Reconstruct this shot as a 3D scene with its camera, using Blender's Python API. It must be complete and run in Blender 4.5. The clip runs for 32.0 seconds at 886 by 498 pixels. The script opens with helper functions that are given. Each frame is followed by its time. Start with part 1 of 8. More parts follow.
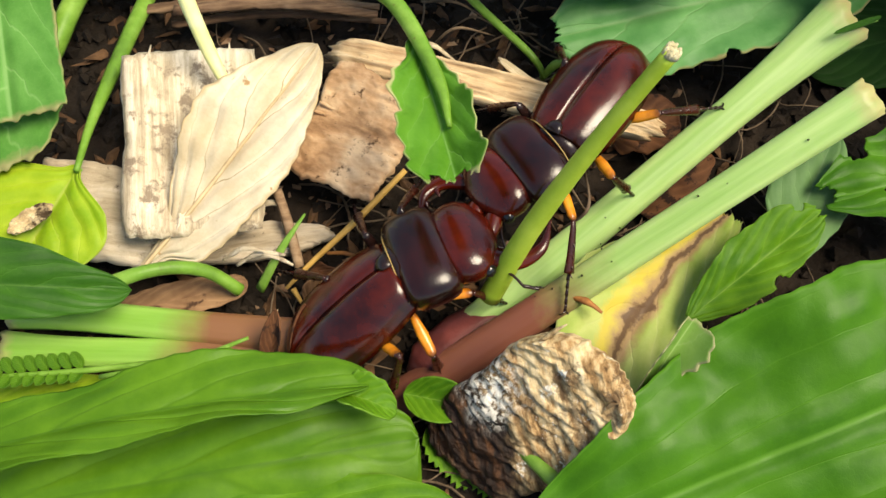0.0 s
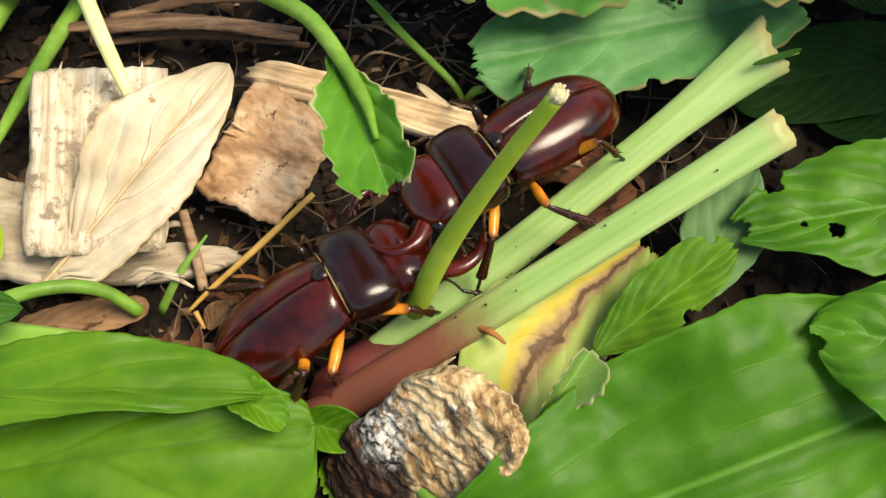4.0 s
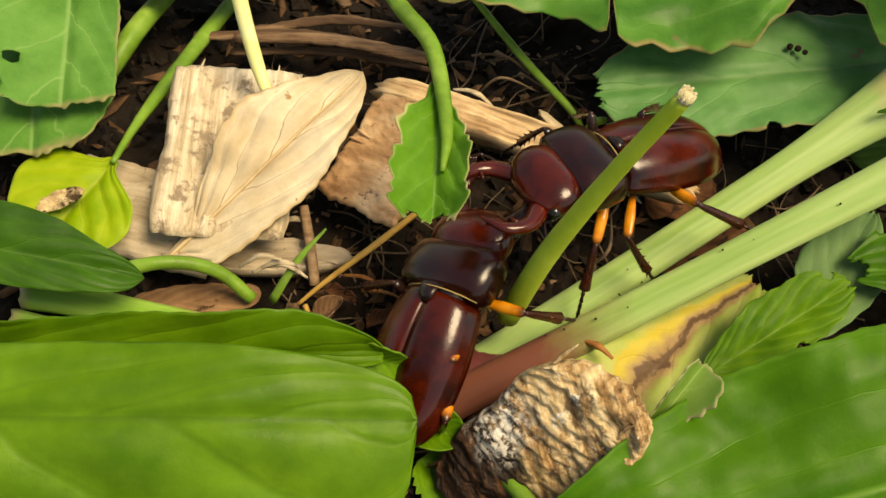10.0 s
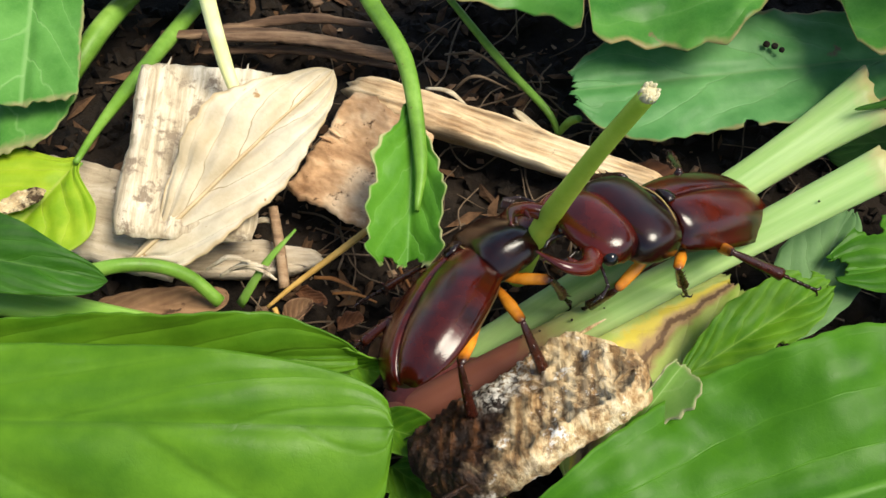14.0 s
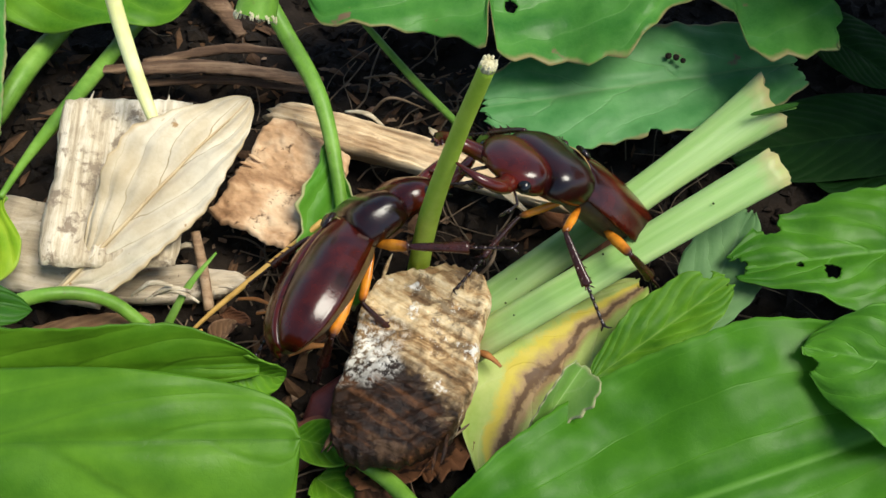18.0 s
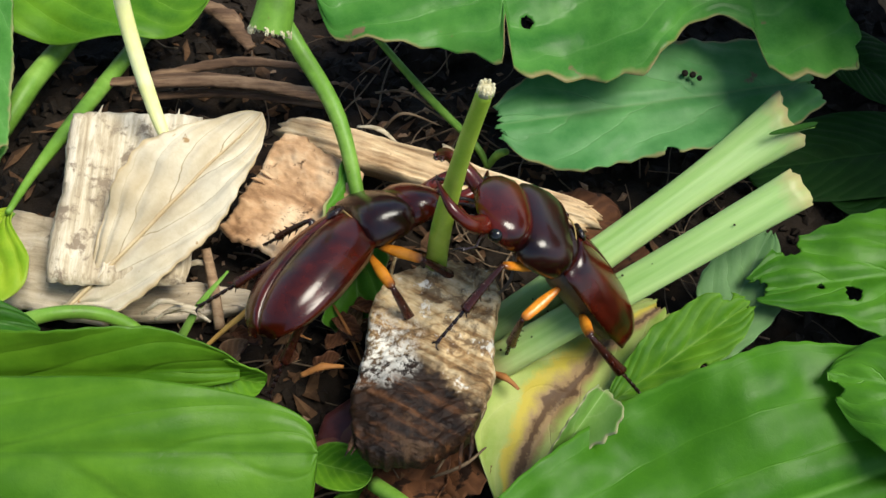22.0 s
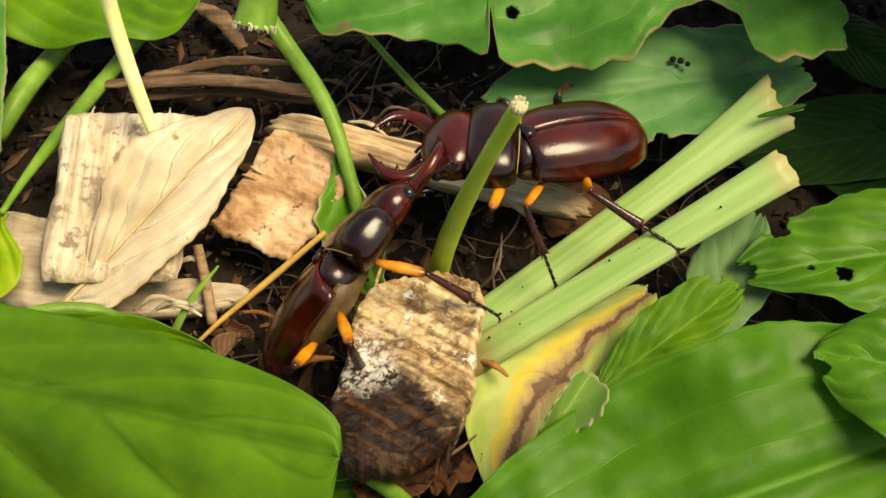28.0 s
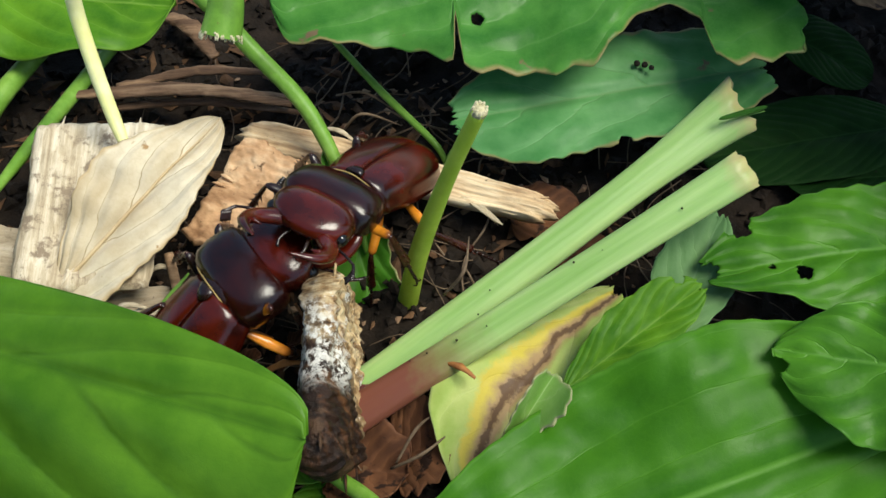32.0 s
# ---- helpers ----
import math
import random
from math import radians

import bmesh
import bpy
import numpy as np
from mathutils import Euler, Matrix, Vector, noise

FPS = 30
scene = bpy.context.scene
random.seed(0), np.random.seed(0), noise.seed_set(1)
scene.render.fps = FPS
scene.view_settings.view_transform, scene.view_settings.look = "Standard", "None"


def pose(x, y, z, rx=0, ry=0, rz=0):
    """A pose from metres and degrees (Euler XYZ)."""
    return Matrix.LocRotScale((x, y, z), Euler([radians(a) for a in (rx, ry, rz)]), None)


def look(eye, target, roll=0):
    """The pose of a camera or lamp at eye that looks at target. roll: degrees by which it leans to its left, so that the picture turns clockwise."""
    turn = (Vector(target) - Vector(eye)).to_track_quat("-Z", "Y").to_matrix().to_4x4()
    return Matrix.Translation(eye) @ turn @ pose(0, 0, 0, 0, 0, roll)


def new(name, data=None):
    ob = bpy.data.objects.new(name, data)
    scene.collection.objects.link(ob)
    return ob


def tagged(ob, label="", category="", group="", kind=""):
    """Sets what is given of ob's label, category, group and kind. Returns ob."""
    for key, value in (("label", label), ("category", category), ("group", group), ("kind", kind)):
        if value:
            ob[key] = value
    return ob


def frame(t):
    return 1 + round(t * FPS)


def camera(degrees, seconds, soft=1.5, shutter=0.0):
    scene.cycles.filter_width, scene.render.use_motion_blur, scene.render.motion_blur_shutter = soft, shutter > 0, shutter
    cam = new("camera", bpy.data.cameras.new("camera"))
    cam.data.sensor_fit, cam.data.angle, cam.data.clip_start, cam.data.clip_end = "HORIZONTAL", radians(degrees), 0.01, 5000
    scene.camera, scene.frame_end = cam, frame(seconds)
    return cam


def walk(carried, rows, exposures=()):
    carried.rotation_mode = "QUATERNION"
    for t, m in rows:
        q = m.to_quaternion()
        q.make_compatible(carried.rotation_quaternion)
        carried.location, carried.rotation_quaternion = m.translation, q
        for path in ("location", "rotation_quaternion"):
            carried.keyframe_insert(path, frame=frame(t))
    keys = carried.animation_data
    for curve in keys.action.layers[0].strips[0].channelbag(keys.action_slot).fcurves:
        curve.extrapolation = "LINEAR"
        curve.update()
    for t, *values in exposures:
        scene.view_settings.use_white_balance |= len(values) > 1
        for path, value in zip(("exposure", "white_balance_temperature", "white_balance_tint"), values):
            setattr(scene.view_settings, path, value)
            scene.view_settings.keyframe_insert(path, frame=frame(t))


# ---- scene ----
cam = camera(47.0, 32.0, soft=1.5)
PATH = [
    (0, -0.00925, -0.06182, 0.16081, 21.18, 1.26, -4.56), (0.5, -0.0068, -0.06246, 0.15924, 21.64, 1.75, -4.02),
    (1, -0.00471, -0.06418, 0.15621, 23.08, 2.17, -3.54), (1.5, -0.00354, -0.06163, 0.15892, 21.32, 1.79, -4.04),
    (2, -0.00189, -0.05744, 0.16096, 20.07, 1.34, -4.12), (2.5, -0.0003, -0.05899, 0.16098, 21.11, 1.73, -3.9),
    (3, 0.00065, -0.05609, 0.16244, 20.74, 1.55, -3.5), (3.5, 0.00345, -0.0583, 0.15999, 21.44, 0.91, -3.49),
    (5.5, 0.01227, -0.08322, 0.14664, 30.59, 1.89, -0.39), (6, 0.00335, -0.08513, 0.1475, 29.4, 1.64, 0.88),
    (6.5, 0.00293, -0.08708, 0.14465, 29.79, 2.03, 3.22), (7, 0.00014, -0.08423, 0.146, 29.96, 1.94, 3.81),
    (7.5, -0.00129, -0.08265, 0.14573, 30.27, 2.23, 3.88), (8, -0.0015, -0.08109, 0.14595, 30.54, 2.06, 3.82),
    (8.5, -0.00031, -0.08161, 0.14604, 30.52, 1.7, 3.53), (9, -0.0011, -0.08224, 0.14669, 30.21, 1.59, 3.04),
    (9.5, 0.00044, -0.08089, 0.14888, 30.34, 1.5, 3.04), (10, -0.0023, -0.0802, 0.14981, 30.49, 1.52, 3.19),
    (10.5, -0.00335, -0.08067, 0.15004, 30.61, 1.39, 3.1), (11, -0.00398, -0.07811, 0.15033, 30.24, 1.42, 3.22),
    (11.5, -0.00489, -0.0798, 0.14871, 30.94, 1.45, 3.54), (12, -0.00546, -0.08031, 0.14961, 30.65, 0.98, 3.06),
    (12.5, -0.00325, -0.08059, 0.14774, 30.34, 0.61, 2.83), (13, -0.00303, -0.08014, 0.1462, 30.58, 0.69, 2.52),
    (13.5, -0.00238, -0.07871, 0.14683, 30.7, 0.81, 2.61), (14, -0.00143, -0.07954, 0.14594, 31.03, 0.65, 2.36),
    (14.5, 0.00376, -0.08446, 0.14421, 32.03, 2.02, 2.39), (15, 0.00883, -0.0845, 0.14627, 31.86, 2, 1.84),
    (15.5, 0.0048, -0.08151, 0.14784, 31.08, 0.97, 0.47), (17.5, 0.0077, -0.08353, 0.14906, 32.55, 0.96, -0.14),
    (18, 0.00985, -0.08329, 0.1497, 32.29, 1.23, -0.18), (18.5, 0.00912, -0.0849, 0.14879, 32.82, 0.24, -0.68),
    (19, 0.00831, -0.08218, 0.14896, 32.62, 0.34, -0.55), (19.5, 0.00573, -0.08109, 0.15118, 32.38, 0.18, -0.64),
    (20, 0.0044, -0.082, 0.15242, 32.68, 0.25, -0.63), (20.5, 0.00415, -0.08017, 0.15412, 31.74, 0.18, -0.64),
    (21, 0.00473, -0.08287, 0.15208, 32.51, 0.32, -0.61), (21.5, 0.00551, -0.08167, 0.14948, 32.81, 0.58, -0.47),
    (22, 0.0056, -0.08006, 0.14896, 32.57, 0.55, -0.25), (22.5, 0.00519, -0.07744, 0.15157, 31.16, 0.84, -0.22),
    (23, 0.00579, -0.07913, 0.1511, 31.96, 0.93, -0.35), (23.5, 0.00577, -0.08079, 0.15074, 31.86, 1.39, -0.48),
    (24, 0.00645, -0.08029, 0.15075, 31.58, 1.51, -0.69), (24.5, 0.0078, -0.07992, 0.15031, 31.51, 1.66, -0.8),
    (26.5, 0.0088, -0.0822, 0.14556, 32.8, 2.05, -0.58), (27, 0.0098, -0.08005, 0.14681, 31.77, 1.79, -0.72),
    (27.5, 0.01134, -0.08196, 0.14771, 32.01, 2, -0.76), (28, 0.01118, -0.08293, 0.14748, 33.09, 2.36, -0.59),
    (28.5, 0.01139, -0.08172, 0.14721, 32.99, 2.53, -0.37), (29, 0.01769, -0.0868, 0.14465, 34.42, 2.84, -0.34),
    (29.5, 0.01677, -0.08636, 0.14669, 34.29, 2.41, -0.72), (30, 0.01619, -0.08645, 0.14825, 34.18, 2.1, -1.22),
    (30.5, 0.0166, -0.08507, 0.14771, 34.32, 2.35, -1.25), (31, 0.01656, -0.08246, 0.14812, 33.76, 2.8, -1.07),
    (31.5, 0.01476, -0.08348, 0.14827, 33.29, 2.46, -1.51), (32, 0.01486, -0.08418, 0.14898, 33.32, 2.34, -1.56),
]
EXPOSURES = [(0, 0.78, 7700, 8), (3.5, 0.74, 7700, 8), (6, 0.78, 8000, 8), (7, 0.76, 9000, 8), (8, 0.78, 10500, 9), (9, 0.66, 10500, 9), (10, 0.48, 10500, 10), (11, 0.74, 10400, 10), (12, 0.76, 10200, 10), (13, 0.76, 8000, 8), (15, 0.72, 6800, 7), (19, 0.50, 6500, 5),
             (24, 0.66, 6800, 5), (24.5, 0.75, 7800, 6), (26.5, 0.60, 9600, 7), (28, 0.60, 9600, 7), (29, 0.48, 6900, 6), (32, 0.46, 6500, 3)]
walk(cam, [(t, pose(*p)) for t, *p in PATH], EXPOSURES)

# ---- world and sun: bright open shade with soft sun from the right ----
SUN_EL, SUN_AZ = 62, 97
world = bpy.data.worlds.new("sky")
scene.world = world
world.use_nodes = True
wn = world.node_tree.nodes
sky = wn.new("ShaderNodeTexSky")
sky.sky_type, sky.sun_disc = "NISHITA", False
sky.sun_elevation, sky.sun_rotation = radians(SUN_EL), radians(SUN_AZ)
world.node_tree.links.new(sky.outputs[0], wn["Background"].inputs[0])
wn["Background"].inputs[1].default_value = 0.13
lamp = bpy.data.lights.new("sun", "SUN")
lamp.energy, lamp.angle, lamp.color = 3.4, radians(30), (1.0, 0.95, 0.84)
sun = new("sun", lamp)
e, a = radians(SUN_EL), radians(SUN_AZ)
sun.matrix_basis = look((math.sin(a) * math.cos(e), math.cos(a) * math.cos(e), math.sin(e)), (0, 0, 0))


# ---- materials ----
def shader(name, rough=0.5, spec=0.5):
    m = bpy.data.materials.new(name)
    m.use_nodes = True
    b = m.node_tree.nodes["Principled BSDF"]
    b.inputs["Roughness"].default_value = rough
    b.inputs["Specular IOR Level"].default_value = spec
    return m, m.node_tree.nodes, m.node_tree.links, b


def ramp(nodes, stops):
    r = nodes.new("ShaderNodeValToRGB")
    el = r.color_ramp.elements
    while len(el) < len(stops):
        el.new(0.5)
    for k, (p, c) in zip(el, stops):
        k.position, k.color = p, (*c, 1)
    return r


def noise_tex(nodes, links, scale, detail=6, rough=0.6, vec=None, stretch=None):
    n = nodes.new("ShaderNodeTexNoise")
    n.inputs["Scale"].default_value, n.inputs["Detail"].default_value, n.inputs["Roughness"].default_value = scale, detail, rough
    if vec is None:
        vec = nodes.new("ShaderNodeTexCoord").outputs["Object"]
    if stretch:
        mp = nodes.new("ShaderNodeMapping")
        mp.inputs["Scale"].default_value = stretch
        links.new(vec, mp.inputs[0])
        vec = mp.outputs[0]
    links.new(vec, n.inputs["Vector"])
    return n.outputs["Fac"]


def bump(nodes, links, b, height, dist, strength=0.6):
    n = nodes.new("ShaderNodeBump")
    n.inputs["Distance"].default_value, n.inputs["Strength"].default_value = dist, strength
    links.new(height, n.inputs["Height"])
    links.new(n.outputs[0], b.inputs["Normal"])
    return n


def maths(nodes, links, op, x, y=None):
    n = nodes.new("ShaderNodeMath")
    n.operation = op
    for i, v in enumerate((x, y)):
        if v is None:
            continue
        if isinstance(v, (int, float)):
            n.inputs[i].default_value = v
        else:
            links.new(v, n.inputs[i])
    return n.outputs[0]


def mix(nodes, links, fac, c1, c2, mode="MIX"):
    n = nodes.new("ShaderNodeMix")
    n.data_type, n.blend_type = "RGBA", mode
    for s, v in ((n.inputs[0], fac), (n.inputs[6], c1), (n.inputs[7], c2)):
        if isinstance(v, tuple):
            s.default_value = (*v, 1)
        elif isinstance(v, (int, float)):
            s.default_value = v
        else:
            links.new(v, s)
    return n.outputs[2]


def leaf_material(name, dark, light, vein, rough=0.38, veins=9, vein_amount=0.5, spots=None, trans=0.3, streak=None, arcs=0, relief=0.5, thin=0.05, sweep=0.45, edge=None, lump=0.2, mid=0.6, spec=0.2, blunt=False, wobble=0.9):
    """A blade with side veins (or arcs along its length) sunk between bulging fields, a fine net of veinlets, mottled at two scales."""
    m, nodes, links, b = shader(name, rough, spec)

    def rng(x, f0, f1, t0, t1, smooth=False):
        k = nodes.new("ShaderNodeMapRange")
        if smooth:
            k.interpolation_type = "SMOOTHSTEP"
        for n_, v_ in (("From Min", f0), ("From Max", f1), ("To Min", t0), ("To Max", t1)):
            k.inputs[n_].default_value = v_
        links.new(x, k.inputs[0])
        return k.outputs[0]

    def do(op, x, y=None):
        return maths(nodes, links, op, x, y)

    def cells(scale, width):
        n = nodes.new("ShaderNodeTexVoronoi")
        n.feature = "DISTANCE_TO_EDGE"
        n.inputs["Scale"].default_value = scale
        tc = nodes.new("ShaderNodeTexCoord").outputs["Object"]
        warp = nodes.new("ShaderNodeTexNoise")
        warp.inputs["Scale"].default_value, warp.inputs["Detail"].default_value = scale * 1.5, 2
        links.new(tc, warp.inputs["Vector"])
        shift = nodes.new("ShaderNodeVectorMath")
        shift.operation = "MULTIPLY_ADD"
        shift.inputs[1].default_value = (0.9 / scale,) * 3
        links.new(warp.outputs["Color"], shift.inputs[0])
        links.new(tc, shift.inputs[2])
        links.new(shift.outputs[0], n.inputs["Vector"])
        return rng(n.outputs["Distance"], 0.0, width, 1.0, 0.0, True)

    uv = nodes.new("ShaderNodeUVMap")
    sep = nodes.new("ShaderNodeSeparateXYZ")
    links.new(uv.outputs[0], sep.inputs[0])
    u, v = sep.outputs[0], sep.outputs[1]
    side = do("ABSOLUTE", do("SUBTRACT", v, 0.5))
    wob = do("MULTIPLY", do("SUBTRACT", noise_tex(nodes, links, 4, 3, 0.5, uv.outputs[0]), 0.5), 0.5 if arcs else wobble)
    if arcs:
        phase = do("SUBTRACT", do("MULTIPLY", side, arcs * 2), do("MULTIPLY", u, 0.35))
    else:
        swept = do("MULTIPLY", do("MULTIPLY", side, do("ADD", do("MULTIPLY", side, 0.8), 0.6)), veins * sweep * 2)
        phase = do("ADD", do("SUBTRACT", do("MULTIPLY", u, veins), swept), do("MULTIPLY", do("GREATER_THAN", v, 0.5), 0.4))
    phase = do("ADD", phase, wob)
    tri = do("ABSOLUTE", do("SUBTRACT", do("FRACT", phase), 0.5))
    fade = rng(side, 0.05, 0.47, 1.0, 0.25)
    line = do("MULTIPLY", rng(tri, 0.0, thin, 1.0, 0.0, True), fade)
    swell = rng(tri, 0.0, 0.4, 0.0, 1.0, True)
    veinlets = cells(330, 0.05)
    net = cells(900, 0.12)
    tone = do("ADD", do("MULTIPLY", noise_tex(nodes, links, 48, 3), 0.6), do("MULTIPLY", noise_tex(nodes, links, 210, 5), 0.4))
    tone = do("ADD", tone, do("MULTIPLY", do("SUBTRACT", swell, 0.5), -0.09))
    r = ramp(nodes, [(0.36, dark), (0.64, light)])
    links.new(tone, r.inputs[0])
    col = mix(nodes, links, do("MULTIPLY", line, vein_amount), r.outputs[0], vein)
    col = mix(nodes, links, do("MULTIPLY", veinlets, 0.09 * vein_amount), col, vein)
    col = mix(nodes, links, do("MULTIPLY", net, 0.05), col, vein)
    col = mix(nodes, links, rng(side, 0.004, 0.018, mid, 0.0), col, vein)
    brim = do("MAXIMUM", side, do("SUBTRACT", u, 0.5)) if blunt else side
    worn = do("MULTIPLY", do("SUBTRACT", noise_tex(nodes, links, 110, 4), 0.5), 0.16 if edge else 0.02)
    rimline = rng(do("ADD", brim, worn), 0.472 if edge else 0.480, 0.50 if edge else 0.494, 0.0, 1.0)
    col = mix(nodes, links, do("MULTIPLY", rimline, 0.75 if edge else 0.45), col, edge or vein)
    if streak:
        for colour, centre, half, jag in streak:
            d = do("ABSOLUTE", do("SUBTRACT", do("ADD", v, do("MULTIPLY", noise_tex(nodes, links, 110, 8, 0.7), jag)), centre + jag / 2))
            col = mix(nodes, links, rng(d, half * 0.45, half, 1.0, 0.0), col, colour)
    if spots:
        col = mix(nodes, links, rng(noise_tex(nodes, links, spots[2], 5), spots[1], spots[1] + 0.05, 0.0, 1.0), col, spots[0])
    links.new(col, b.inputs["Base Color"])
    hgt = do("ADD", do("MULTIPLY", swell, relief * 0.55), do("MULTIPLY", line, -0.35 * relief))
    hgt = do("ADD", hgt, do("MULTIPLY", veinlets, -0.02 * relief))
    hgt = do("ADD", hgt, do("MULTIPLY", net, -0.012))
    hgt = do("ADD", hgt, do("MULTIPLY", noise_tex(nodes, links, 140, 2), lump))
    hgt = do("ADD", hgt, do("MULTIPLY", noise_tex(nodes, links, 1300, 3), 0.06))
    bump(nodes, links, b, hgt, 0.0007, 0.6)
    links.new(rng(noise_tex(nodes, links, 160, 5), 0.2, 0.8, rough * 0.75, rough * 1.35), b.inputs["Roughness"])
    out = nodes["Material Output"]
    tr = nodes.new("ShaderNodeBsdfTranslucent")
    links.new(mix(nodes, links, 1.0, col, (0.9, 1.0, 0.35), "MULTIPLY"), tr.inputs[0])
    ms = nodes.new("ShaderNodeMixShader")
    ms.inputs[0].default_value = trans
    links.new(b.outputs[0], ms.inputs[1])
    links.new(tr.outputs[0], ms.inputs[2])
    links.new(ms.outputs[0], out.inputs[0])
    return m


def fibre_material(name, dark, mid, light, rough=0.85, grain=(30, 420, 420), dist=0.0008, dirt=(0.05, 0.03, 0.015), dirt_at=0.62, dirt_scale=180, crust=None, rot=None):
    """Dry wood, bark or straw: long fibres, stains and dirt."""
    m, nodes, links, b = shader(name, rough, 0.25)
    g = noise_tex(nodes, links, 1.0, 8, 0.65, None, grain)
    big = noise_tex(nodes, links, 90, 5)
    f = maths(nodes, links, "ADD", maths(nodes, links, "MULTIPLY", g, 0.65), maths(nodes, links, "MULTIPLY", big, 0.35))
    r = ramp(nodes, [(0.38, dark), (0.5, mid), (0.62, light)])
    links.new(f, r.inputs[0])
    k = nodes.new("ShaderNodeMapRange")
    k.inputs["From Min"].default_value, k.inputs["From Max"].default_value = dirt_at, dirt_at + 0.08
    links.new(noise_tex(nodes, links, dirt_scale, 7, 0.7), k.inputs[0])
    col = mix(nodes, links, k.outputs[0], r.outputs[0], dirt)
    pore = nodes.new("ShaderNodeMapRange")
    pore.inputs["From Min"].default_value, pore.inputs["From Max"].default_value = 0.68, 0.74
    links.new(noise_tex(nodes, links, 700, 3), pore.inputs[0])
    col = mix(nodes, links, maths(nodes, links, "MULTIPLY", pore.outputs[0], 0.7), col, dirt)
    if crust:
        c = nodes.new("ShaderNodeMapRange")
        c.inputs["From Min"].default_value, c.inputs["From Max"].default_value = crust[1], crust[1] + 0.06
        links.new(noise_tex(nodes, links, crust[2], 8, 0.75), c.inputs[0])
        col = mix(nodes, links, c.outputs[0], col, crust[0])
    if rot:
        sep = nodes.new("ShaderNodeSeparateXYZ")
        links.new(nodes.new("ShaderNodeTexCoord").outputs["Object"], sep.inputs[0])
        e_ = nodes.new("ShaderNodeMapRange")
        e_.inputs["From Min"].default_value, e_.inputs["From Max"].default_value = rot[1] - 0.004, rot[1] + 0.004
        e_.inputs["To Min"].default_value, e_.inputs["To Max"].default_value = 1.0, 0.0
        links.new(maths(nodes, links, "ADD", sep.outputs[0], maths(nodes, links, "MULTIPLY", maths(nodes, links, "SUBTRACT", noise_tex(nodes, links, 160, 6), 0.5), 0.03)), e_.inputs[0])
        dark_ = ramp(nodes, [(0.36, rot[0][0]), (0.64, rot[0][1])])
        links.new(f, dark_.inputs[0])
        col = mix(nodes, links, maths(nodes, links, "MULTIPLY", e_.outputs[0], 0.92), col, dark_.outputs[0])
    links.new(col, b.inputs["Base Color"])
    bump(nodes, links, b, maths(nodes, links, "ADD", g, maths(nodes, links, "MULTIPLY", noise_tex(nodes, links, 420, 6, 0.7), 0.4)), dist, 0.8)
    return m


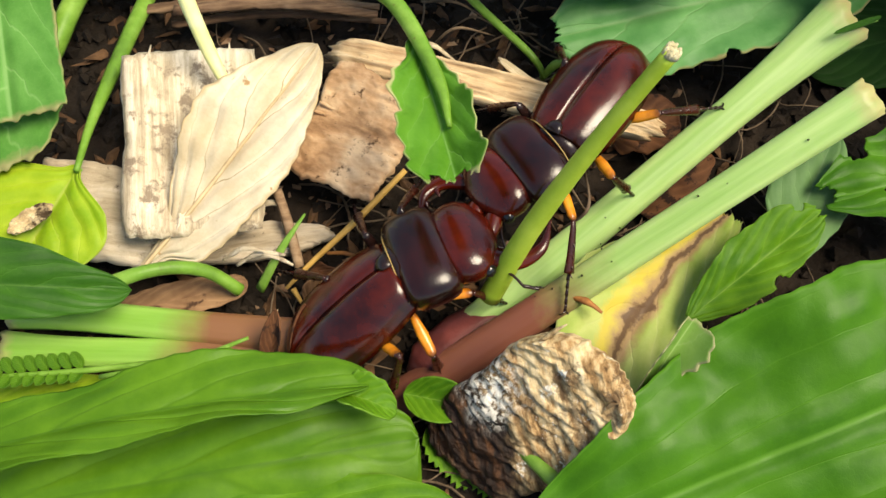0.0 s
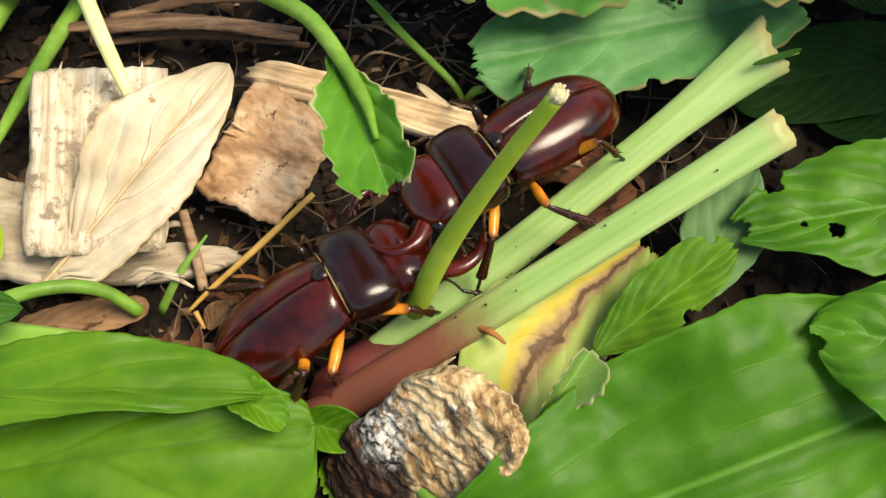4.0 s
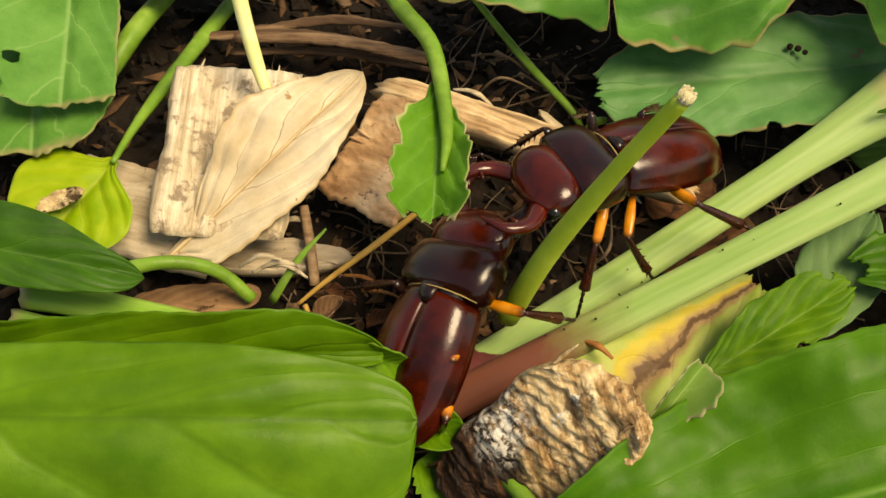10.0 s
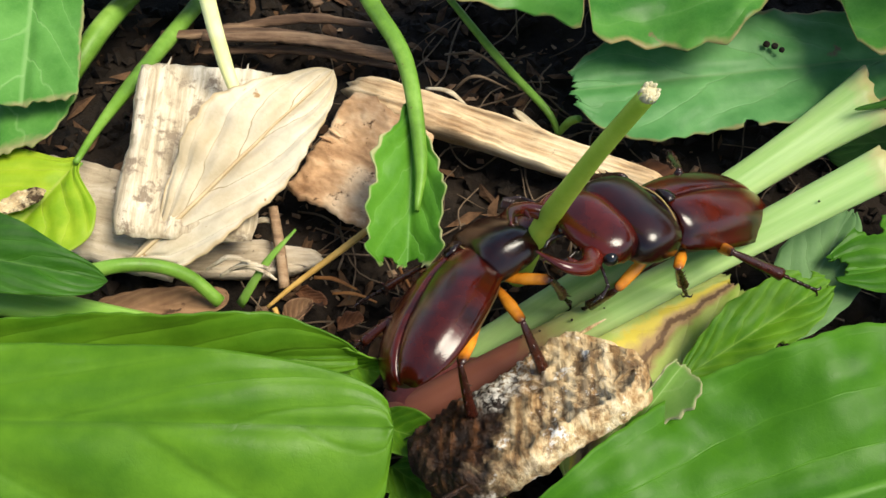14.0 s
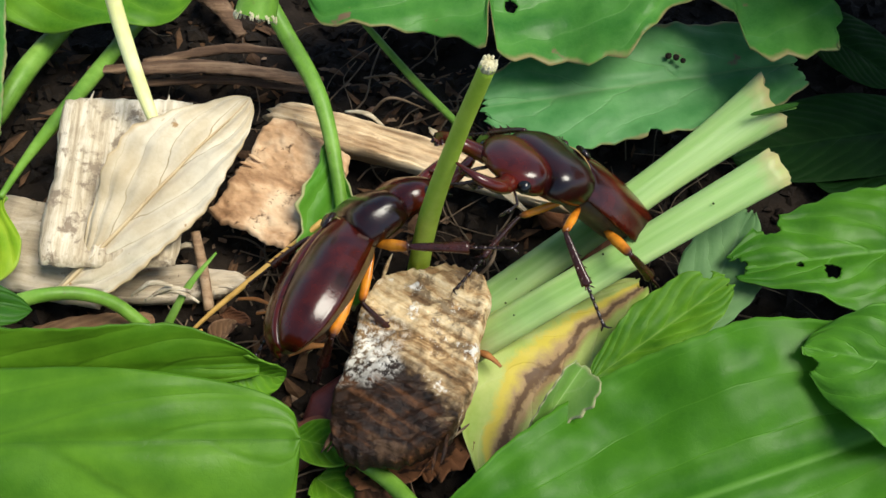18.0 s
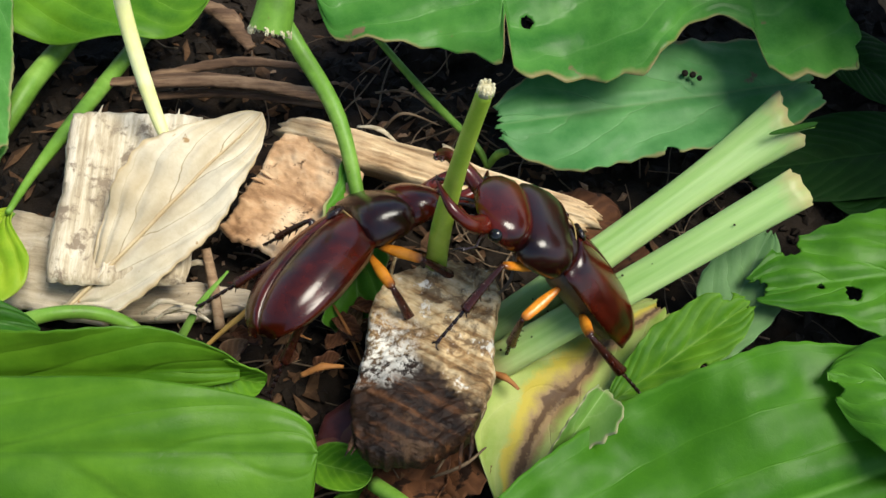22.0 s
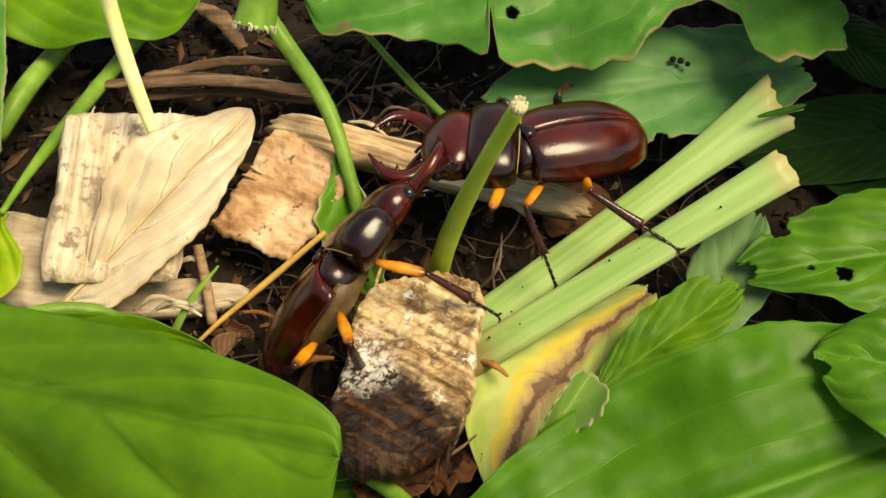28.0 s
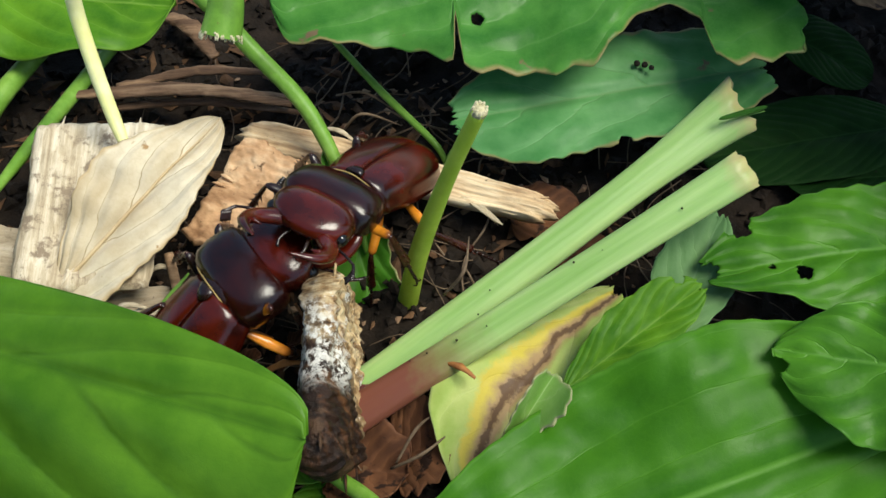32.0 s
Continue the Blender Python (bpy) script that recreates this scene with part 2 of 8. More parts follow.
def bark_material():
    """Split bark and wood: fine strata across it, tan at one end, rotten dark brown at the other, with a lump of pale crust at one side."""
    m, nodes, links, b = shader("bark_chip", 0.8, 0.3)
    tc = nodes.new("ShaderNodeTexCoord").outputs["Object"]
    sep = nodes.new("ShaderNodeSeparateXYZ")
    links.new(tc, sep.inputs[0])

    def step(x, lo, hi):
        k = nodes.new("ShaderNodeMapRange")
        k.interpolation_type = "SMOOTHSTEP"
        k.inputs["From Min"].default_value, k.inputs["From Max"].default_value = lo, hi
        links.new(x, k.inputs[0])
        return k.outputs[0]

    def do(op, x, y=None):
        return maths(nodes, links, op, x, y)
    tilt = nodes.new("ShaderNodeVectorRotate")
    tilt.rotation_type = "Z_AXIS"
    tilt.inputs["Angle"].default_value = 0.38
    links.new(tc, tilt.inputs["Vector"])
    strata = noise_tex(nodes, links, 1.0, 6, 0.6, tilt.outputs[0], (900, 60, 500))
    coarse = noise_tex(nodes, links, 1.0, 5, 0.6, tilt.outputs[0], (260, 45, 200))
    grit = noise_tex(nodes, links, 800, 5, 0.7)
    f = do("ADD", do("MULTIPLY", strata, 0.55), do("ADD", do("MULTIPLY", coarse, 0.3), do("MULTIPLY", grit, 0.15)))
    pale = ramp(nodes, [(0.37, (0.075, 0.036, 0.014)), (0.45, (0.34, 0.20, 0.085)), (0.53, (0.60, 0.44, 0.24)), (0.66, (0.80, 0.68, 0.46))])
    links.new(f, pale.inputs[0])
    rot = ramp(nodes, [(0.40, (0.004, 0.002, 0.0015)), (0.53, (0.024, 0.009, 0.003)), (0.66, (0.125, 0.048, 0.015))])
    links.new(f, rot.inputs[0])
    wander = do("SUBTRACT", noise_tex(nodes, links, 150, 6), 0.5)
    rotten = step(do("ADD", do("ADD", sep.outputs[0], do("MULTIPLY", sep.outputs[1], -0.55)), do("MULTIPLY", wander, 0.038)), 0.004, -0.007)
    col = mix(nodes, links, rotten, pale.outputs[0], rot.outputs[0])
    stain = step(noise_tex(nodes, links, 170, 7, 0.7), 0.54, 0.62)
    col = mix(nodes, links, do("MULTIPLY", stain, 0.75), col, (0.085, 0.045, 0.022))
    dx, dy = do("SUBTRACT", sep.outputs[0], 0.000), do("SUBTRACT", sep.outputs[1], 0.0075)
    far = do("SQRT", do("ADD", do("MULTIPLY", dx, dx), do("MULTIPLY", dy, dy)))
    lump = step(do("ADD", far, do("MULTIPLY", wander, 0.012)), 0.0075, 0.0035)
    speck = step(noise_tex(nodes, links, 620, 6, 0.75), 0.44, 0.56)
    col = mix(nodes, links, do("MULTIPLY", lump, speck), col, (0.70, 0.67, 0.60))
    fleck = do("MULTIPLY", step(noise_tex(nodes, links, 300, 8, 0.75), 0.585, 0.64), do("SUBTRACT", 1.0, rotten))
    col = mix(nodes, links, do("MULTIPLY", fleck, 0.8), col, (0.80, 0.77, 0.70))
    links.new(col, b.inputs["Base Color"])
    links.new(do("SUBTRACT", 0.85, do("MULTIPLY", rotten, 0.3)), b.inputs["Roughness"])
    bump(nodes, links, b, do("ADD", do("MULTIPLY", f, 1.0), do("MULTIPLY", noise_tex(nodes, links, 450, 6, 0.7), 0.6)), 0.0013, 0.9)
    return m


def stalk_material(name, green, pale, pink, pink_to, ribs=11):
    """A fleshy ribbed stalk, pink at its foot (UV x = 0), pale green towards the cut end."""
    m, nodes, links, b = shader(name, 0.45, 0.3)
    uv = nodes.new("ShaderNodeUVMap")
    sep = nodes.new("ShaderNodeSeparateXYZ")
    links.new(uv.outputs[0], sep.inputs[0])
    rib = maths(nodes, links, "SINE", maths(nodes, links, "MULTIPLY", sep.outputs[1], ribs * 6.28))
    f = maths(nodes, links, "ADD", maths(nodes, links, "MULTIPLY", rib, 0.022), noise_tex(nodes, links, 1.0, 5, 0.6, None, (22, 420, 420)))
    trough = maths(nodes, links, "COSINE", maths(nodes, links, "MULTIPLY", maths(nodes, links, "SUBTRACT", sep.outputs[1], 0.25), 15.7))
    f = maths(nodes, links, "SUBTRACT", f, maths(nodes, links, "MULTIPLY", trough, 0.11))
    r = ramp(nodes, [(0.2, green), (0.85, pale)])
    links.new(f, r.inputs[0])
    k = nodes.new("ShaderNodeMapRange")
    k.inputs["From Min"].default_value, k.inputs["From Max"].default_value = pink_to * 0.8, pink_to * 1.15
    k.inputs["To Min"].default_value, k.inputs["To Max"].default_value = 0.95, 0.0
    links.new(maths(nodes, links, "ADD", sep.outputs[0], maths(nodes, links, "MULTIPLY", noise_tex(nodes, links, 150, 4), 0.14)), k.inputs[0])
    col = mix(nodes, links, k.outputs[0], r.outputs[0], pink)
    dried = nodes.new("ShaderNodeMapRange")
    dried.inputs["From Min"].default_value, dried.inputs["From Max"].default_value = 0.955, 1.0
    dried.inputs["To Max"].default_value = 0.75
    links.new(maths(nodes, links, "ADD", sep.outputs[0], maths(nodes, links, "MULTIPLY", maths(nodes, links, "SUBTRACT", noise_tex(nodes, links, 420, 4), 0.5), 0.06)), dried.inputs[0])
    col = mix(nodes, links, dried.outputs[0], col, (0.40, 0.30, 0.15))
    links.new(col, b.inputs["Base Color"])
    b.inputs["Subsurface Weight"].default_value = 0.15
    b.inputs["Subsurface Radius"].default_value = (0.002, 0.003, 0.001)
    b.inputs["Subsurface Scale"].default_value = 0.5
    bump(nodes, links, b, maths(nodes, links, "ADD", rib, maths(nodes, links, "MULTIPLY", noise_tex(nodes, links, 700, 3), 1.2)), 0.00004, 0.4)
    return m


def chitin(name, dark, light, rough=0.2, pits=1400, dist=0.00008):
    """Polished beetle shell, redder where thin, with fine pits and faint scratches."""
    m, nodes, links, b = shader(name, rough, 0.48)
    r = ramp(nodes, [(0.35, dark), (0.7, light)])
    links.new(noise_tex(nodes, links, 130, 4), r.inputs[0])
    links.new(r.outputs[0], b.inputs["Base Color"])
    rr = nodes.new("ShaderNodeMapRange")
    rr.inputs["To Min"].default_value, rr.inputs["To Max"].default_value = rough * 0.75, rough * 1.7
    links.new(noise_tex(nodes, links, 400, 5), rr.inputs[0])
    links.new(rr.outputs[0], b.inputs["Roughness"])
    bump(nodes, links, b, noise_tex(nodes, links, pits, 3), dist, 0.5)
    return m


def thigh_shell():
    """Orange thigh, dark brown at both of its ends."""
    m, nodes, links, b = shader("femur_orange", 0.25, 0.45)
    tc = nodes.new("ShaderNodeTexCoord")
    sep = nodes.new("ShaderNodeSeparateXYZ")
    links.new(tc.outputs["Object"], sep.inputs[0])
    off = maths(nodes, links, "ABSOLUTE", maths(nodes, links, "SUBTRACT", sep.outputs[0], 0.0040))
    off = maths(nodes, links, "ADD", off, maths(nodes, links, "MULTIPLY", maths(nodes, links, "SUBTRACT", noise_tex(nodes, links, 700, 3), 0.5), 0.0016))
    k = nodes.new("ShaderNodeMapRange")
    k.inputs["From Min"].default_value, k.inputs["From Max"].default_value = 0.0025, 0.0038
    links.new(off, k.inputs[0])
    r = ramp(nodes, [(0.35, (0.40, 0.110, 0.008)), (0.65, (0.68, 0.250, 0.020))])
    links.new(noise_tex(nodes, links, 320, 4), r.inputs[0])
    links.new(mix(nodes, links, k.outputs[0], r.outputs[0], (0.030, 0.009, 0.005)), b.inputs["Base Color"])
    bump(nodes, links, b, noise_tex(nodes, links, 1800, 3), 0.00004, 0.5)
    return m


def plain(name, dark, light, rough=0.6, scale=200, dist=0.0002, spec=0.4):
    m, nodes, links, b = shader(name, rough, spec)
    n = noise_tex(nodes, links, scale, 6)
    r = ramp(nodes, [(0.3, dark), (0.7, light)])
    links.new(n, r.inputs[0])
    links.new(r.outputs[0], b.inputs["Base Color"])
    bump(nodes, links, b, noise_tex(nodes, links, scale * 5, 5), dist, 0.6)
    return m


LEAF_GREEN = leaf_material("leaf_green", (0.045, 0.155, 0.005), (0.13, 0.30, 0.014), (0.20, 0.36, 0.05), rough=0.5, vein_amount=0.4, veins=6, relief=0.4, lump=0.4)
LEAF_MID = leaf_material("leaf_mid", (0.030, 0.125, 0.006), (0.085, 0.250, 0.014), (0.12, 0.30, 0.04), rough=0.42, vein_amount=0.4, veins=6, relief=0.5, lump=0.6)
LEAF_NEAR = leaf_material("leaf_near", (0.056, 0.160, 0.007), (0.122, 0.275, 0.016), (0.050, 0.140, 0.008), rough=0.40, vein_amount=0.35, veins=4, sweep=0.5, thin=0.09, relief=0.5, lump=0.5, mid=0.5, wobble=0.45)
LEAF_DEEP = leaf_material("leaf_deep", (0.034, 0.138, 0.004), (0.066, 0.212, 0.007), (0.12, 0.30, 0.03), rough=0.44, vein_amount=0.32, arcs=3, relief=0.4, lump=0.45, thin=0.03)
# dark green, dimmed further to paint in the shadow lying on the curving leaf
LEAF_SHADE_DIMMED = leaf_material("leaf_shade_dimmed", (0.016, 0.080, 0.005), (0.042, 0.150, 0.010), (0.08, 0.2, 0.03), rough=0.5, vein_amount=0.3, veins=5)
LEAF_BLUE = leaf_material("leaf_blue_green", (0.034, 0.155, 0.018), (0.100, 0.285, 0.045), (0.17, 0.34, 0.10), rough=0.36, vein_amount=0.35, veins=5, relief=0.6, lump=0.9, spots=((0.20, 0.13, 0.07), 0.66, 150), edge=(0.34, 0.24, 0.11))
LEAF_DULL = leaf_material("leaf_dull", (0.060, 0.215, 0.055), (0.140, 0.345, 0.115), (0.16, 0.31, 0.12), rough=0.42, vein_amount=0.35, veins=4, relief=0.5, lump=0.5, spots=((0.20, 0.15, 0.09), 0.66, 130), edge=(0.28, 0.20, 0.09))
LEAF_GREY = leaf_material("leaf_grey_green", (0.105, 0.225, 0.075), (0.165, 0.310, 0.115), (0.20, 0.34, 0.16), rough=0.55, vein_amount=0.25, veins=5, relief=0.3)
LEAF_MINT = leaf_material("leaf_mint", (0.066, 0.23, 0.032), (0.138, 0.35, 0.072), (0.27, 0.48, 0.16), rough=0.48, vein_amount=0.5, veins=4, relief=0.5, edge=(0.36, 0.30, 0.14), blunt=True)
# base colour taken almost to black: the corner's shade is painted into it
LEAF_PAINTED_SHADE = leaf_material("leaf_painted_shade", (0.006, 0.028, 0.004), (0.014, 0.050, 0.008), (0.03, 0.08, 0.02), rough=0.6, vein_amount=0.25, spec=0.08)
LEAF_PALE = leaf_material("leaf_pale", (0.14, 0.30, 0.045), (0.27, 0.45, 0.11), (0.42, 0.56, 0.25), rough=0.5, vein_amount=0.3, veins=2, relief=0.2, spots=((0.30, 0.20, 0.10), 0.68, 200), edge=(0.42, 0.36, 0.22), blunt=True)
LEAF_BIT = leaf_material("leaf_eaten", (0.06, 0.21, 0.012), (0.12, 0.32, 0.03), (0.2, 0.4, 0.1), rough=0.45, veins=4, relief=0.5, edge=(0.55, 0.48, 0.26), blunt=True)
LEAF_YELLOW = leaf_material("leaf_yellowing", (0.30, 0.43, 0.07), (0.54, 0.60, 0.20), (0.58, 0.62, 0.28), rough=0.5, vein_amount=0.3, veins=5, relief=0.5,
                            streak=[((0.66, 0.54, 0.09), 0.37, 0.09, 0.34), ((0.42, 0.28, 0.14), 0.49, 0.13, 0.30), ((0.15, 0.088, 0.05), 0.49, 0.05, 0.40)])
LEAF_LIME = leaf_material("leaf_lime", (0.20, 0.36, 0.012), (0.39, 0.52, 0.030), (0.42, 0.5, 0.10), rough=0.5, veins=5, vein_amount=0.3, spots=((0.16, 0.12, 0.03), 0.68, 150))
LEAF_DRY = leaf_material("leaf_dry", (0.46, 0.36, 0.22), (0.71, 0.62, 0.46), (0.33, 0.23, 0.10), rough=0.7, vein_amount=0.85, veins=4, sweep=0.6, wobble=0.7, thin=0.03, relief=0.8, lump=0.9, mid=0.9, spots=((0.36, 0.22, 0.10), 0.66, 340), trans=0.12, edge=(0.48, 0.34, 0.17))
LEAF_TAN = leaf_material("leaf_tan", (0.16, 0.085, 0.045), (0.36, 0.21, 0.11), (0.24, 0.13, 0.07), rough=0.8, veins=5, vein_amount=0.25, spots=((0.07, 0.035, 0.02), 0.60, 260), trans=0.1)
LEAF_RUST = leaf_material("leaf_rust", (0.07, 0.028, 0.014), (0.19, 0.080, 0.035), (0.14, 0.06, 0.03), rough=0.75, veins=5, vein_amount=0.2, spots=((0.03, 0.015, 0.01), 0.58, 260), trans=0.1)
RIB = plain("midrib", (0.12, 0.27, 0.03), (0.19, 0.36, 0.06), 0.45)
RIB_DRY = plain("midrib_dry", (0.42, 0.30, 0.16), (0.60, 0.47, 0.28), 0.7)
WOOD_PALE = fibre_material("wood_pale", (0.27, 0.20, 0.12), (0.51, 0.42, 0.29), (0.73, 0.64, 0.49), grain=(28, 700, 700), dist=0.0005, dirt=(0.25, 0.19, 0.13), dirt_at=0.53, dirt_scale=260)
WOOD_GREY = fibre_material("wood_grey", (0.26, 0.20, 0.13), (0.42, 0.34, 0.24), (0.56, 0.47, 0.36))
WOOD_TAN = fibre_material("wood_tan", (0.34, 0.21, 0.11), (0.58, 0.42, 0.25), (0.74, 0.60, 0.40), dirt_at=0.68)
BARK = bark_material()
SCAR = fibre_material("scar", (0.15, 0.095, 0.048), (0.46, 0.34, 0.18), (0.78, 0.66, 0.42), grain=(330, 150, 420), dirt_at=0.55)
STEM_BROWN = fibre_material("stem_brown", (0.045, 0.024, 0.014), (0.125, 0.072, 0.042), (0.27, 0.17, 0.10), grain=(25, 500, 500), dirt_at=0.66)
CHIP_TAN = fibre_material("chip_tan", (0.24, 0.125, 0.06), (0.48, 0.29, 0.155), (0.68, 0.49, 0.31), grain=(120, 200, 200), dist=0.0006, dirt=(0.09, 0.045, 0.022), dirt_at=0.6, dirt_scale=420)
SOIL = plain("soil", (0.005, 0.004, 0.003), (0.028, 0.019, 0.013), 0.95, 160, 0.0012, 0.2)
LITTER = plain("litter", (0.035, 0.018, 0.010), (0.16, 0.085, 0.042), 0.9, 240, 0.0006, 0.2)
SPLINTER = plain("splinter", (0.20, 0.070, 0.018), (0.42, 0.18, 0.045), 0.7, 400)
CRUMB = plain("crumb", (0.10, 0.045, 0.022), (0.34, 0.22, 0.13), 0.85, 300)
ROOT = plain("root", (0.06, 0.04, 0.025), (0.20, 0.14, 0.09), 0.85, 300, 0.0003, 0.2)
STALK = stalk_material("stalk", (0.160, 0.31, 0.062), (0.385, 0.525, 0.205), (0.150, 0.034, 0.028), 0.48)
STALK_GREEN = stalk_material("stalk_green", (0.148, 0.295, 0.058), (0.375, 0.515, 0.200), (0.16, 0.09, 0.04), 0.16)
STALK_DARK = stalk_material("stalk_dark", (0.13, 0.30, 0.03), (0.26, 0.45, 0.09), (0.20, 0.075, 0.04), 0.5)
STEM = plain("stem_green", (0.25, 0.38, 0.025), (0.40, 0.52, 0.06), 0.42, 160)
STEM_LEAF = fibre_material("stem_leaf_green", (0.08, 0.17, 0.02), (0.125, 0.26, 0.03), (0.20, 0.35, 0.06), rough=0.42, grain=(150, 150, 150), dist=0.0002, dirt=(0.12, 0.11, 0.03), dirt_at=0.66)
STEM_CREAM = plain("stem_cream", (0.70, 0.68, 0.22), (0.80, 0.78, 0.42), 0.45, 160)
STRAW = plain("straw", (0.40, 0.22, 0.045), (0.62, 0.38, 0.10), 0.7, 240)
STICK = fibre_material("stick", (0.16, 0.09, 0.05), (0.30, 0.19, 0.11), (0.42, 0.29, 0.18), grain=(60, 600, 600), dist=0.0003)
STALK_PITH = plain("pith", (0.45, 0.40, 0.22), (0.68, 0.62, 0.42), 0.85, 900, 0.0006)
SHELL = chitin("shell", (0.011, 0.0013, 0.0006), (0.078, 0.0072, 0.0016), 0.17, 2200, 0.00004)
SHELL_HEAD = chitin("shell_head", (0.016, 0.0018, 0.0010), (0.088, 0.0080, 0.0024), 0.16, 2000, 0.00004)
SHELL_FORE = chitin("shell_pronotum", (0.006, 0.0014, 0.0010), (0.032, 0.0044, 0.0026), 0.19, 1500, 0.00006)
SHELL_DARK = chitin("shell_dark", (0.006, 0.003, 0.003), (0.022, 0.008, 0.006), 0.22)
BELLY = plain("belly", (0.035, 0.018, 0.007), (0.13, 0.080, 0.028), 0.45, 260)
FEMUR = thigh_shell()
FRINGE = plain("fringe_gold", (0.25, 0.16, 0.05), (0.42, 0.30, 0.11), 0.6)
LEG = chitin("leg_brown", (0.012, 0.003, 0.002), (0.065, 0.012, 0.005), 0.22)
EYE = chitin("eye", (0.004, 0.004, 0.004), (0.012, 0.011, 0.010), 0.08)


# ---- mesh helpers ----
def mesh(name, bm, material, smooth=True):
    me = bpy.data.meshes.new(name)
    bm.to_mesh(me)
    bm.free()
    me.materials.append(material)
    if smooth:
        me.shade_smooth()
    return me


def part(name, bm, material, parent, label="", smooth=True):
    ob = new(name, mesh(name, bm, material, smooth))
    ob.parent = parent
    return tagged(ob, label)


def thing(name, m, label, category, group="", kind=""):
    ob = new(name)
    ob.empty_display_size = 0.01
    ob.matrix_basis = m
    return tagged(ob, label, category, group, kind)


def solo(name, bm, material, m, label, category, group="", kind="", smooth=True):
    ob = new(name, mesh(name, bm, material, smooth))
    ob.matrix_basis = m
    return tagged(ob, label, category, group, kind)


def axes(x, up):
    """Rotation whose x axis runs along x and whose z axis leans to up."""
    x = Vector(x).normalized()
    y = Vector(up).cross(x).normalized()
    return Matrix((x, y, x.cross(y))).transposed()


def lie(base, tip, up=(0, 0, 1)):
    """A pose at base, its x axis running to tip, and the length between them."""
    d = Vector(tip) - Vector(base)
    return Matrix.Translation(base) @ axes(d, up).to_4x4(), d.length


def spline(points, n):
    """n + 1 points on a smooth curve through the given ones."""
    p = [Vector(q) for q in points]
    p = [2 * p[0] - p[1]] + p + [2 * p[-1] - p[-2]]
    out = []
    for i in range(n + 1):
        s = i / n * (len(p) - 3)
        k = min(int(s), len(p) - 4)
        t = s - k
        a, b, c, d = p[k:k + 4]
        out.append(0.5 * (2 * b + (c - a) * t + (2 * a - 5 * b + 4 * c - d) * t * t + (3 * b - 3 * c + d - a) * t ** 3))
    return out


def tube(bm, points, radius, seg=8, n=None, flat=1.0, ends=True, rough=0.0):
    """A tapered tube along a smooth curve; radius: a number, or several spread along it. flat squeezes it across."""
    n = n or 6 * (len(points) - 1)
    pts = spline(points, n)
    rad = [radius] if isinstance(radius, (int, float)) else list(radius)
    uv = bm.loops.layers.uv.verify()
    rings = []
    side = Vector((0, 0, 1)).cross(pts[-1] - pts[0])
    side = side.normalized() if side.length > 1e-9 else Vector((0, 1, 0))
    for i, p in enumerate(pts):
        d = (pts[min(i + 1, n)] - pts[max(i - 1, 0)]).normalized()
        side = (side - d * side.dot(d)).normalized()
        up = d.cross(side)
        s = i / n * (len(rad) - 1)
        k = min(int(s), max(len(rad) - 2, 0))
        r = rad[k] + (rad[min(k + 1, len(rad) - 1)] - rad[k]) * (s - k)
        ring = []
        for j in range(seg):
            w = 2 * math.pi * j / seg
            q = r * (1 + rough * noise.noise(p * 600 + Vector((j * 3.1, 0, 0))))
            ring.append(bm.verts.new(p + side * q * math.cos(w) + up * q * flat * math.sin(w)))
        rings.append(ring)
    for i in range(n):
        for j in range(seg):
            f = bm.faces.new((rings[i][j], rings[i][(j + 1) % seg], rings[i + 1][(j + 1) % seg], rings[i + 1][j]))
            for lp, (uu, vv) in zip(f.loops, ((i, j), (i, j + 1), (i + 1, j + 1), (i + 1, j))):
                lp[uv].uv = (uu / n, vv / seg)
    if ends:
        bm.faces.new(rings[0][::-1])
        bm.faces.new(rings[-1])
    return bm


def loft(sections, seg=28, power=2.4):
    """A closed body from cross sections (x, half width, top, bottom), each a rounded oval."""
    bm = bmesh.new()
    rings = []
    for x, w, top, bot in sections:
        ring = []
        for j in range(seg):
            t = 2 * math.pi * j / seg
            c, s = math.cos(t), math.sin(t)
            y = w * math.copysign(abs(c) ** (2 / power), c)
            z = abs(s) ** (2 / power)
            ring.append(bm.verts.new((x, y, z * top if s > 0 else -z * bot)))
        rings.append(ring)
    for a, b in zip(rings, rings[1:]):
        for j in range(seg):
            bm.faces.new((a[j], a[(j + 1) % seg], b[(j + 1) % seg], b[j]))
    bm.faces.new(rings[0][::-1])
    bm.faces.new(rings[-1])
    bmesh.ops.recalc_face_normals(bm, faces=bm.faces)
    return bm


def profile(points, u):
    """A smooth curve through (u, half width) points that never overshoots them."""
    k = 0
    while k < len(points) - 2 and u > points[k + 1][0]:
        k += 1
    (u0, w0), (u1, w1) = points[k], points[k + 1]

    def slope(i):
        if i <= 0 or i >= len(points) - 1:
            return None
        a_, b_ = ((points[j + 1][1] - points[j][1]) / (points[j + 1][0] - points[j][0]) for j in (i - 1, i))
        return 2 * a_ * b_ / (a_ + b_) if a_ * b_ > 0 else 0.0
    d = (w1 - w0) / (u1 - u0)
    s0, s1 = slope(k), slope(k + 1)
    s0, s1 = 1.6 * d if s0 is None else s0, 1.6 * d if s1 is None else s1
    h = u1 - u0
    t = min(1.0, max(0.0, (u - u0) / h))
    return max(0.0, (2 * t ** 3 - 3 * t * t + 1) * w0 + (t ** 3 - 2 * t * t + t) * h * s0 + (3 * t * t - 2 * t ** 3) * w1 + (t ** 3 - t * t) * h * s1)


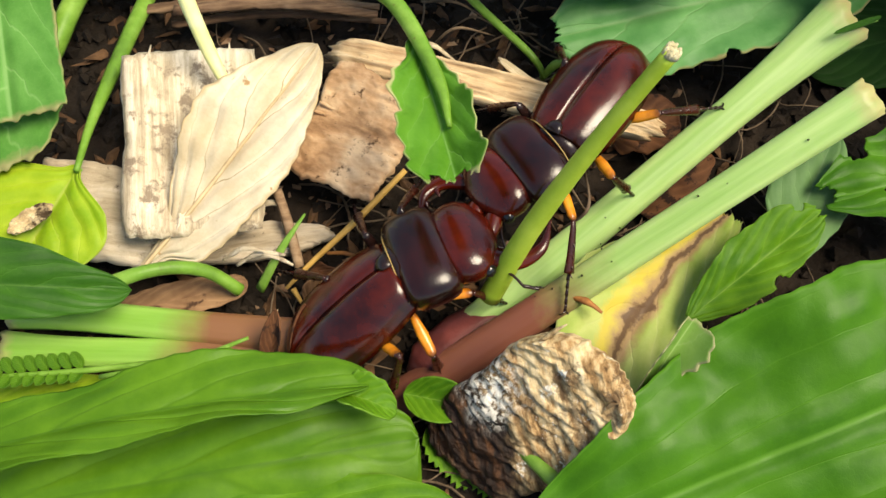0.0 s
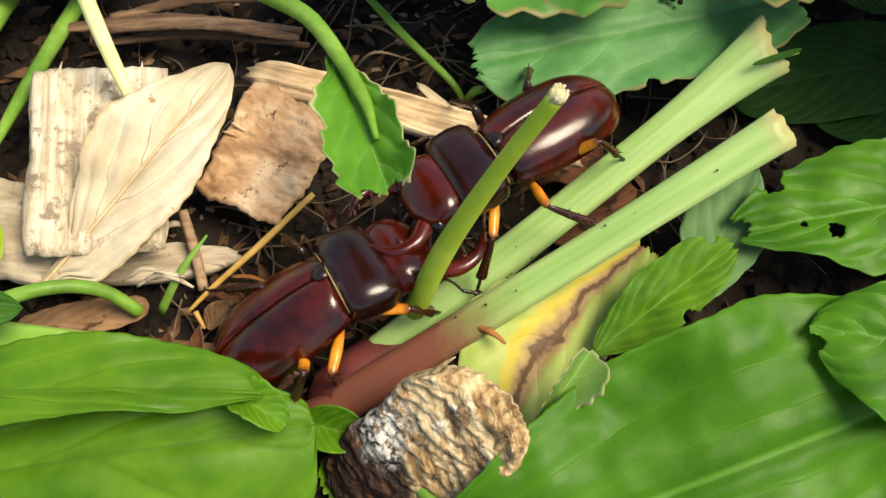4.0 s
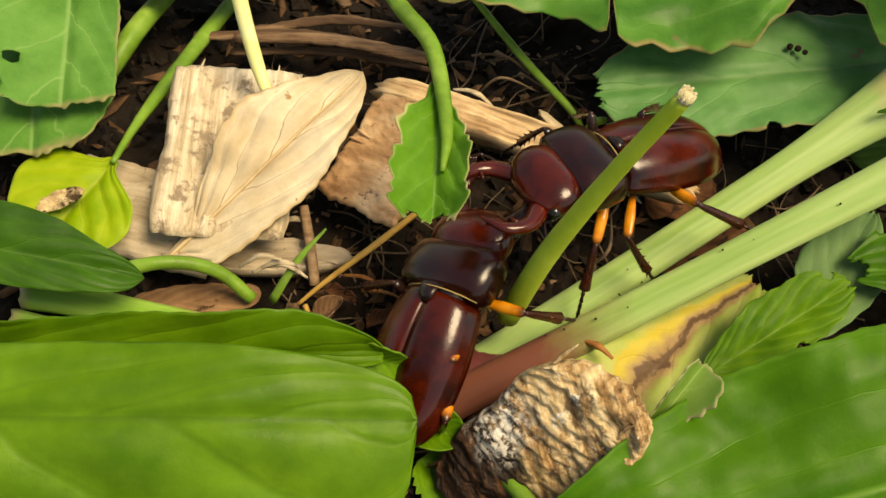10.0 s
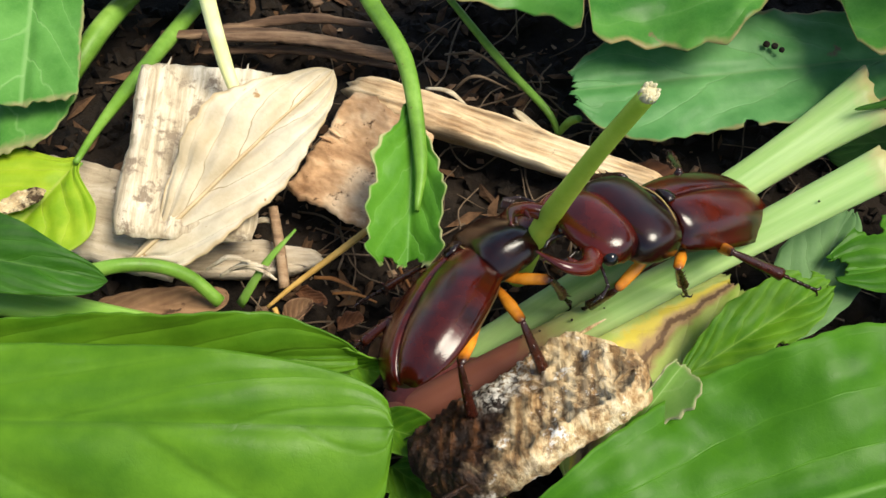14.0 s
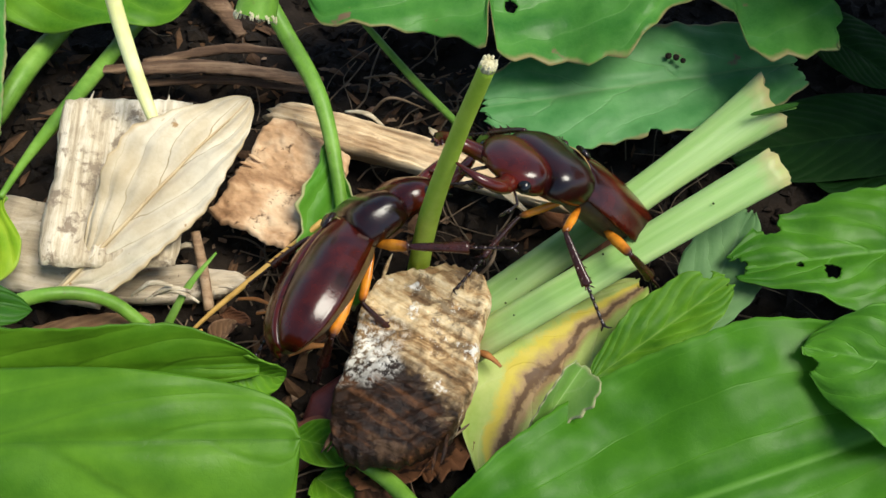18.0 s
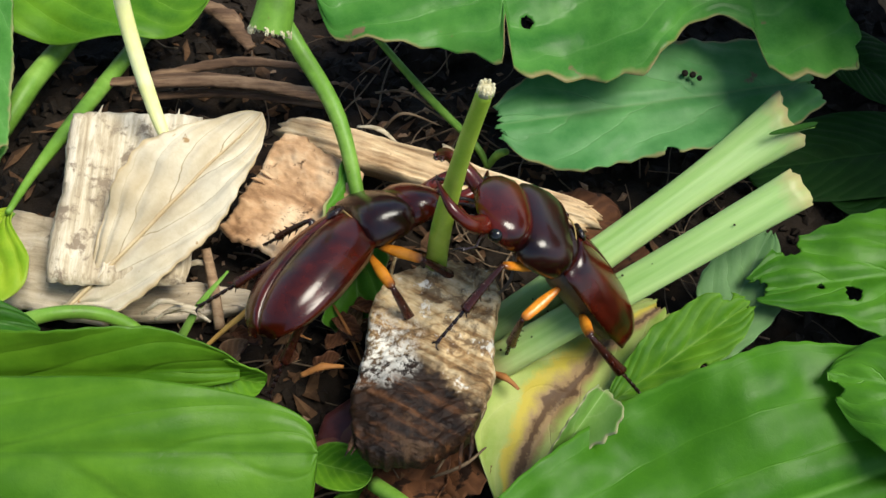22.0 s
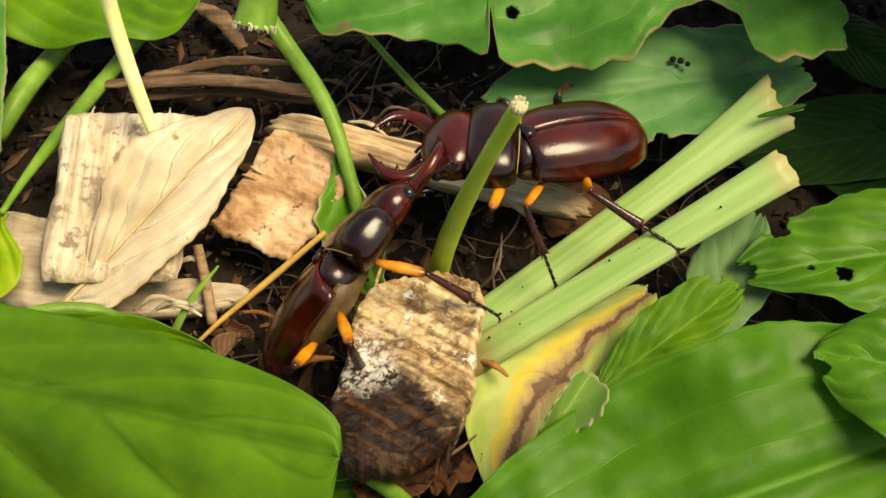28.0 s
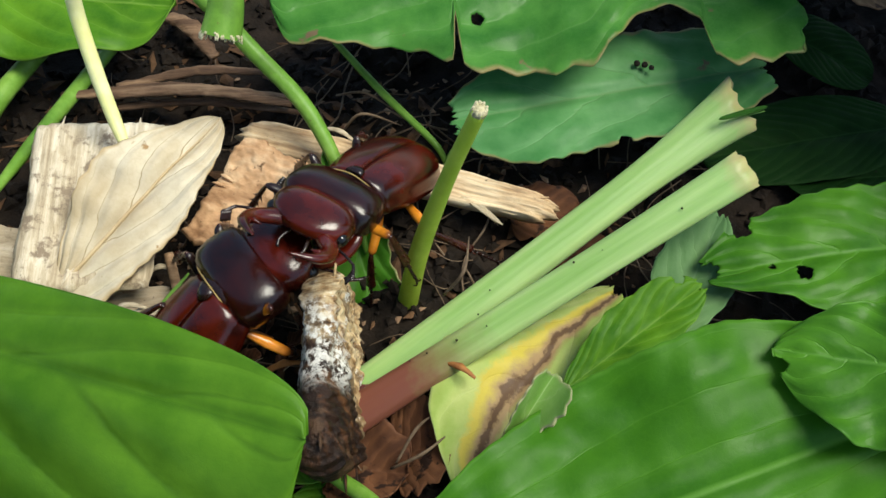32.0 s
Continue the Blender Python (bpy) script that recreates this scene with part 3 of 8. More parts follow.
def thicken(bm, uv, thick):
    """Gives a sheet its underside and rim, each point moved along its own normal."""
    bm.normal_update()
    upper, rim = bm.faces[:], [e for e in bm.edges if e.is_boundary]
    under = {v: bm.verts.new(v.co - v.normal * thick) for v in bm.verts[:]}

    def face(verts, coords):
        f = bm.faces.new(verts)
        for lp, co in zip(f.loops, coords):
            lp[uv].uv = co
    for f in upper:
        face([under[lp.vert] for lp in reversed(f.loops)], [lp[uv].uv.copy() for lp in reversed(f.loops)])
    for e in rim:
        lp = e.link_loops[0]
        p, q, cp, cq = lp.vert, lp.link_loop_next.vert, lp[uv].uv.copy(), lp.link_loop_next[uv].uv.copy()
        face((q, p, under[p], under[q]), (cq, cp, cp, cq))


def blade(length, width, shape=(0.7, 0.8), bow=0.0, bend=0.0, cup=0.0, wave=0.0, waves=3, teeth=0.0, nteeth=16, left=1.0, right=1.0, sides=None,
          bites=(), seed=0, nu=64, nv=22, thick=0.00022, ripple=0.0, twist=0.0, quilt=0.006, arcs=0, droop=0.0, ribs=(7, 0.45), curl=0.0, nod=0.0):
    """A leaf blade along x. shape: how fast it widens and narrows, or sides: (u, half width over length) along the left and the right margin.
    bow lifts its middle, bend curves it sideways, cup lifts the margins, curl turns them up, nod drops the tip, bites cut (u, v, radius) out of it."""
    bm = bmesh.new()
    uv = bm.loops.layers.uv.verify()
    a, b = shape
    top = (a / (a + b)) ** a * (b / (a + b)) ** b
    grid = []
    for i in range(nu + 1):
        u = i / nu
        if sides:
            hw = [length * profile(sides[0], u), length * profile(sides[1], u)]
        else:
            w = width / 2 * max(u, 1e-4) ** a * max(1 - u, 1e-4) ** b / top
            hw = [w * left, w * right]
        row = []
        for j in range(nv + 1):
            v = 2 * j / nv - 1
            av = abs(v)
            w = hw[0] if v > 0 else hw[1]
            saw = abs((u * nteeth + seed * 0.37 + 0.13 * noise.noise((u * 6, seed, 2))) % 1 - 0.5) * 2 - 0.5
            y = w * v * (1 + av ** 3 * (teeth * saw + 0.5 * teeth * noise.noise((u * 9, v, seed)) + 1.1 * teeth * noise.noise((u * nteeth * 0.45, seed, 4 if v > 0 else 8))))
            z = bow * 4 * u * (1 - u) + cup * (y / width * 2) ** 2 * width - nod * u ** 3
            z += wave * math.sin(u * waves * 6.28 + seed + (0.8 if v > 0 else 0)) * v * v + curl * av ** 5
            q = Vector((u * length * 75, y * 75, seed * 1.7))
            z += ripple * (noise.noise(q) + 0.3 * noise.noise(q * 2.7)) * (0.35 + 0.65 * av)
            z -= 0.0007 * math.exp(-(y / 0.0012) ** 2) * min(1, w / 0.004)
            # fields between the side veins rise a little
            ph = av * arcs - 0.35 * u if arcs else u * ribs[0] - ribs[0] * ribs[1] * av * (0.6 + 0.4 * av) + (0.4 if v > 0 else 0)
            z += quilt * w * abs(math.sin((ph + 0.5) * math.pi)) * min(1, av * 5) * (1 - av ** 4) * min(1, (1 - u) * 5)
            if v < 0:
                z -= droop * abs(y) * (1 + 6 * abs(y) / length)
            tw = twist * u
            y, z = y * math.cos(tw) - z * math.sin(tw), y * math.sin(tw) + z * math.cos(tw)
            y += bend * 4 * u * (1 - u)
            x = length * u
            if sides and i in (0, nu) and w > 0.03 * length:
                x += 0.02 * length * noise.noise((v * 7, seed, i)) + 0.03 * length * noise.noise((v * 2.4, seed, 5))
            row.append(bm.verts.new((x, y, z)))
        grid.append(row)

    def reach(p, q, r, i, j):
        """How far a grid point lies out of a bite, over the bite's ragged radius."""
        u, v = i / nu, 2 * j / nv - 1
        w = length * profile(sides[0 if v > 0 else 1], u) if sides else width / 2
        wq = length * profile(sides[0 if q > 0 else 1], p) if sides else width / 2
        dx, dy = (u - p) * length, v * w - q * wq
        ang = math.atan2(dy, dx)
        return math.hypot(dx, dy) / (r * (1 + 0.45 * noise.noise((2.1 * math.cos(ang), 2.1 * math.sin(ang), seed + p * 9))))
    for i in range(nu):
        for j in range(nv):
            if any(reach(p, q, r, i + 0.5, j + 0.5) < 1 for p, q, r in bites):
                continue
            f = bm.faces.new((grid[i][j], grid[i + 1][j], grid[i + 1][j + 1], grid[i][j + 1]))
            for lp, (di, dj) in zip(f.loops, ((0, 0), (1, 0), (1, 1), (0, 1))):
                lp[uv].uv = ((i + di) / nu, (j + dj) / nv)
    if bites:
        # draw the torn rims onto smooth outlines
        moved = []
        for i in range(1, nu):
            for j in range(nv + 1):
                vert = grid[i][j]
                if 0 < len(vert.link_faces) < 4 and 0 < j < nv:
                    d, (p, q, r) = min((abs(reach(*b_, i, j) - 1), b_) for b_ in bites)
                    c = grid[min(nu, max(0, round(p * nu)))][min(nv, max(0, round((q + 1) / 2 * nv)))].co
                    moved.append((vert, vert.co + (vert.co - c) * (1 / max(0.5, reach(p, q, r, i, j)) - 1) * 0.85))
        for vert, co in moved:
            vert.co = co
    bmesh.ops.delete(bm, geom=[q for q in bm.verts if not q.link_faces], context="VERTS")
    bmesh.ops.remove_doubles(bm, verts=bm.verts, dist=1e-7)
    thicken(bm, uv, thick)
    return bm


def leaf(name, base, tip, width, material, label, up=(0, 0, 1), rib=RIB, rib_r=0.0005, petiole=None, category="leaf", group="", sink=0.0005, **kw):
    """A leaf: blade and midrib, and a petiole where one is seen (its far end and radius)."""
    m, length = lie(base, tip, up)
    ob = thing(name, m, label, category, group)
    part("blade", blade(length, width, **kw), material, ob)
    u0, u1 = 0.0, 0.96
    pts = []
    rp, sd = kw.get("ripple", 0.0), kw.get("seed", 0)
    for i in range(15):
        u = u0 + (u1 - u0) * i / 14
        tw = kw.get("twist", 0.0) * u
        q = Vector((u * length * 75, 0, sd * 1.7))
        z = kw.get("bow", 0.0) * 4 * u * (1 - u) - kw.get("nod", 0.0) * u ** 3 + 0.35 * rp * (noise.noise(q) + 0.3 * noise.noise(q * 2.7)) - 0.0007 - rib_r * 0.75 - sink
        pts.append((length * u, kw.get("bend", 0.0) * 4 * u * (1 - u) - z * math.sin(tw), z * math.cos(tw)))
    part("midrib", tube(bmesh.new(), pts, [rib_r, rib_r * 0.8, rib_r * 0.25], 6, 42), rib, ob)
    if petiole:
        inv = m.inverted()
        q = [inv @ Vector(p) for p in petiole[0]]
        part("petiole", tube(bmesh.new(), [(0, 0, 0)] + q, petiole[1], 8), petiole[2] if len(petiole) > 2 else rib, ob)
    return ob


def slab(length, width, thick, seed=0, rag=0.12, nu=36, nv=22, grain=0.0007, warp=0.0, corner=0.3, across=False, slant=0.0):
    """A split piece of wood or bark: ragged outline, fibrous upper and lower faces."""
    bm = bmesh.new()
    top, bottom = [], []
    for i in range(nu + 1):
        u = i / nu
        rt, rb = [], []
        for j in range(nv + 1):
            v = j / nv
            ex = 1 + rag * noise.noise((v * 3.1, seed, 1)) + 0.35 * rag * noise.noise((v * 17, seed, 2))
            ey = 1 + rag * noise.noise((u * 2.7, seed, 3)) + 0.3 * rag * noise.noise((u * 15, seed, 4))
            cx, cy = 2 * u - 1, 2 * v - 1
            round_off = 1 - corner * (abs(cx) * abs(cy)) ** 2.2
            x, y = length / 2 * cx * ex * round_off, width / 2 * cy * ey * round_off
            x -= slant * y
            edge = max(0.0, 1 - (max(abs(cx), abs(cy))) ** 26)
            p, q = (v, u) if across else (u, v)
            h = grain * (noise.noise((p * 5, q * 26, seed)) + 0.6 * noise.noise((p * 12, q * 60, seed)))
            big = thick * (0.35 * noise.noise((u * 2, v * 2.6, seed + 9)) + 0.10 * noise.noise((x * 420, y * 420, seed)))
            zz = warp * (cy * cy - 0.3)
            rt.append(bm.verts.new((x, y, zz + thick / 2 * edge + (h + big) * edge)))
            rb.append(bm.verts.new((x, y, zz - thick / 2 * edge + (h - big) * 0.7 * edge - 0.0001)))
        top.append(rt), bottom.append(rb)
    for i in range(nu):
        for j in range(nv):
            bm.faces.new((top[i][j], top[i + 1][j], top[i + 1][j + 1], top[i][j + 1]))
            bm.faces.new((bottom[i][j + 1], bottom[i + 1][j + 1], bottom[i + 1][j], bottom[i][j]))
    for ring in ([(i, 0) for i in range(nu + 1)], [(i, nv) for i in range(nu, -1, -1)], [(0, j) for j in range(nv, -1, -1)], [(nu, j) for j in range(nv + 1)]):
        for (i, j), (k, l) in zip(ring, ring[1:]):
            bm.faces.new((top[k][l], top[i][j], bottom[i][j], bottom[k][l]))
    return bm


def wood(name, m, size, seed, material, label, category, splinters=7, group="", **kw):
    """A split piece of wood with loose splinters along its frayed ends."""
    ob = thing(name, m, label, category, group)
    part("body", slab(*size, seed, **kw), material, ob)
    rn = random.Random(seed)
    for k in range(splinters):
        e_ = rn.choice((-1, 1))
        y = rn.uniform(-.46, .46) * size[1]
        x, l = e_ * size[0] * rn.uniform(0.36, 0.47), e_ * rn.uniform(0.06, 0.14) * size[0]
        z = size[2] * rn.uniform(0.05, 0.4)
        part("splinter", tube(bmesh.new(), [(x - l, y, z), (x, y + rn.uniform(-.0004, .0004), z + 0.0003), (x + l * 0.6, y + rn.uniform(-.0008, .0008), z + 0.0004)], [0.0002, 0.0004, 0.00008], 5, 6, 0.6), material, ob)
    return ob


def stalk(name, foot, end, radius, label, material=STALK, bow=0.0, group="", roll=(0, 0, 1), seed=0, flare=0.2, horn=0.0, torn=0.4):
    """A thick ribbed leaf stalk with a groove along its upper side and a torn, hollow cut end."""
    m, length = lie(foot, end, roll)
    ob = thing(name, m, label, "stalk", group)
    bm = bmesh.new()
    uv = bm.loops.layers.uv.verify()
    nu, seg = 40, 30
    rings = []
    for i in range(nu + 1):
        u = i / nu
        r = radius * (1.12 - 0.25 * math.sin(u * 2.6)) * (1 + flare * (max(0, u - 0.7) / 0.3) ** 2)
        ring = []
        for j in range(seg):
            t = 2 * math.pi * j / seg
            c, s = math.cos(t), math.sin(t)
            groove = 0.22 * math.exp(-((t - math.pi / 2) / 0.8) ** 2)
            rr = r * (1 - groove )
            x = length * u + radius * max(0, u - 0.9) * 10 * (torn * noise.noise((c * 2.6, s * 2.6, seed)) + 0.07 * noise.noise((c * 9, s * 9, seed)) + horn * (c * c - 0.4) + 0.5 * horn * c)
            ring.append(bm.verts.new((x, rr * c, 0.72 * rr * s + bow * 4 * u * (1 - u))))
        rings.append(ring)
    inner = [bm.verts.new((v.co.x - 0.0002, v.co.y * 0.72, v.co.z * 0.72)) for v in rings[-1]]
    deep = [bm.verts.new((length * 0.94, v.co.y * 0.5, v.co.z * 0.5)) for v in rings[-1]]
    for k, (p, q) in enumerate(zip(rings + [inner], rings[1:] + [inner, deep])):
        for j in range(seg):
            f = bm.faces.new((p[j], p[(j + 1) % seg], q[(j + 1) % seg], q[j]))
            for lp, (du, dv) in zip(f.loops, ((0, 0), (0, 1), (1, 1), (1, 0))):
                lp[uv].uv = (min(1, (k + du) / nu), (j + dv) / seg)
    bm.faces.new(rings[0])
    bm.faces.new(deep)
    part("rind", bm, material, ob)
    pith = bmesh.new()
    tube(pith, [(length * 0.95, 0, 0), (length * 0.985, 0, 0)], radius * 0.62, 12, 2, 0.5)
    part("pith", pith, STALK_PITH, ob, "pale torn pith at the cut end")
    return ob


# ---- ground ----
def soil_height(x, y):
    p = Vector((x, y, 0))
    h = 0.0045 * noise.noise(p * 38) + 0.0022 * noise.noise(p * 110) + 0.0010 * noise.noise(p * 330)
    return -0.004 + h


def ground():
    bm = bmesh.new()
    n = 230
    ax = []
    for i in range(n + 1):
        s = 2 * i / n - 1
        ax.append(0.16 * s + 1.6 * s ** 15)
    rows = [[bm.verts.new((x, y, soil_height(x, y))) for x in ax] for y in ax]
    for i in range(n):
        for j in range(n):
            bm.faces.new((rows[i][j], rows[i][j + 1], rows[i + 1][j + 1], rows[i + 1][j]))
    solo("ground", bm, SOIL, Matrix.Identity(4), "dark crumbly garden soil, damp, with bits of litter", "soil", kind="structure")


ground()


def scatter(name, count, material, sizes, box, lift, label, category, seed, flat=0.6, long=1.0):
    """Loose crumbs, chips or fibres lying on the soil."""
    rnd = random.Random(seed)
    bm = bmesh.new()
    for _ in range(count):
        x, y = rnd.uniform(box[0], box[2]), rnd.uniform(box[1], box[3])
        s = rnd.uniform(*sizes)
        m = Matrix.Translation((x, y, soil_height(x, y) + lift * s)) @ Euler((rnd.uniform(-.5, .5), rnd.uniform(-.5, .5), rnd.uniform(0, 6.3))).to_matrix().to_4x4()
        v = []
        for q in ((1, 0, 0), (0.3, 0.8, 0.1), (-0.9, 0.2, 0), (-0.2, -0.9, 0.1), (0.1, 0, 1), (0, 0.1, -0.8)):
            j = [1 + rnd.uniform(-.35, .35) for _ in range(3)]
            v.append(bm.verts.new(m @ Vector((q[0] * s * long * j[0], q[1] * s * j[1], q[2] * s * flat * j[2]))))
        for a_, b_, c_ in ((0, 1, 4), (1, 2, 4), (2, 3, 4), (3, 0, 4), (1, 0, 5), (2, 1, 5), (3, 2, 5), (0, 3, 5)):
            bm.faces.new((v[a_], v[b_], v[c_]))
    solo(name, bm, material, Matrix.Identity(4), label, category, kind="stuff", smooth=False)


scatter("soil_crumbs", 5200, SOIL, (0.0006, 0.0022), (-0.11, -0.07, 0.11, 0.11), 0.3, "dark crumbs of damp soil", "soil", 3, 0.7)
scatter("wood_litter", 750, LITTER, (0.0004, 0.0015), (-0.10, -0.06, 0.045, 0.10), 0.5, "brown broken bits of wood and bark on the soil", "litter", 5, 0.4, 2.8)


def fibres(name, count, box, seed, label, material=ROOT):
    rnd = random.Random(seed)
    bm = bmesh.new()
    for _ in range(count):
        x, y = rnd.uniform(box[0], box[2]), rnd.uniform(box[1], box[3])
        ang, step = rnd.uniform(0, 6.3), rnd.uniform(0.003, 0.008)
        pts = []
        for k in range(5):
            pts.append((x, y, soil_height(x, y) + 0.0012 + rnd.uniform(0, 0.002)))
            ang += rnd.uniform(-.8, .8)
            x, y = x + step * math.cos(ang), y + step * math.sin(ang)
        tube(bm, pts, rnd.uniform(0.00008, 0.00022), 5, 12)
    solo(name, bm, material, Matrix.Identity(4), label, "roots", kind="stuff")


fibres("root_fibres", 130, (-0.05, -0.045, 0.06, 0.07), 8, "thin pale rootlets tangled over the soil")

# ---- dead leaf, wood chips and twigs ----
leaf("dry_leaf", (-0.0571, -0.0015, 0.0070), (-0.0257, 0.0321, 0.0170), 0.0200, LEAF_DRY, "dry cream dead leaf lying curled on pale wood", up=(0.25, -0.1, 1), rib=RIB_DRY, rib_r=0.0004, nu=110, nv=44, thick=0.0003,
     sides=([(0, 0.012), (0.15, 0.03), (0.34, 0.125), (0.48, 0.185), (0.61, 0.21), (0.72, 0.175), (0.9, 0.095), (0.97, 0.045), (1, 0.0)], [(0, 0.012), (0.09, 0.05), (0.15, 0.14), (0.36, 0.18), (0.55, 0.19), (0.78, 0.14), (0.93, 0.07), (0.98, 0.035), (1, 0.0)]),
     bow=0.0025, bend=-0.001, cup=0.10, sink=-0.0006, ripple=0.0032, quilt=0.06, ribs=(4, 0.6), teeth=0.04, nteeth=15, seed=4, category="dead leaf")
m, _ = lie((-0.0479, 0.0192, 0.0110), (-0.0482, 0.0378, 0.0130), (0.1, -0.3, 1))
wood("wood_piece", m, (0.033, 0.0225, 0.0026), 2, WOOD_PALE, "weathered pale split wood under the dry leaf", "wood chip", rag=0.10, corner=0.03)
m, _ = lie((-0.0623, 0.0100, 0.0040), (-0.0303, 0.0025, 0.0030), (0, -0.2, 1))
wood("wood_piece", m, (0.030, 0.017, 0.004), 5, WOOD_GREY, "grey weathered wood with frayed fibres on the soil", "wood chip", rag=0.16, corner=0.05)
m, _ = lie((-0.0425, 0.0042, 0.0010), (-0.0281, 0.0045, 0.0010), (0, -0.1, 1))
wood("wood_piece", m, (0.032, 0.0065, 0.003), 6, WOOD_GREY, "grey strip of weathered wood on the soil", "wood chip", rag=0.16)
m, _ = lie((-0.0207, 0.0197, 0.0080), (-0.0136, 0.0154, 0.0080), (0.1, -0.25, 1))
wood("tan_chip", m, (0.0175, 0.0215, 0.0024), 11, CHIP_TAN, "flat tan chip of rotten wood with dark specks", "wood chip", rag=0.14, grain=0.0006, corner=0.06, warp=0.0012, nu=60, nv=50)
m, ln = lie((-0.0248, 0.0374, 0.0060), (0.0311, 0.0170, 0.0050), (0, -0.2, 1))
wood("wood_strip", m @ pose(ln / 2, 0, 0), (ln, 0.0062, 0.0044), 8, WOOD_TAN, "long split strip of tan wood on the soil", "wood strip", rag=0.2, nu=110, nv=24, grain=0.0007, corner=0.1)
for k, (p, q, r) in enumerate((
        ((-0.0610, 0.0506, 0.0040), (-0.0156, 0.0472, 0.0040), 0.0010), ((-0.0537, 0.0477, 0.0030), (-0.0146, 0.0453, 0.0020), 0.0008), ((-0.0526, 0.0484, 0.0060), (-0.0160, 0.0449, 0.0050), 0.0011),
        ((-0.0506, 0.0522, 0.0040), (-0.0192, 0.0548, 0.0030), 0.0009), ((-0.0433, 0.0728, 0.0020), (-0.0331, 0.0618, 0.0010), 0.0016))):
    mid = (Vector(p) + Vector(q)) / 2 + Vector((0, 0.0015, 0.001))
    solo("twig", tube(bmesh.new(), [p, mid, q], [r, r * 1.3, r * 0.7], 9, 30, 0.6, True, 0.35), STEM_BROWN, Matrix.Identity(4), "flat brown dead plant stem lying on the soil", "twig", "dead brown stems")
leaf("brown_leaf_scrap", (0.0030, -0.0235, -0.0020), (0.0119, -0.0218, 0.0020), 0.016, LEAF_RUST, "crumpled brown dead leaf scrap on the soil", rib=RIB_DRY, rib_r=0.0003, shape=(0.18, 0.25), teeth=0.16, nteeth=3, ripple=0.0030, cup=0.2, seed=21, category="dead leaf", group="dead scraps")
leaf("brown_leaf_scrap", (-0.0067, -0.0241, -0.0020), (0.0050, -0.0274, 0.0010), 0.014, LEAF_RUST, "crumpled brown dead leaf scrap on the soil", rib=RIB_DRY, rib_r=0.0003, shape=(0.18, 0.25), teeth=0.16, nteeth=3, ripple=0.0030, cup=0.2, seed=22, category="dead leaf", group="dead scraps")
leaf("brown_leaf_scrap", (-0.0037, -0.0380, 0.0000), (-0.0006, -0.0329, 0.0030), 0.010, LEAF_RUST, "crumpled brown dead leaf scrap on the soil", rib=RIB_DRY, rib_r=0.0003, shape=(0.18, 0.25), teeth=0.16, nteeth=3, ripple=0.0030, seed=23, category="dead leaf", group="dead scraps")
leaf("brown_leaf_scrap", (-0.0313, -0.0076, 0.0010), (-0.0269, -0.0045, 0.0040), 0.0035, LEAF_TAN, "small curled reddish scrap of dead leaf", rib=RIB_DRY, rib_r=0.0002, shape=(0.6, 0.6), cup=0.5, seed=24, category="dead leaf", group="dead scraps")
leaf("brown_leaf_scrap", (-0.0130, 0.0007, -0.0010), (-0.0089, 0.0006, 0.0020), 0.006, LEAF_TAN, "small brown scrap of dead leaf on the soil", rib=RIB_DRY, rib_r=0.0002, shape=(0.4, 0.4), ripple=0.001, seed=25, category="dead leaf", group="dead scraps")
leaf("brown_husk", (0.0238, 0.0223, -0.0020), (0.0363, 0.0221, -0.0020), 0.012, LEAF_RUST, "brown dead leaf lying under the green stalks", rib=RIB_DRY, rib_r=0.0003, shape=(0.2, 0.25), teeth=0.15, nteeth=3, ripple=0.0018, seed=26, category="dead leaf")
leaf("brown_husk", (0.0265, 0.0055, -0.0020), (0.0400, 0.0167, -0.0020), 0.010, LEAF_RUST, "brown dead leaf lying under the green stalks", rib=RIB_DRY, rib_r=0.0003, shape=(0.2, 0.25), teeth=0.15, nteeth=3, ripple=0.0018, seed=27, category="dead leaf")
solo("straw", tube(bmesh.new(), [(-0.0342, -0.0049, 0.0020), (-0.0299, -0.0017, 0.0040), (-0.0218, 0.0040, 0.0070), (-0.0130, 0.0115, 0.0090)], [0.0003, 0.00045, 0.0006, 0.0005], 8), STRAW, Matrix.Identity(4), "yellow dry straw leaning on the litter", "straw")
solo("straw", tube(bmesh.new(), [(-0.0331, -0.0050, 0.0020), (-0.0317, -0.0076, 0.0010)], [0.0005, 0.0003], 6), STRAW, Matrix.Identity(4), "short bent end of dry straw", "straw")
solo("brown_stick", tube(bmesh.new(), [(-0.0319, -0.0013, 0.0020), (-0.0331, 0.0051, 0.0050), (-0.0344, 0.0104, 0.0080)], [0.0009, 0.0009, 0.0008], 8), STICK, Matrix.Identity(4), "short upright tan stick beside the dry leaf", "stick")
solo("grass_blade", tube(bmesh.new(), [(-0.0384, -0.0051, 0.0030), (-0.0338, -0.0007, 0.0090), (-0.0295, 0.0043, 0.0110)], [0.0009, 0.0007, 0.0002], 8, None, 0.35), STEM_LEAF, Matrix.Identity(4), "thin green grass blade", "grass", "grass blades")
solo("grass_blade", tube(bmesh.new(), [(-0.0104, 0.0584, 0.0120), (0.0015, 0.0437, 0.0080), (0.0103, 0.0335, 0.0060), (0.0127, 0.0305, 0.0030)], [0.0006, 0.0008, 0.0007, 0.0005], 8), STEM_LEAF, Matrix.Identity(4), "thin arching green grass stem", "grass", "grass blades")
solo("grass_blade", tube(bmesh.new(), [(0.0124, 0.0309, 0.0020), (0.0143, 0.0309, 0.0060), (0.0159, 0.0301, 0.0080)], [0.0006, 0.0008, 0.0006], 8), STEM_LEAF, Matrix.Identity(4), "short pale green shoot", "grass", "grass blades")
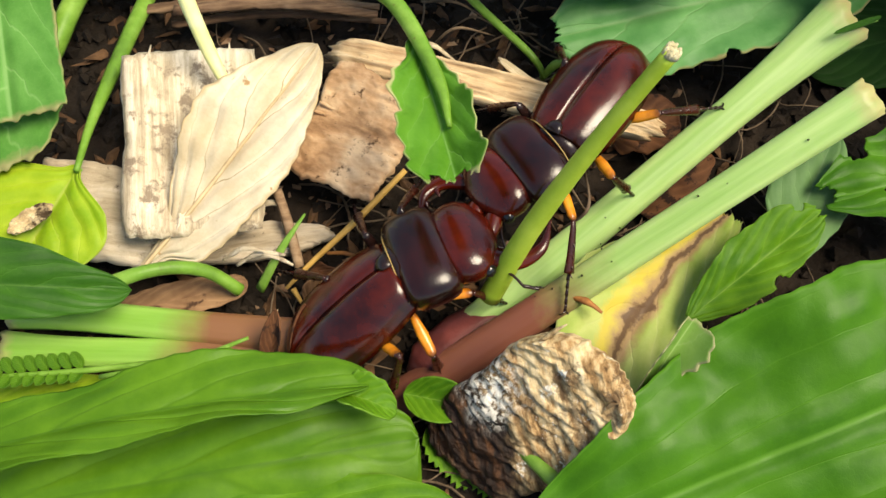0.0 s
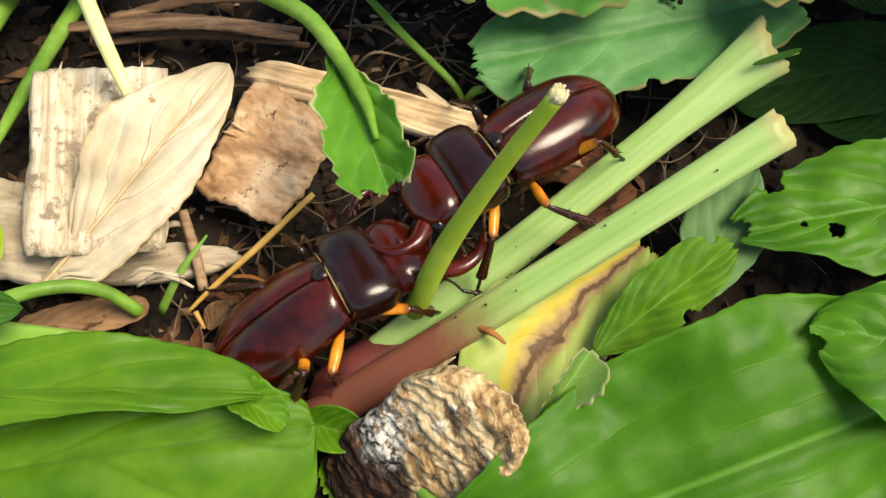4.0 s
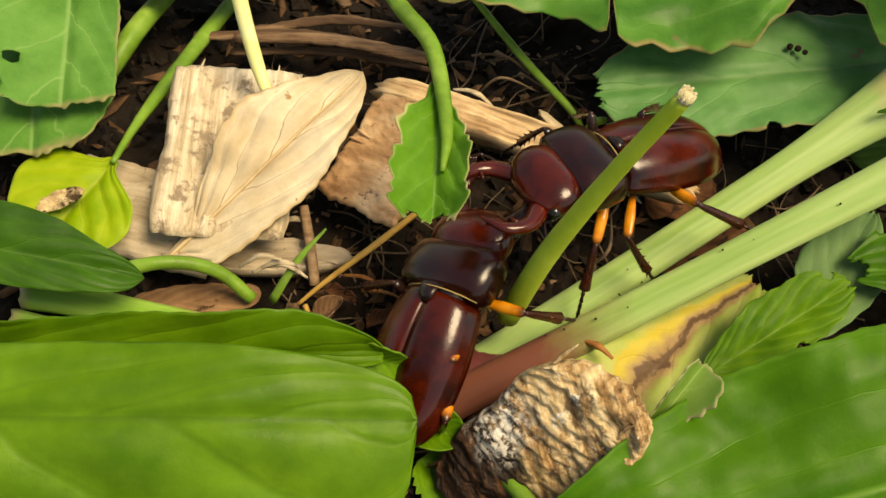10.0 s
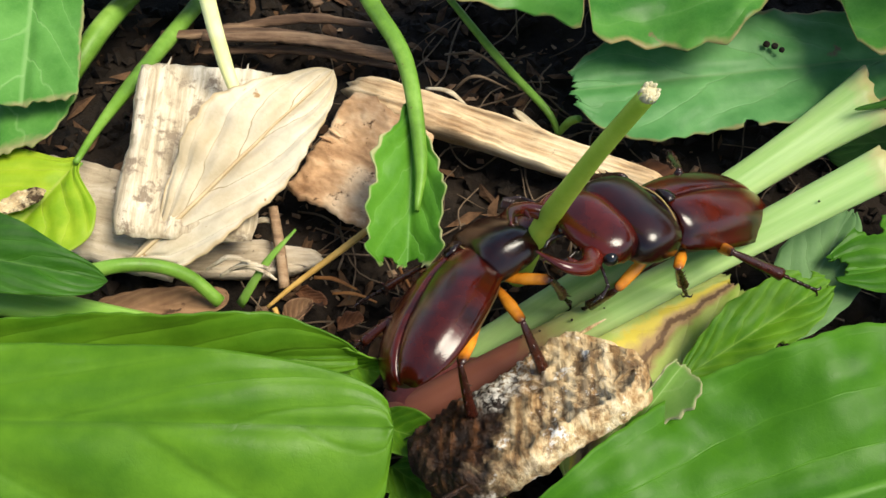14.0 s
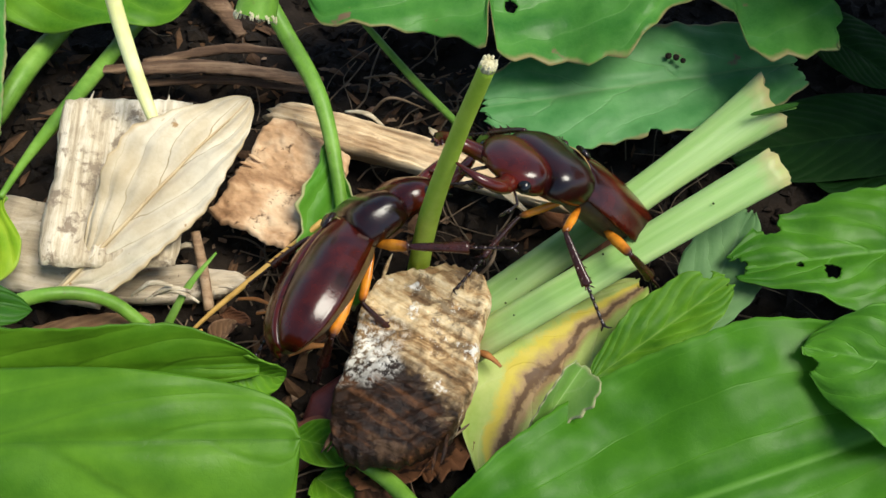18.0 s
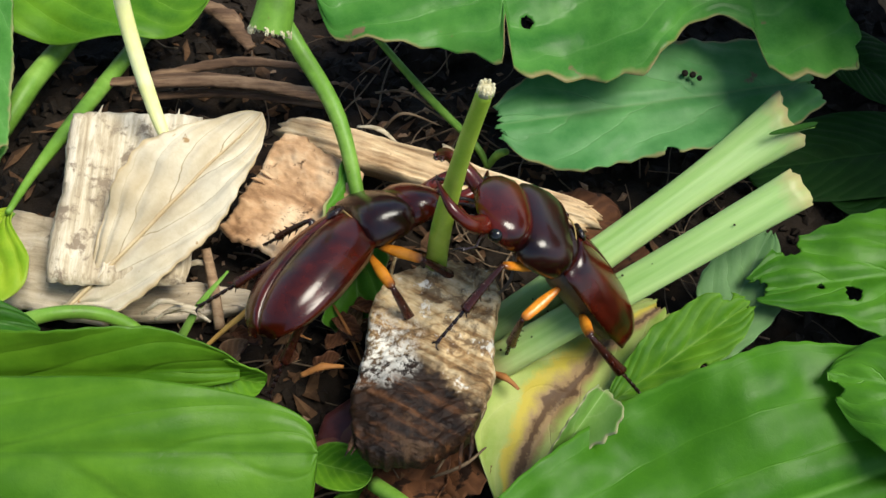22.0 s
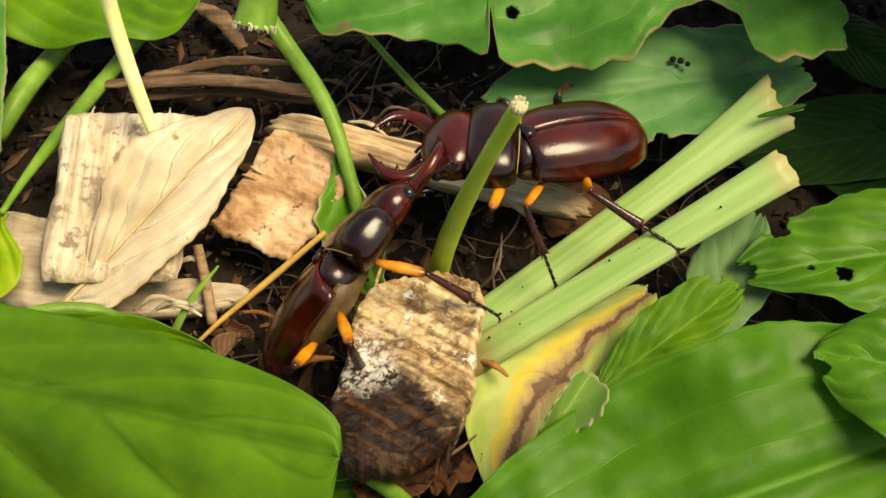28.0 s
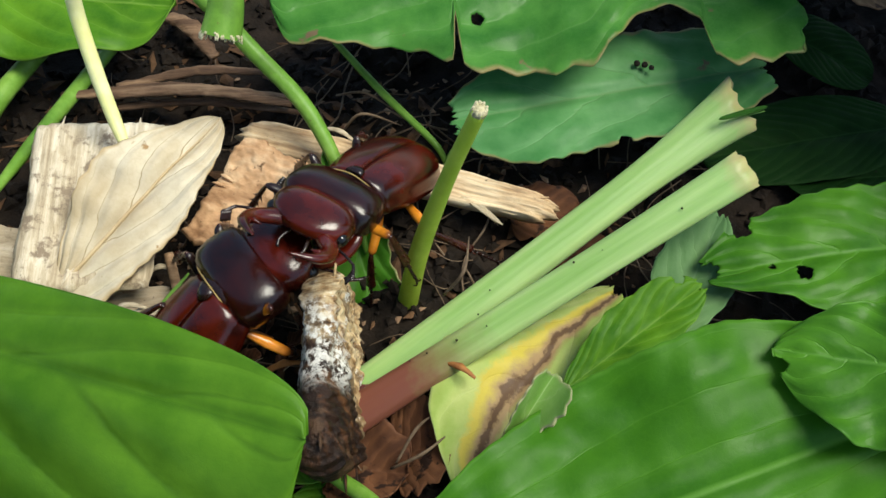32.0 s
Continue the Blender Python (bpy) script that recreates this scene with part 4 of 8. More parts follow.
solo("yellow_stem", tube(bmesh.new(), [(-0.0407, 0.0254, 0.0175), (-0.0429, 0.0303, 0.0200), (-0.0449, 0.0357, 0.0260), (-0.0461, 0.0406, 0.0340), (-0.0447, 0.0413, 0.0440)], [0.0009, 0.0012, 0.0013, 0.0013, 0.0013], 14), STEM_CREAM, Matrix.Identity(4), "pale yellow stem bending up from the dry leaf", "stem")
rnd = random.Random(77)
for k, (p, q) in enumerate((((-0.0438, -0.0006, 0.0060), (-0.0361, -0.0012, 0.0100)), ((-0.0415, -0.0016, 0.0060), (-0.0331, -0.0017, 0.0090)), ((-0.0394, -0.0010, 0.0070), (-0.0320, -0.0032, 0.0080)), ((-0.0397, 0.0080, 0.0040), (-0.0331, 0.0083, 0.0060)), ((-0.0110, 0.0393, 0.0040), (-0.0026, 0.0336, 0.0050)))):
    mid = (Vector(p) + Vector(q)) / 2 + Vector((0, 0.0008, 0.0012))
    solo("wood_splinter", tube(bmesh.new(), [p, mid, q], [0.0003, 0.0006, 0.0002], 7, 14, 0.5, True, 0.4), WOOD_PALE, Matrix.Identity(4), "pale frayed splinter of dry wood on the litter", "splinter", "frayed splinters")
for k, (p, q, w) in enumerate((((-0.0298, -0.0012, 0.0010), (-0.0248, -0.0044, 0.0030), 0.0028), ((-0.0229, -0.0075, 0.0010), (-0.0186, -0.0069, 0.0030), 0.0032), ((-0.0161, -0.0082, 0.0000), (-0.0122, -0.0067, 0.0030), 0.003), ((-0.0103, -0.0041, 0.0000), (-0.0075, -0.0098, 0.0030), 0.0026),
                              ((-0.0129, 0.0008, 0.0020), (-0.0088, -0.0046, 0.0040), 0.0034), ((-0.0147, -0.0041, 0.0010), (-0.0108, -0.0037, 0.0030), 0.003), ((-0.0103, 0.0036, 0.0010), (-0.0051, 0.0006, 0.0030), 0.003))):
    leaf("bark_flake", p, q, w * 0.8, LEAF_RUST, "small curled reddish-brown flake on the dark soil", rib=RIB_DRY, rib_r=0.00008, shape=(0.2, 0.25), cup=0.5, ripple=0.0008, teeth=0.2, nteeth=2, nu=14, nv=8, seed=80 + k, category="bark flake", group="reddish flakes")

# ---- fleshy stalks ----
stalk("green_stalk", (-0.0114, -0.0189, -0.0020), (0.0631, 0.0312, 0.0140), 0.0034, "fleshy pale green stalk, flaring and torn", STALK_GREEN, seed=3, roll=(0, -0.35, 1), flare=0.55, horn=0.62)
stalk("green_stalk", (-0.0185, -0.0250, -0.0030), (0.0588, 0.0103, 0.0240), 0.0031, "fleshy pale green stalk, pink at its foot, cut off square", seed=7, roll=(0, -0.35, 1), flare=0.06, torn=0.14)
stalk("green_stalk", (-0.0297, -0.0143, 0.0030), (-0.0786, -0.0051, 0.0040), 0.0030, "grooved stalk, reddish above and green below, on the soil", STALK_DARK, seed=9)
stalk("green_stalk", (-0.0327, -0.0166, 0.0020), (-0.0797, -0.0121, 0.0040), 0.0028, "grooved green stalk lying beside the reddish one", STALK_DARK, seed=12)
solo("stalk_foot", loft([(0.000, 0.0015, 0.001, 0.001), (0.003, 0.0042, 0.003, 0.003), (0.010, 0.0050, 0.0035, 0.003), (0.018, 0.0042, 0.003, 0.003), (0.022, 0.002, 0.001, 0.001)], 20), plain("stalk_red", (0.045, 0.010, 0.010), (0.14, 0.032, 0.028), 0.4),
     lie((-0.0147, -0.0208, -0.0010), (0.0019, -0.0112, -0.0010))[0], "dark red fleshy foot where the stalks meet", "stalk foot")

# ---- living leaves ----
leaf("broad_leaf", (-0.0043, -0.0526, 0.0120), (0.0787, -0.0282, 0.0220), 0.048, LEAF_DEEP, "broad deep green leaf with a wavy margin", up=(-0.1, -0.3, 1), ripple=0.0030, wave=0.0014, waves=3, quilt=0.018, arcs=3, nu=130, nv=60, seed=2, rib_r=0.0007, group="broad leaves", teeth=0.012, nteeth=26,
     sides=([(0, 0.02), (0.1, 0.075), (0.2, 0.125), (0.33, 0.18), (0.5, 0.225), (0.7, 0.235), (0.88, 0.17), (1, 0.0)], [(0, 0.02), (0.15, 0.1), (0.4, 0.18), (0.7, 0.19), (0.9, 0.12), (1, 0.0)]))
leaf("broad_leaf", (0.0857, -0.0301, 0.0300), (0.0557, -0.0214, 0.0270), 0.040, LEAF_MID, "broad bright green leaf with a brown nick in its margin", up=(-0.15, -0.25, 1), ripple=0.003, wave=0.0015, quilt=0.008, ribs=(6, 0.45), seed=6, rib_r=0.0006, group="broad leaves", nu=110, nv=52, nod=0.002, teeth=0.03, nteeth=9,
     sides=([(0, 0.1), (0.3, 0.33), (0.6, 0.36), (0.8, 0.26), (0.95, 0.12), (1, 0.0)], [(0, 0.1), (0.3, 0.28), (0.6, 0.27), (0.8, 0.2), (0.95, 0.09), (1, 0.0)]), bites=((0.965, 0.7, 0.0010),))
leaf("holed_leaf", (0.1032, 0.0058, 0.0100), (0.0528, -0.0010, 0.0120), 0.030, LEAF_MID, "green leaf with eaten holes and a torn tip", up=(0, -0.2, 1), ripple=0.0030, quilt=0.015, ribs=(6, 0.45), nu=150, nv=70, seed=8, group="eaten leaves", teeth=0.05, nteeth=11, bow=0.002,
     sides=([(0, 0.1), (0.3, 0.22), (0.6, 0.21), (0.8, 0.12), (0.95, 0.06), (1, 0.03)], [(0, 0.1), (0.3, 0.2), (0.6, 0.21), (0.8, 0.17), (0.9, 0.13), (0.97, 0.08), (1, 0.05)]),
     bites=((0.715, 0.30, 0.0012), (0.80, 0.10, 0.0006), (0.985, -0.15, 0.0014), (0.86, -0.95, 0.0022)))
leaf("yellowing_leaf", (0.0402, 0.0013, 0.0035), (0.0135, -0.0329, 0.0030), 0.030, LEAF_YELLOW, "yellowing leaf with a brown withered streak along its midrib", up=(0.1, -0.2, 1), bend=-0.0035, ripple=0.0018, cup=0.02, quilt=0.03, ribs=(5, 0.45), seed=13, rib_r=0.0004, teeth=0.04, nteeth=9, nu=90, nv=40,
     sides=([(0, 0.06), (0.2, 0.14), (0.5, 0.19), (0.8, 0.15), (1, 0.02)], [(0, 0.05), (0.2, 0.13), (0.42, 0.27), (0.6, 0.33), (0.8, 0.25), (0.93, 0.12), (1, 0.02)]))
leaf("green_leaf", (0.0295, -0.0176, 0.0080), (0.0514, -0.0036, 0.0130), 0.016, LEAF_GREEN, "flat light green leaf with a nicked brown-spotted margin", up=(0.1, -0.25, 1), ripple=0.0022, quilt=0.004, ribs=(5, 0.45), seed=44, rib_r=0.0004, teeth=0.05, nteeth=8, nu=70, nv=36, bites=((0.55, -0.98, 0.0012), (0.93, 0.9, 0.0010)),
     sides=([(0, 0.03), (0.2, 0.13), (0.5, 0.21), (0.75, 0.21), (0.93, 0.13), (1, 0.06)], [(0, 0.03), (0.3, 0.15), (0.6, 0.17), (0.85, 0.13), (1, 0.05)]))
leaf("small_leaf", (0.0456, -0.0099, 0.0060), (0.0571, 0.0102, 0.0120), 0.0145, LEAF_GREY, "small dull grey-green leaf beneath the stalk's end", ripple=0.0008, seed=14, rib_r=0.0004, nu=50, nv=24, teeth=0.04, nteeth=7,
     sides=([(0, 0.03), (0.25, 0.18), (0.5, 0.27), (0.8, 0.24), (1, 0.06)], [(0, 0.03), (0.25, 0.2), (0.55, 0.27), (0.85, 0.15), (1, 0.04)]))
leaf("curled_leaf", (0.0156, -0.0343, 0.0110), (0.0268, -0.0215, 0.0210), 0.0075, LEAF_PALE, "pale green torn strip of leaf, folded and rolled at its end", up=(0.5, 0.1, 1), cup=0.8, quilt=0, teeth=0.12, nteeth=9, ripple=0.0014, seed=15, rib_r=0.0003, nu=70, nv=26,
     sides=([(0, 0.07), (0.4, 0.08), (0.7, 0.13), (0.9, 0.14), (1, 0.08)], [(0, 0.07), (0.5, 0.09), (0.8, 0.14), (1, 0.13)]))
leaf("toothed_leaf", (0.0740, 0.0547, 0.0260), (-0.0169, 0.0519, 0.0260), 0.044, LEAF_BLUE, "wide green leaf with toothed margin, torn and holed", up=(0, -0.25, 1), ripple=0.0026, wave=0.0012, waves=4, teeth=0.07, nteeth=15, quilt=0.008, ribs=(5, 0.45), nu=240, nv=64, seed=16, rib_r=0.0006, group="toothed leaves",
     sides=([(0, 0.20), (0.13, 0.235), (0.175, 0.215), (0.185, 0.12), (0.245, 0.085), (0.31, 0.115), (0.345, 0.15), (0.40, 0.205), (0.47, 0.215), (0.61, 0.205), (0.637, 0.19), (0.647, 0.07), (0.657, 0.17), (0.72, 0.145), (0.85, 0.125), (0.96, 0.11), (1, 0.02)],
            [(0, 0.2), (0.3, 0.26), (0.7, 0.24), (0.95, 0.12), (1, 0.02)]), bites=((0.605, 0.42, 0.0011),))
leaf("dull_leaf", (0.0711, 0.0437, 0.0110), (0.0145, 0.0320, 0.0140), 0.028, LEAF_DULL, "dull green flat leaf with browned margin", up=(0, -0.15, 1), ripple=0.0022, quilt=0.010, ribs=(4, 0.45), nu=120, nv=52, seed=18, rib_r=0.0007, teeth=0.05, nteeth=13, bites=((0.52, 0.99, 0.0012),),
     sides=([(0, 0.1), (0.3, 0.20), (0.6, 0.185), (0.8, 0.20), (0.93, 0.14), (1, 0.05)], [(0, 0.1), (0.3, 0.2), (0.6, 0.2), (0.85, 0.15), (1, 0.06)]))
# corner leaves, darkened by painted shade rather than by their own green
leaf("dull_leaf", (0.0996, 0.0390, -0.0020), (0.0591, 0.0310, 0.0010), 0.020, LEAF_PAINTED_SHADE, "green leaf low in the corner, shade painted dark into its colour", shape=(0.4, 0.4), ripple=0.0014, seed=19, rib_r=0.0006)
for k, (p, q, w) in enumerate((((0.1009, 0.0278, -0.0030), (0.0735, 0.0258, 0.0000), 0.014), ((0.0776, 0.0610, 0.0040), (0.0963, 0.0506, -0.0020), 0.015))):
    leaf("shade_plant_leaf", p, q, w, LEAF_PAINTED_SHADE, "green leaf deep in the corner, shade painted dark into its colour", shape=(0.45, 0.45), ripple=0.0012, seed=50 + k, rib_r=0.0004, group="shaded leaves")
# three leaves kept out of view, added to block sun and sky above the corner
leaf("overhanging_leaf", Vector((0.1328, 0.1048, 0.0000)) + Vector((0.0186, -0.0023, 0.036)), Vector((0.0793, 0.0542, 0.0000)) + Vector((0.0186, -0.0023, 0.036)), 0.060, LEAF_DEEP, "unseen broad green leaf, added to shade the corner", up=(0, -0.1, 1), shape=(0.4, 0.4), ripple=0.002, seed=61, rib_r=0.0006)
leaf("overhanging_leaf", (0.1650, 0.0560, 0.0560), (0.0660, 0.0640, 0.0580), 0.060, LEAF_DEEP, "unseen broad green leaf, added to shade the corner", shape=(0.4, 0.3), ripple=0.002, seed=63, rib_r=0.0006, arcs=3)
leaf("overhanging_leaf", (0.2000, 0.0500, 0.0900), (0.1080, 0.0400, 0.0860), 0.085, LEAF_DEEP, "unseen broad green leaf, added to shade the corner", shape=(0.4, 0.3), ripple=0.002, seed=64, rib_r=0.0006, arcs=3)
leaf("brown_leaf_scrap", (0.0916, 0.0698, 0.0080), (0.0990, 0.0607, 0.0080), 0.010, LEAF_TAN, "orange-brown dead leaf scrap in the shade", rib=RIB_DRY, rib_r=0.0003, shape=(0.18, 0.25), teeth=0.16, nteeth=3, ripple=0.0030, seed=62, category="dead leaf", group="dead scraps")
bm = bmesh.new()
for dx, dy, r in ((0, 0, 0.0006), (0.0013, -0.0004, 0.0006), (0.0024, -0.0012, 0.0005)):
    bmesh.ops.create_icosphere(bm, subdivisions=2, radius=r, matrix=Matrix.Translation(Vector((0.0474, 0.0423, 0.0142)) + Vector((dx, dy, 0))))
solo("droppings", bm, SOIL, Matrix.Identity(4), "small dark insect droppings on the dull leaf", "droppings")
leaf("round_leaf", (-0.0973, 0.0711, 0.0170), (-0.0378, 0.0634, 0.0140), 0.034, LEAF_GREEN, "rounded green leaf, smooth wavy margin", up=(0, -0.2, 1), ripple=0.0015, wave=0.001, quilt=0.03, ribs=(6, 0.45), nu=80, nv=40, seed=20, rib_r=0.0009,
     sides=([(0, 0.1), (0.3, 0.26), (0.6, 0.27), (0.85, 0.19), (0.96, 0.09), (1, 0.0)], [(0, 0.1), (0.3, 0.2), (0.55, 0.235), (0.75, 0.20), (0.92, 0.15), (1, 0.0)]))
leaf("folded_leaf", (-0.0816, 0.0647, 0.0210), (-0.0741, 0.0207, 0.0200), 0.018, LEAF_MINT, "green leaf torn off square, browned along the tear", up=(0.2, -0.35, 1), ripple=0.001, cup=0.1, quilt=0.03, ribs=(4, 0.3), seed=28, rib_r=0.0007, teeth=0.02, nu=80, nv=44, thick=0.0003, bites=((0.80, -0.42, 0.0014), (0.93, -0.62, 0.0020)),
     sides=([(0, 0.1), (0.3, 0.19), (0.9, 0.20), (1, 0.20)], [(0, 0.1), (0.4, 0.38), (0.85, 0.42), (1, 0.36)]))
leaf("folded_leaf", (-0.0905, 0.0627, 0.0160), (-0.0788, 0.0139, 0.0160), 0.016, LEAF_MINT, "green leaf with a ragged wavy torn end", up=(0.1, -0.3, 1), ripple=0.0012, quilt=0.03, ribs=(4, 0.3), seed=29, rib_r=0.0006, teeth=0.04, nu=80, nv=44, thick=0.0003, curl=0.0008,
     sides=([(0, 0.1), (0.4, 0.26), (0.8, 0.27), (1, 0.17)], [(0, 0.1), (0.4, 0.3), (1, 0.3)]))
lime = leaf("lime_leaf", (-0.0655, 0.0148, 0.0140), (-0.0766, -0.0033, 0.0120), 0.0165, LEAF_LIME, "yellow-green fading leaf with a brown insect scar", up=(0, -0.2, 1), ripple=0.0014, quilt=0.04, ribs=(5, 0.4), seed=30, rib_r=0.0005, nu=60, nv=36,
     sides=([(0, 0.02), (0.08, 0.08), (0.25, 0.40), (0.45, 0.50), (0.7, 0.42), (0.9, 0.2), (1, 0.0)], [(0, 0.02), (0.06, 0.10), (0.2, 0.46), (0.45, 0.56), (0.7, 0.45), (0.9, 0.2), (1, 0.0)]))
bm = slab(0.0075, 0.0034, 0.0007, 71, 0.3, 24, 14)
bm.transform(lime.matrix_basis.inverted() @ lie((-0.0738, 0.0046, 0.0150), (-0.0700, 0.0069, 0.0150))[0] @ pose(0.002, 0, 0))
part("scar", bm, SCAR, lime, "crusty brown and cream insect scar")
solo("leaf_stalk", tube(bmesh.new(), [(-0.0654, 0.0135, 0.0145), (-0.0648, 0.0237, 0.0110), (-0.0626, 0.0351, 0.0080), (-0.0592, 0.0504, 0.0040), (-0.0530, 0.0720, 0.0000)], [0.0005, 0.0008, 0.0013, 0.0015, 0.0015], 12), STEM_LEAF, Matrix.Identity(4), "slender green stalk rising beside the dry leaf", "stem", "slender stalks")
solo("leaf_stalk", tube(bmesh.new(), [(-0.0763, 0.0382, 0.0040), (-0.0733, 0.0447, 0.0060), (-0.0710, 0.0517, 0.0060), (-0.0665, 0.0655, 0.0040)], [0.0016, 0.0020, 0.0020, 0.0018], 12), STEM_LEAF, Matrix.Identity(4), "slender green stalk in the shade", "stem", "slender stalks")
# part of this leaf's darkness is shadow mixed into its green
leaf("shade_leaf", (-0.0923, -0.0048, 0.0200), (-0.0563, -0.0070, 0.0130), 0.019, LEAF_SHADE_DIMMED, "smooth dark green leaf curving over, with shade painted into its colour", up=(0, -0.3, 1), bow=0.003, ripple=0.001, seed=31, rib_r=0.0008,
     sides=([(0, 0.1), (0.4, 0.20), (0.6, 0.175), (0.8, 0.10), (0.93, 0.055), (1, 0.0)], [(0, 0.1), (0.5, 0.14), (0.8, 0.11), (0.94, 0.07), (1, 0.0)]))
solo("leaf_stalk", tube(bmesh.new(), [(-0.0640, -0.0066, 0.0120), (-0.0593, -0.0055, 0.0130), (-0.0545, -0.0042, 0.0130), (-0.0498, -0.0031, 0.0110), (-0.0456, -0.0032, 0.0080), (-0.0414, -0.0053, 0.0040)], [0.0013, 0.0012, 0.0011, 0.0011, 0.0011, 0.0011], 10), STEM_LEAF, Matrix.Identity(4), "slender green stalk arching over the soil", "stem", "slender stalks")
leaf("fading_leaf", (-0.0878, -0.0222, 0.0010), (-0.0600, -0.0218, 0.0020), 0.011, LEAF_LIME, "yellow-green fading leaf lying low on the soil", shape=(0.4, 0.3), ripple=0.001, seed=64, rib_r=0.0004)
leaf("sprout_leaf", (-0.0159, -0.0246, 0.0040), (-0.0061, -0.0279, 0.0060), 0.0068, LEAF_GREEN, "small glossy green leaf", up=(0, -0.2, 1), shape=(0.5, 0.4), cup=0.25, seed=32, rib_r=0.0003)
solo("green_shoot", tube(bmesh.new(), [(-0.0058, -0.0283, 0.0040), (0.0004, -0.0340, 0.0070), (0.0078, -0.0443, 0.0120)], [0.0012, 0.0013, 0.0012], 10), STEM_LEAF, Matrix.Identity(4), "green stem of a low plant", "stem", "slender stalks")
leaf("low_leaf", (-0.0127, -0.0293, -0.0010), (0.0020, -0.0389, 0.0010), 0.011, LEAF_GREEN, "green leaf low between the others", shape=(0.4, 0.4), ripple=0.002, seed=33, rib_r=0.0005, teeth=0.2)
ob = thing("cut_stub", lie((-0.0204, 0.0400, 0.0400), (-0.0219, 0.0337, 0.0340))[0], "hollow green stem with a frayed cut end", "stem")
_, ln = lie((-0.0204, 0.0400, 0.0400), (-0.0219, 0.0337, 0.0340))
part("tube", tube(bmesh.new(), [(0, 0, 0), (ln * 0.5, 0.0004, 0), (ln, 0, 0)], [0.0026, 0.0029, 0.0033], 16, 12, 1, False), STEM_LEAF, ob)
bm = bmesh.new()
rnd = random.Random(2)
for k in range(70):
    w = rnd.uniform(0, 6.28)
    tube(bm, [(ln * 0.93, 0.0029 * math.cos(w), 0.0029 * math.sin(w)), (ln + rnd.uniform(-.0004, 0.0008), 0.0034 * math.cos(w), 0.0034 * math.sin(w))], [0.00028, 0.00012], 5, 2)
part("frayed_rim", bm, STALK_PITH, ob, "pale frayed fibres round the cut")


def specks(name, count, foot, end, radius, seed, label):
    """Dark grains of soil stuck to the upper side of a stalk."""
    rn = random.Random(seed)
    bm = bmesh.new()
    m, length = lie(foot, end, (0, -0.35, 1))
    for _ in range(count):
        x, a_ = length * rn.uniform(0.25, 0.97), rn.uniform(-1.2, 1.2)
        r = rn.uniform(0.0001, 0.00026)
        c = m @ Vector((x, radius * 0.95 * math.sin(a_), radius * 0.66 * math.cos(a_)))
        bmesh.ops.create_icosphere(bm, subdivisions=1, radius=r, matrix=Matrix.Translation(c))
    solo(name, bm, SOIL, Matrix.Identity(4), label, "soil", kind="stuff")


specks("soil_specks", 8, (-0.0110, -0.0212, 0.0000), (0.0588, 0.0103, 0.0240), 0.0031, 3, "dark specks of soil on the stalk")
specks("soil_specks", 6, (-0.0114, -0.0189, -0.0020), (0.0631, 0.0312, 0.0140), 0.0034, 4, "dark specks of soil on the stalk")


def sprig(base, tip, label):
    """A thin stalk set with small paired leaflets."""
    m, length = lie(base, tip)
    ob = thing("leafy_sprig", m, label, "sprig")
    part("stalk", tube(bmesh.new(), [(0, 0, 0), (length * 0.5, 0.0006, 0.0008), (length, 0, 0)], [0.0006, 0.0005, 0.0003], 7), STEM_LEAF, ob)
    for k in range(9):
        for g in (1, -1):
            bm = blade(0.0030, 0.0019, shape=(0.5, 0.5), cup=0.2, nu=8, nv=6, thick=0.0001, seed=k)
            lf_ = part("leaflet", bm, LEAF_GREEN, ob)
            lf_.matrix_basis = pose(length * (0.45 + 0.06 * k), 0, 0.0006, 0, -14, g * 58)
    return ob


sprig((-0.0525, -0.0166, 0.0050), (-0.0824, -0.0168, 0.0060), "thin green sprig with small paired leaflets")
solo("grass_blade", tube(bmesh.new(), [(-0.0629, -0.0187, 0.0070), (-0.0488, -0.0179, 0.0090), (-0.0390, -0.0153, 0.0100)], [0.0004, 0.0006, 0.0003], 7, None, 0.5), STEM_LEAF, Matrix.Identity(4), "thin green grass blade over the stalks", "grass", "grass blades")
for pts in (([(0.0026, -0.0272, 0.0030), (0.0075, -0.0267, 0.0070), (0.0112, -0.0226, 0.0040)]), ([(0.0033, -0.0260, 0.0020), (0.0066, -0.0223, 0.0060), (0.0095, -0.0184, 0.0030)]), ([(-0.0079, 0.0483, 0.0030), (-0.0019, 0.0441, 0.0080), (0.0030, 0.0432, 0.0040)]),
            ([(-0.0068, 0.0386, 0.0030), (-0.0023, 0.0381, 0.0090), (0.0047, 0.0391, 0.0040)]), ([(0.0115, -0.0014, 0.0100), (0.0149, -0.0008, 0.0160), (0.0160, 0.0081, 0.0120)])):
    solo("rootlet", tube(bmesh.new(), pts, [0.00022, 0.0003, 0.00012], 6), ROOT, Matrix.Identity(4), "thin pale dry rootlet curving over the litter", "root", "loose rootlets")
leaf("dry_grass_strip", (0.0046, 0.0328, 0.0070), (0.0219, 0.0144, 0.0060), 0.0018, LEAF_DRY, "narrow dry straw-coloured grass strip on the wood", rib=RIB_DRY, rib_r=0.0001, shape=(0.3, 0.5), seed=41, category="dead leaf", nu=20, nv=6)
leaf("rust_scrap", (-0.0366, -0.0187, 0.0060), (-0.0344, -0.0118, 0.0120), 0.0030, LEAF_RUST, "narrow curled rust-brown dead leaf", rib=RIB_DRY, rib_r=0.0002, shape=(0.5, 0.7), cup=0.4, seed=42, category="dead leaf", group="dead scraps")
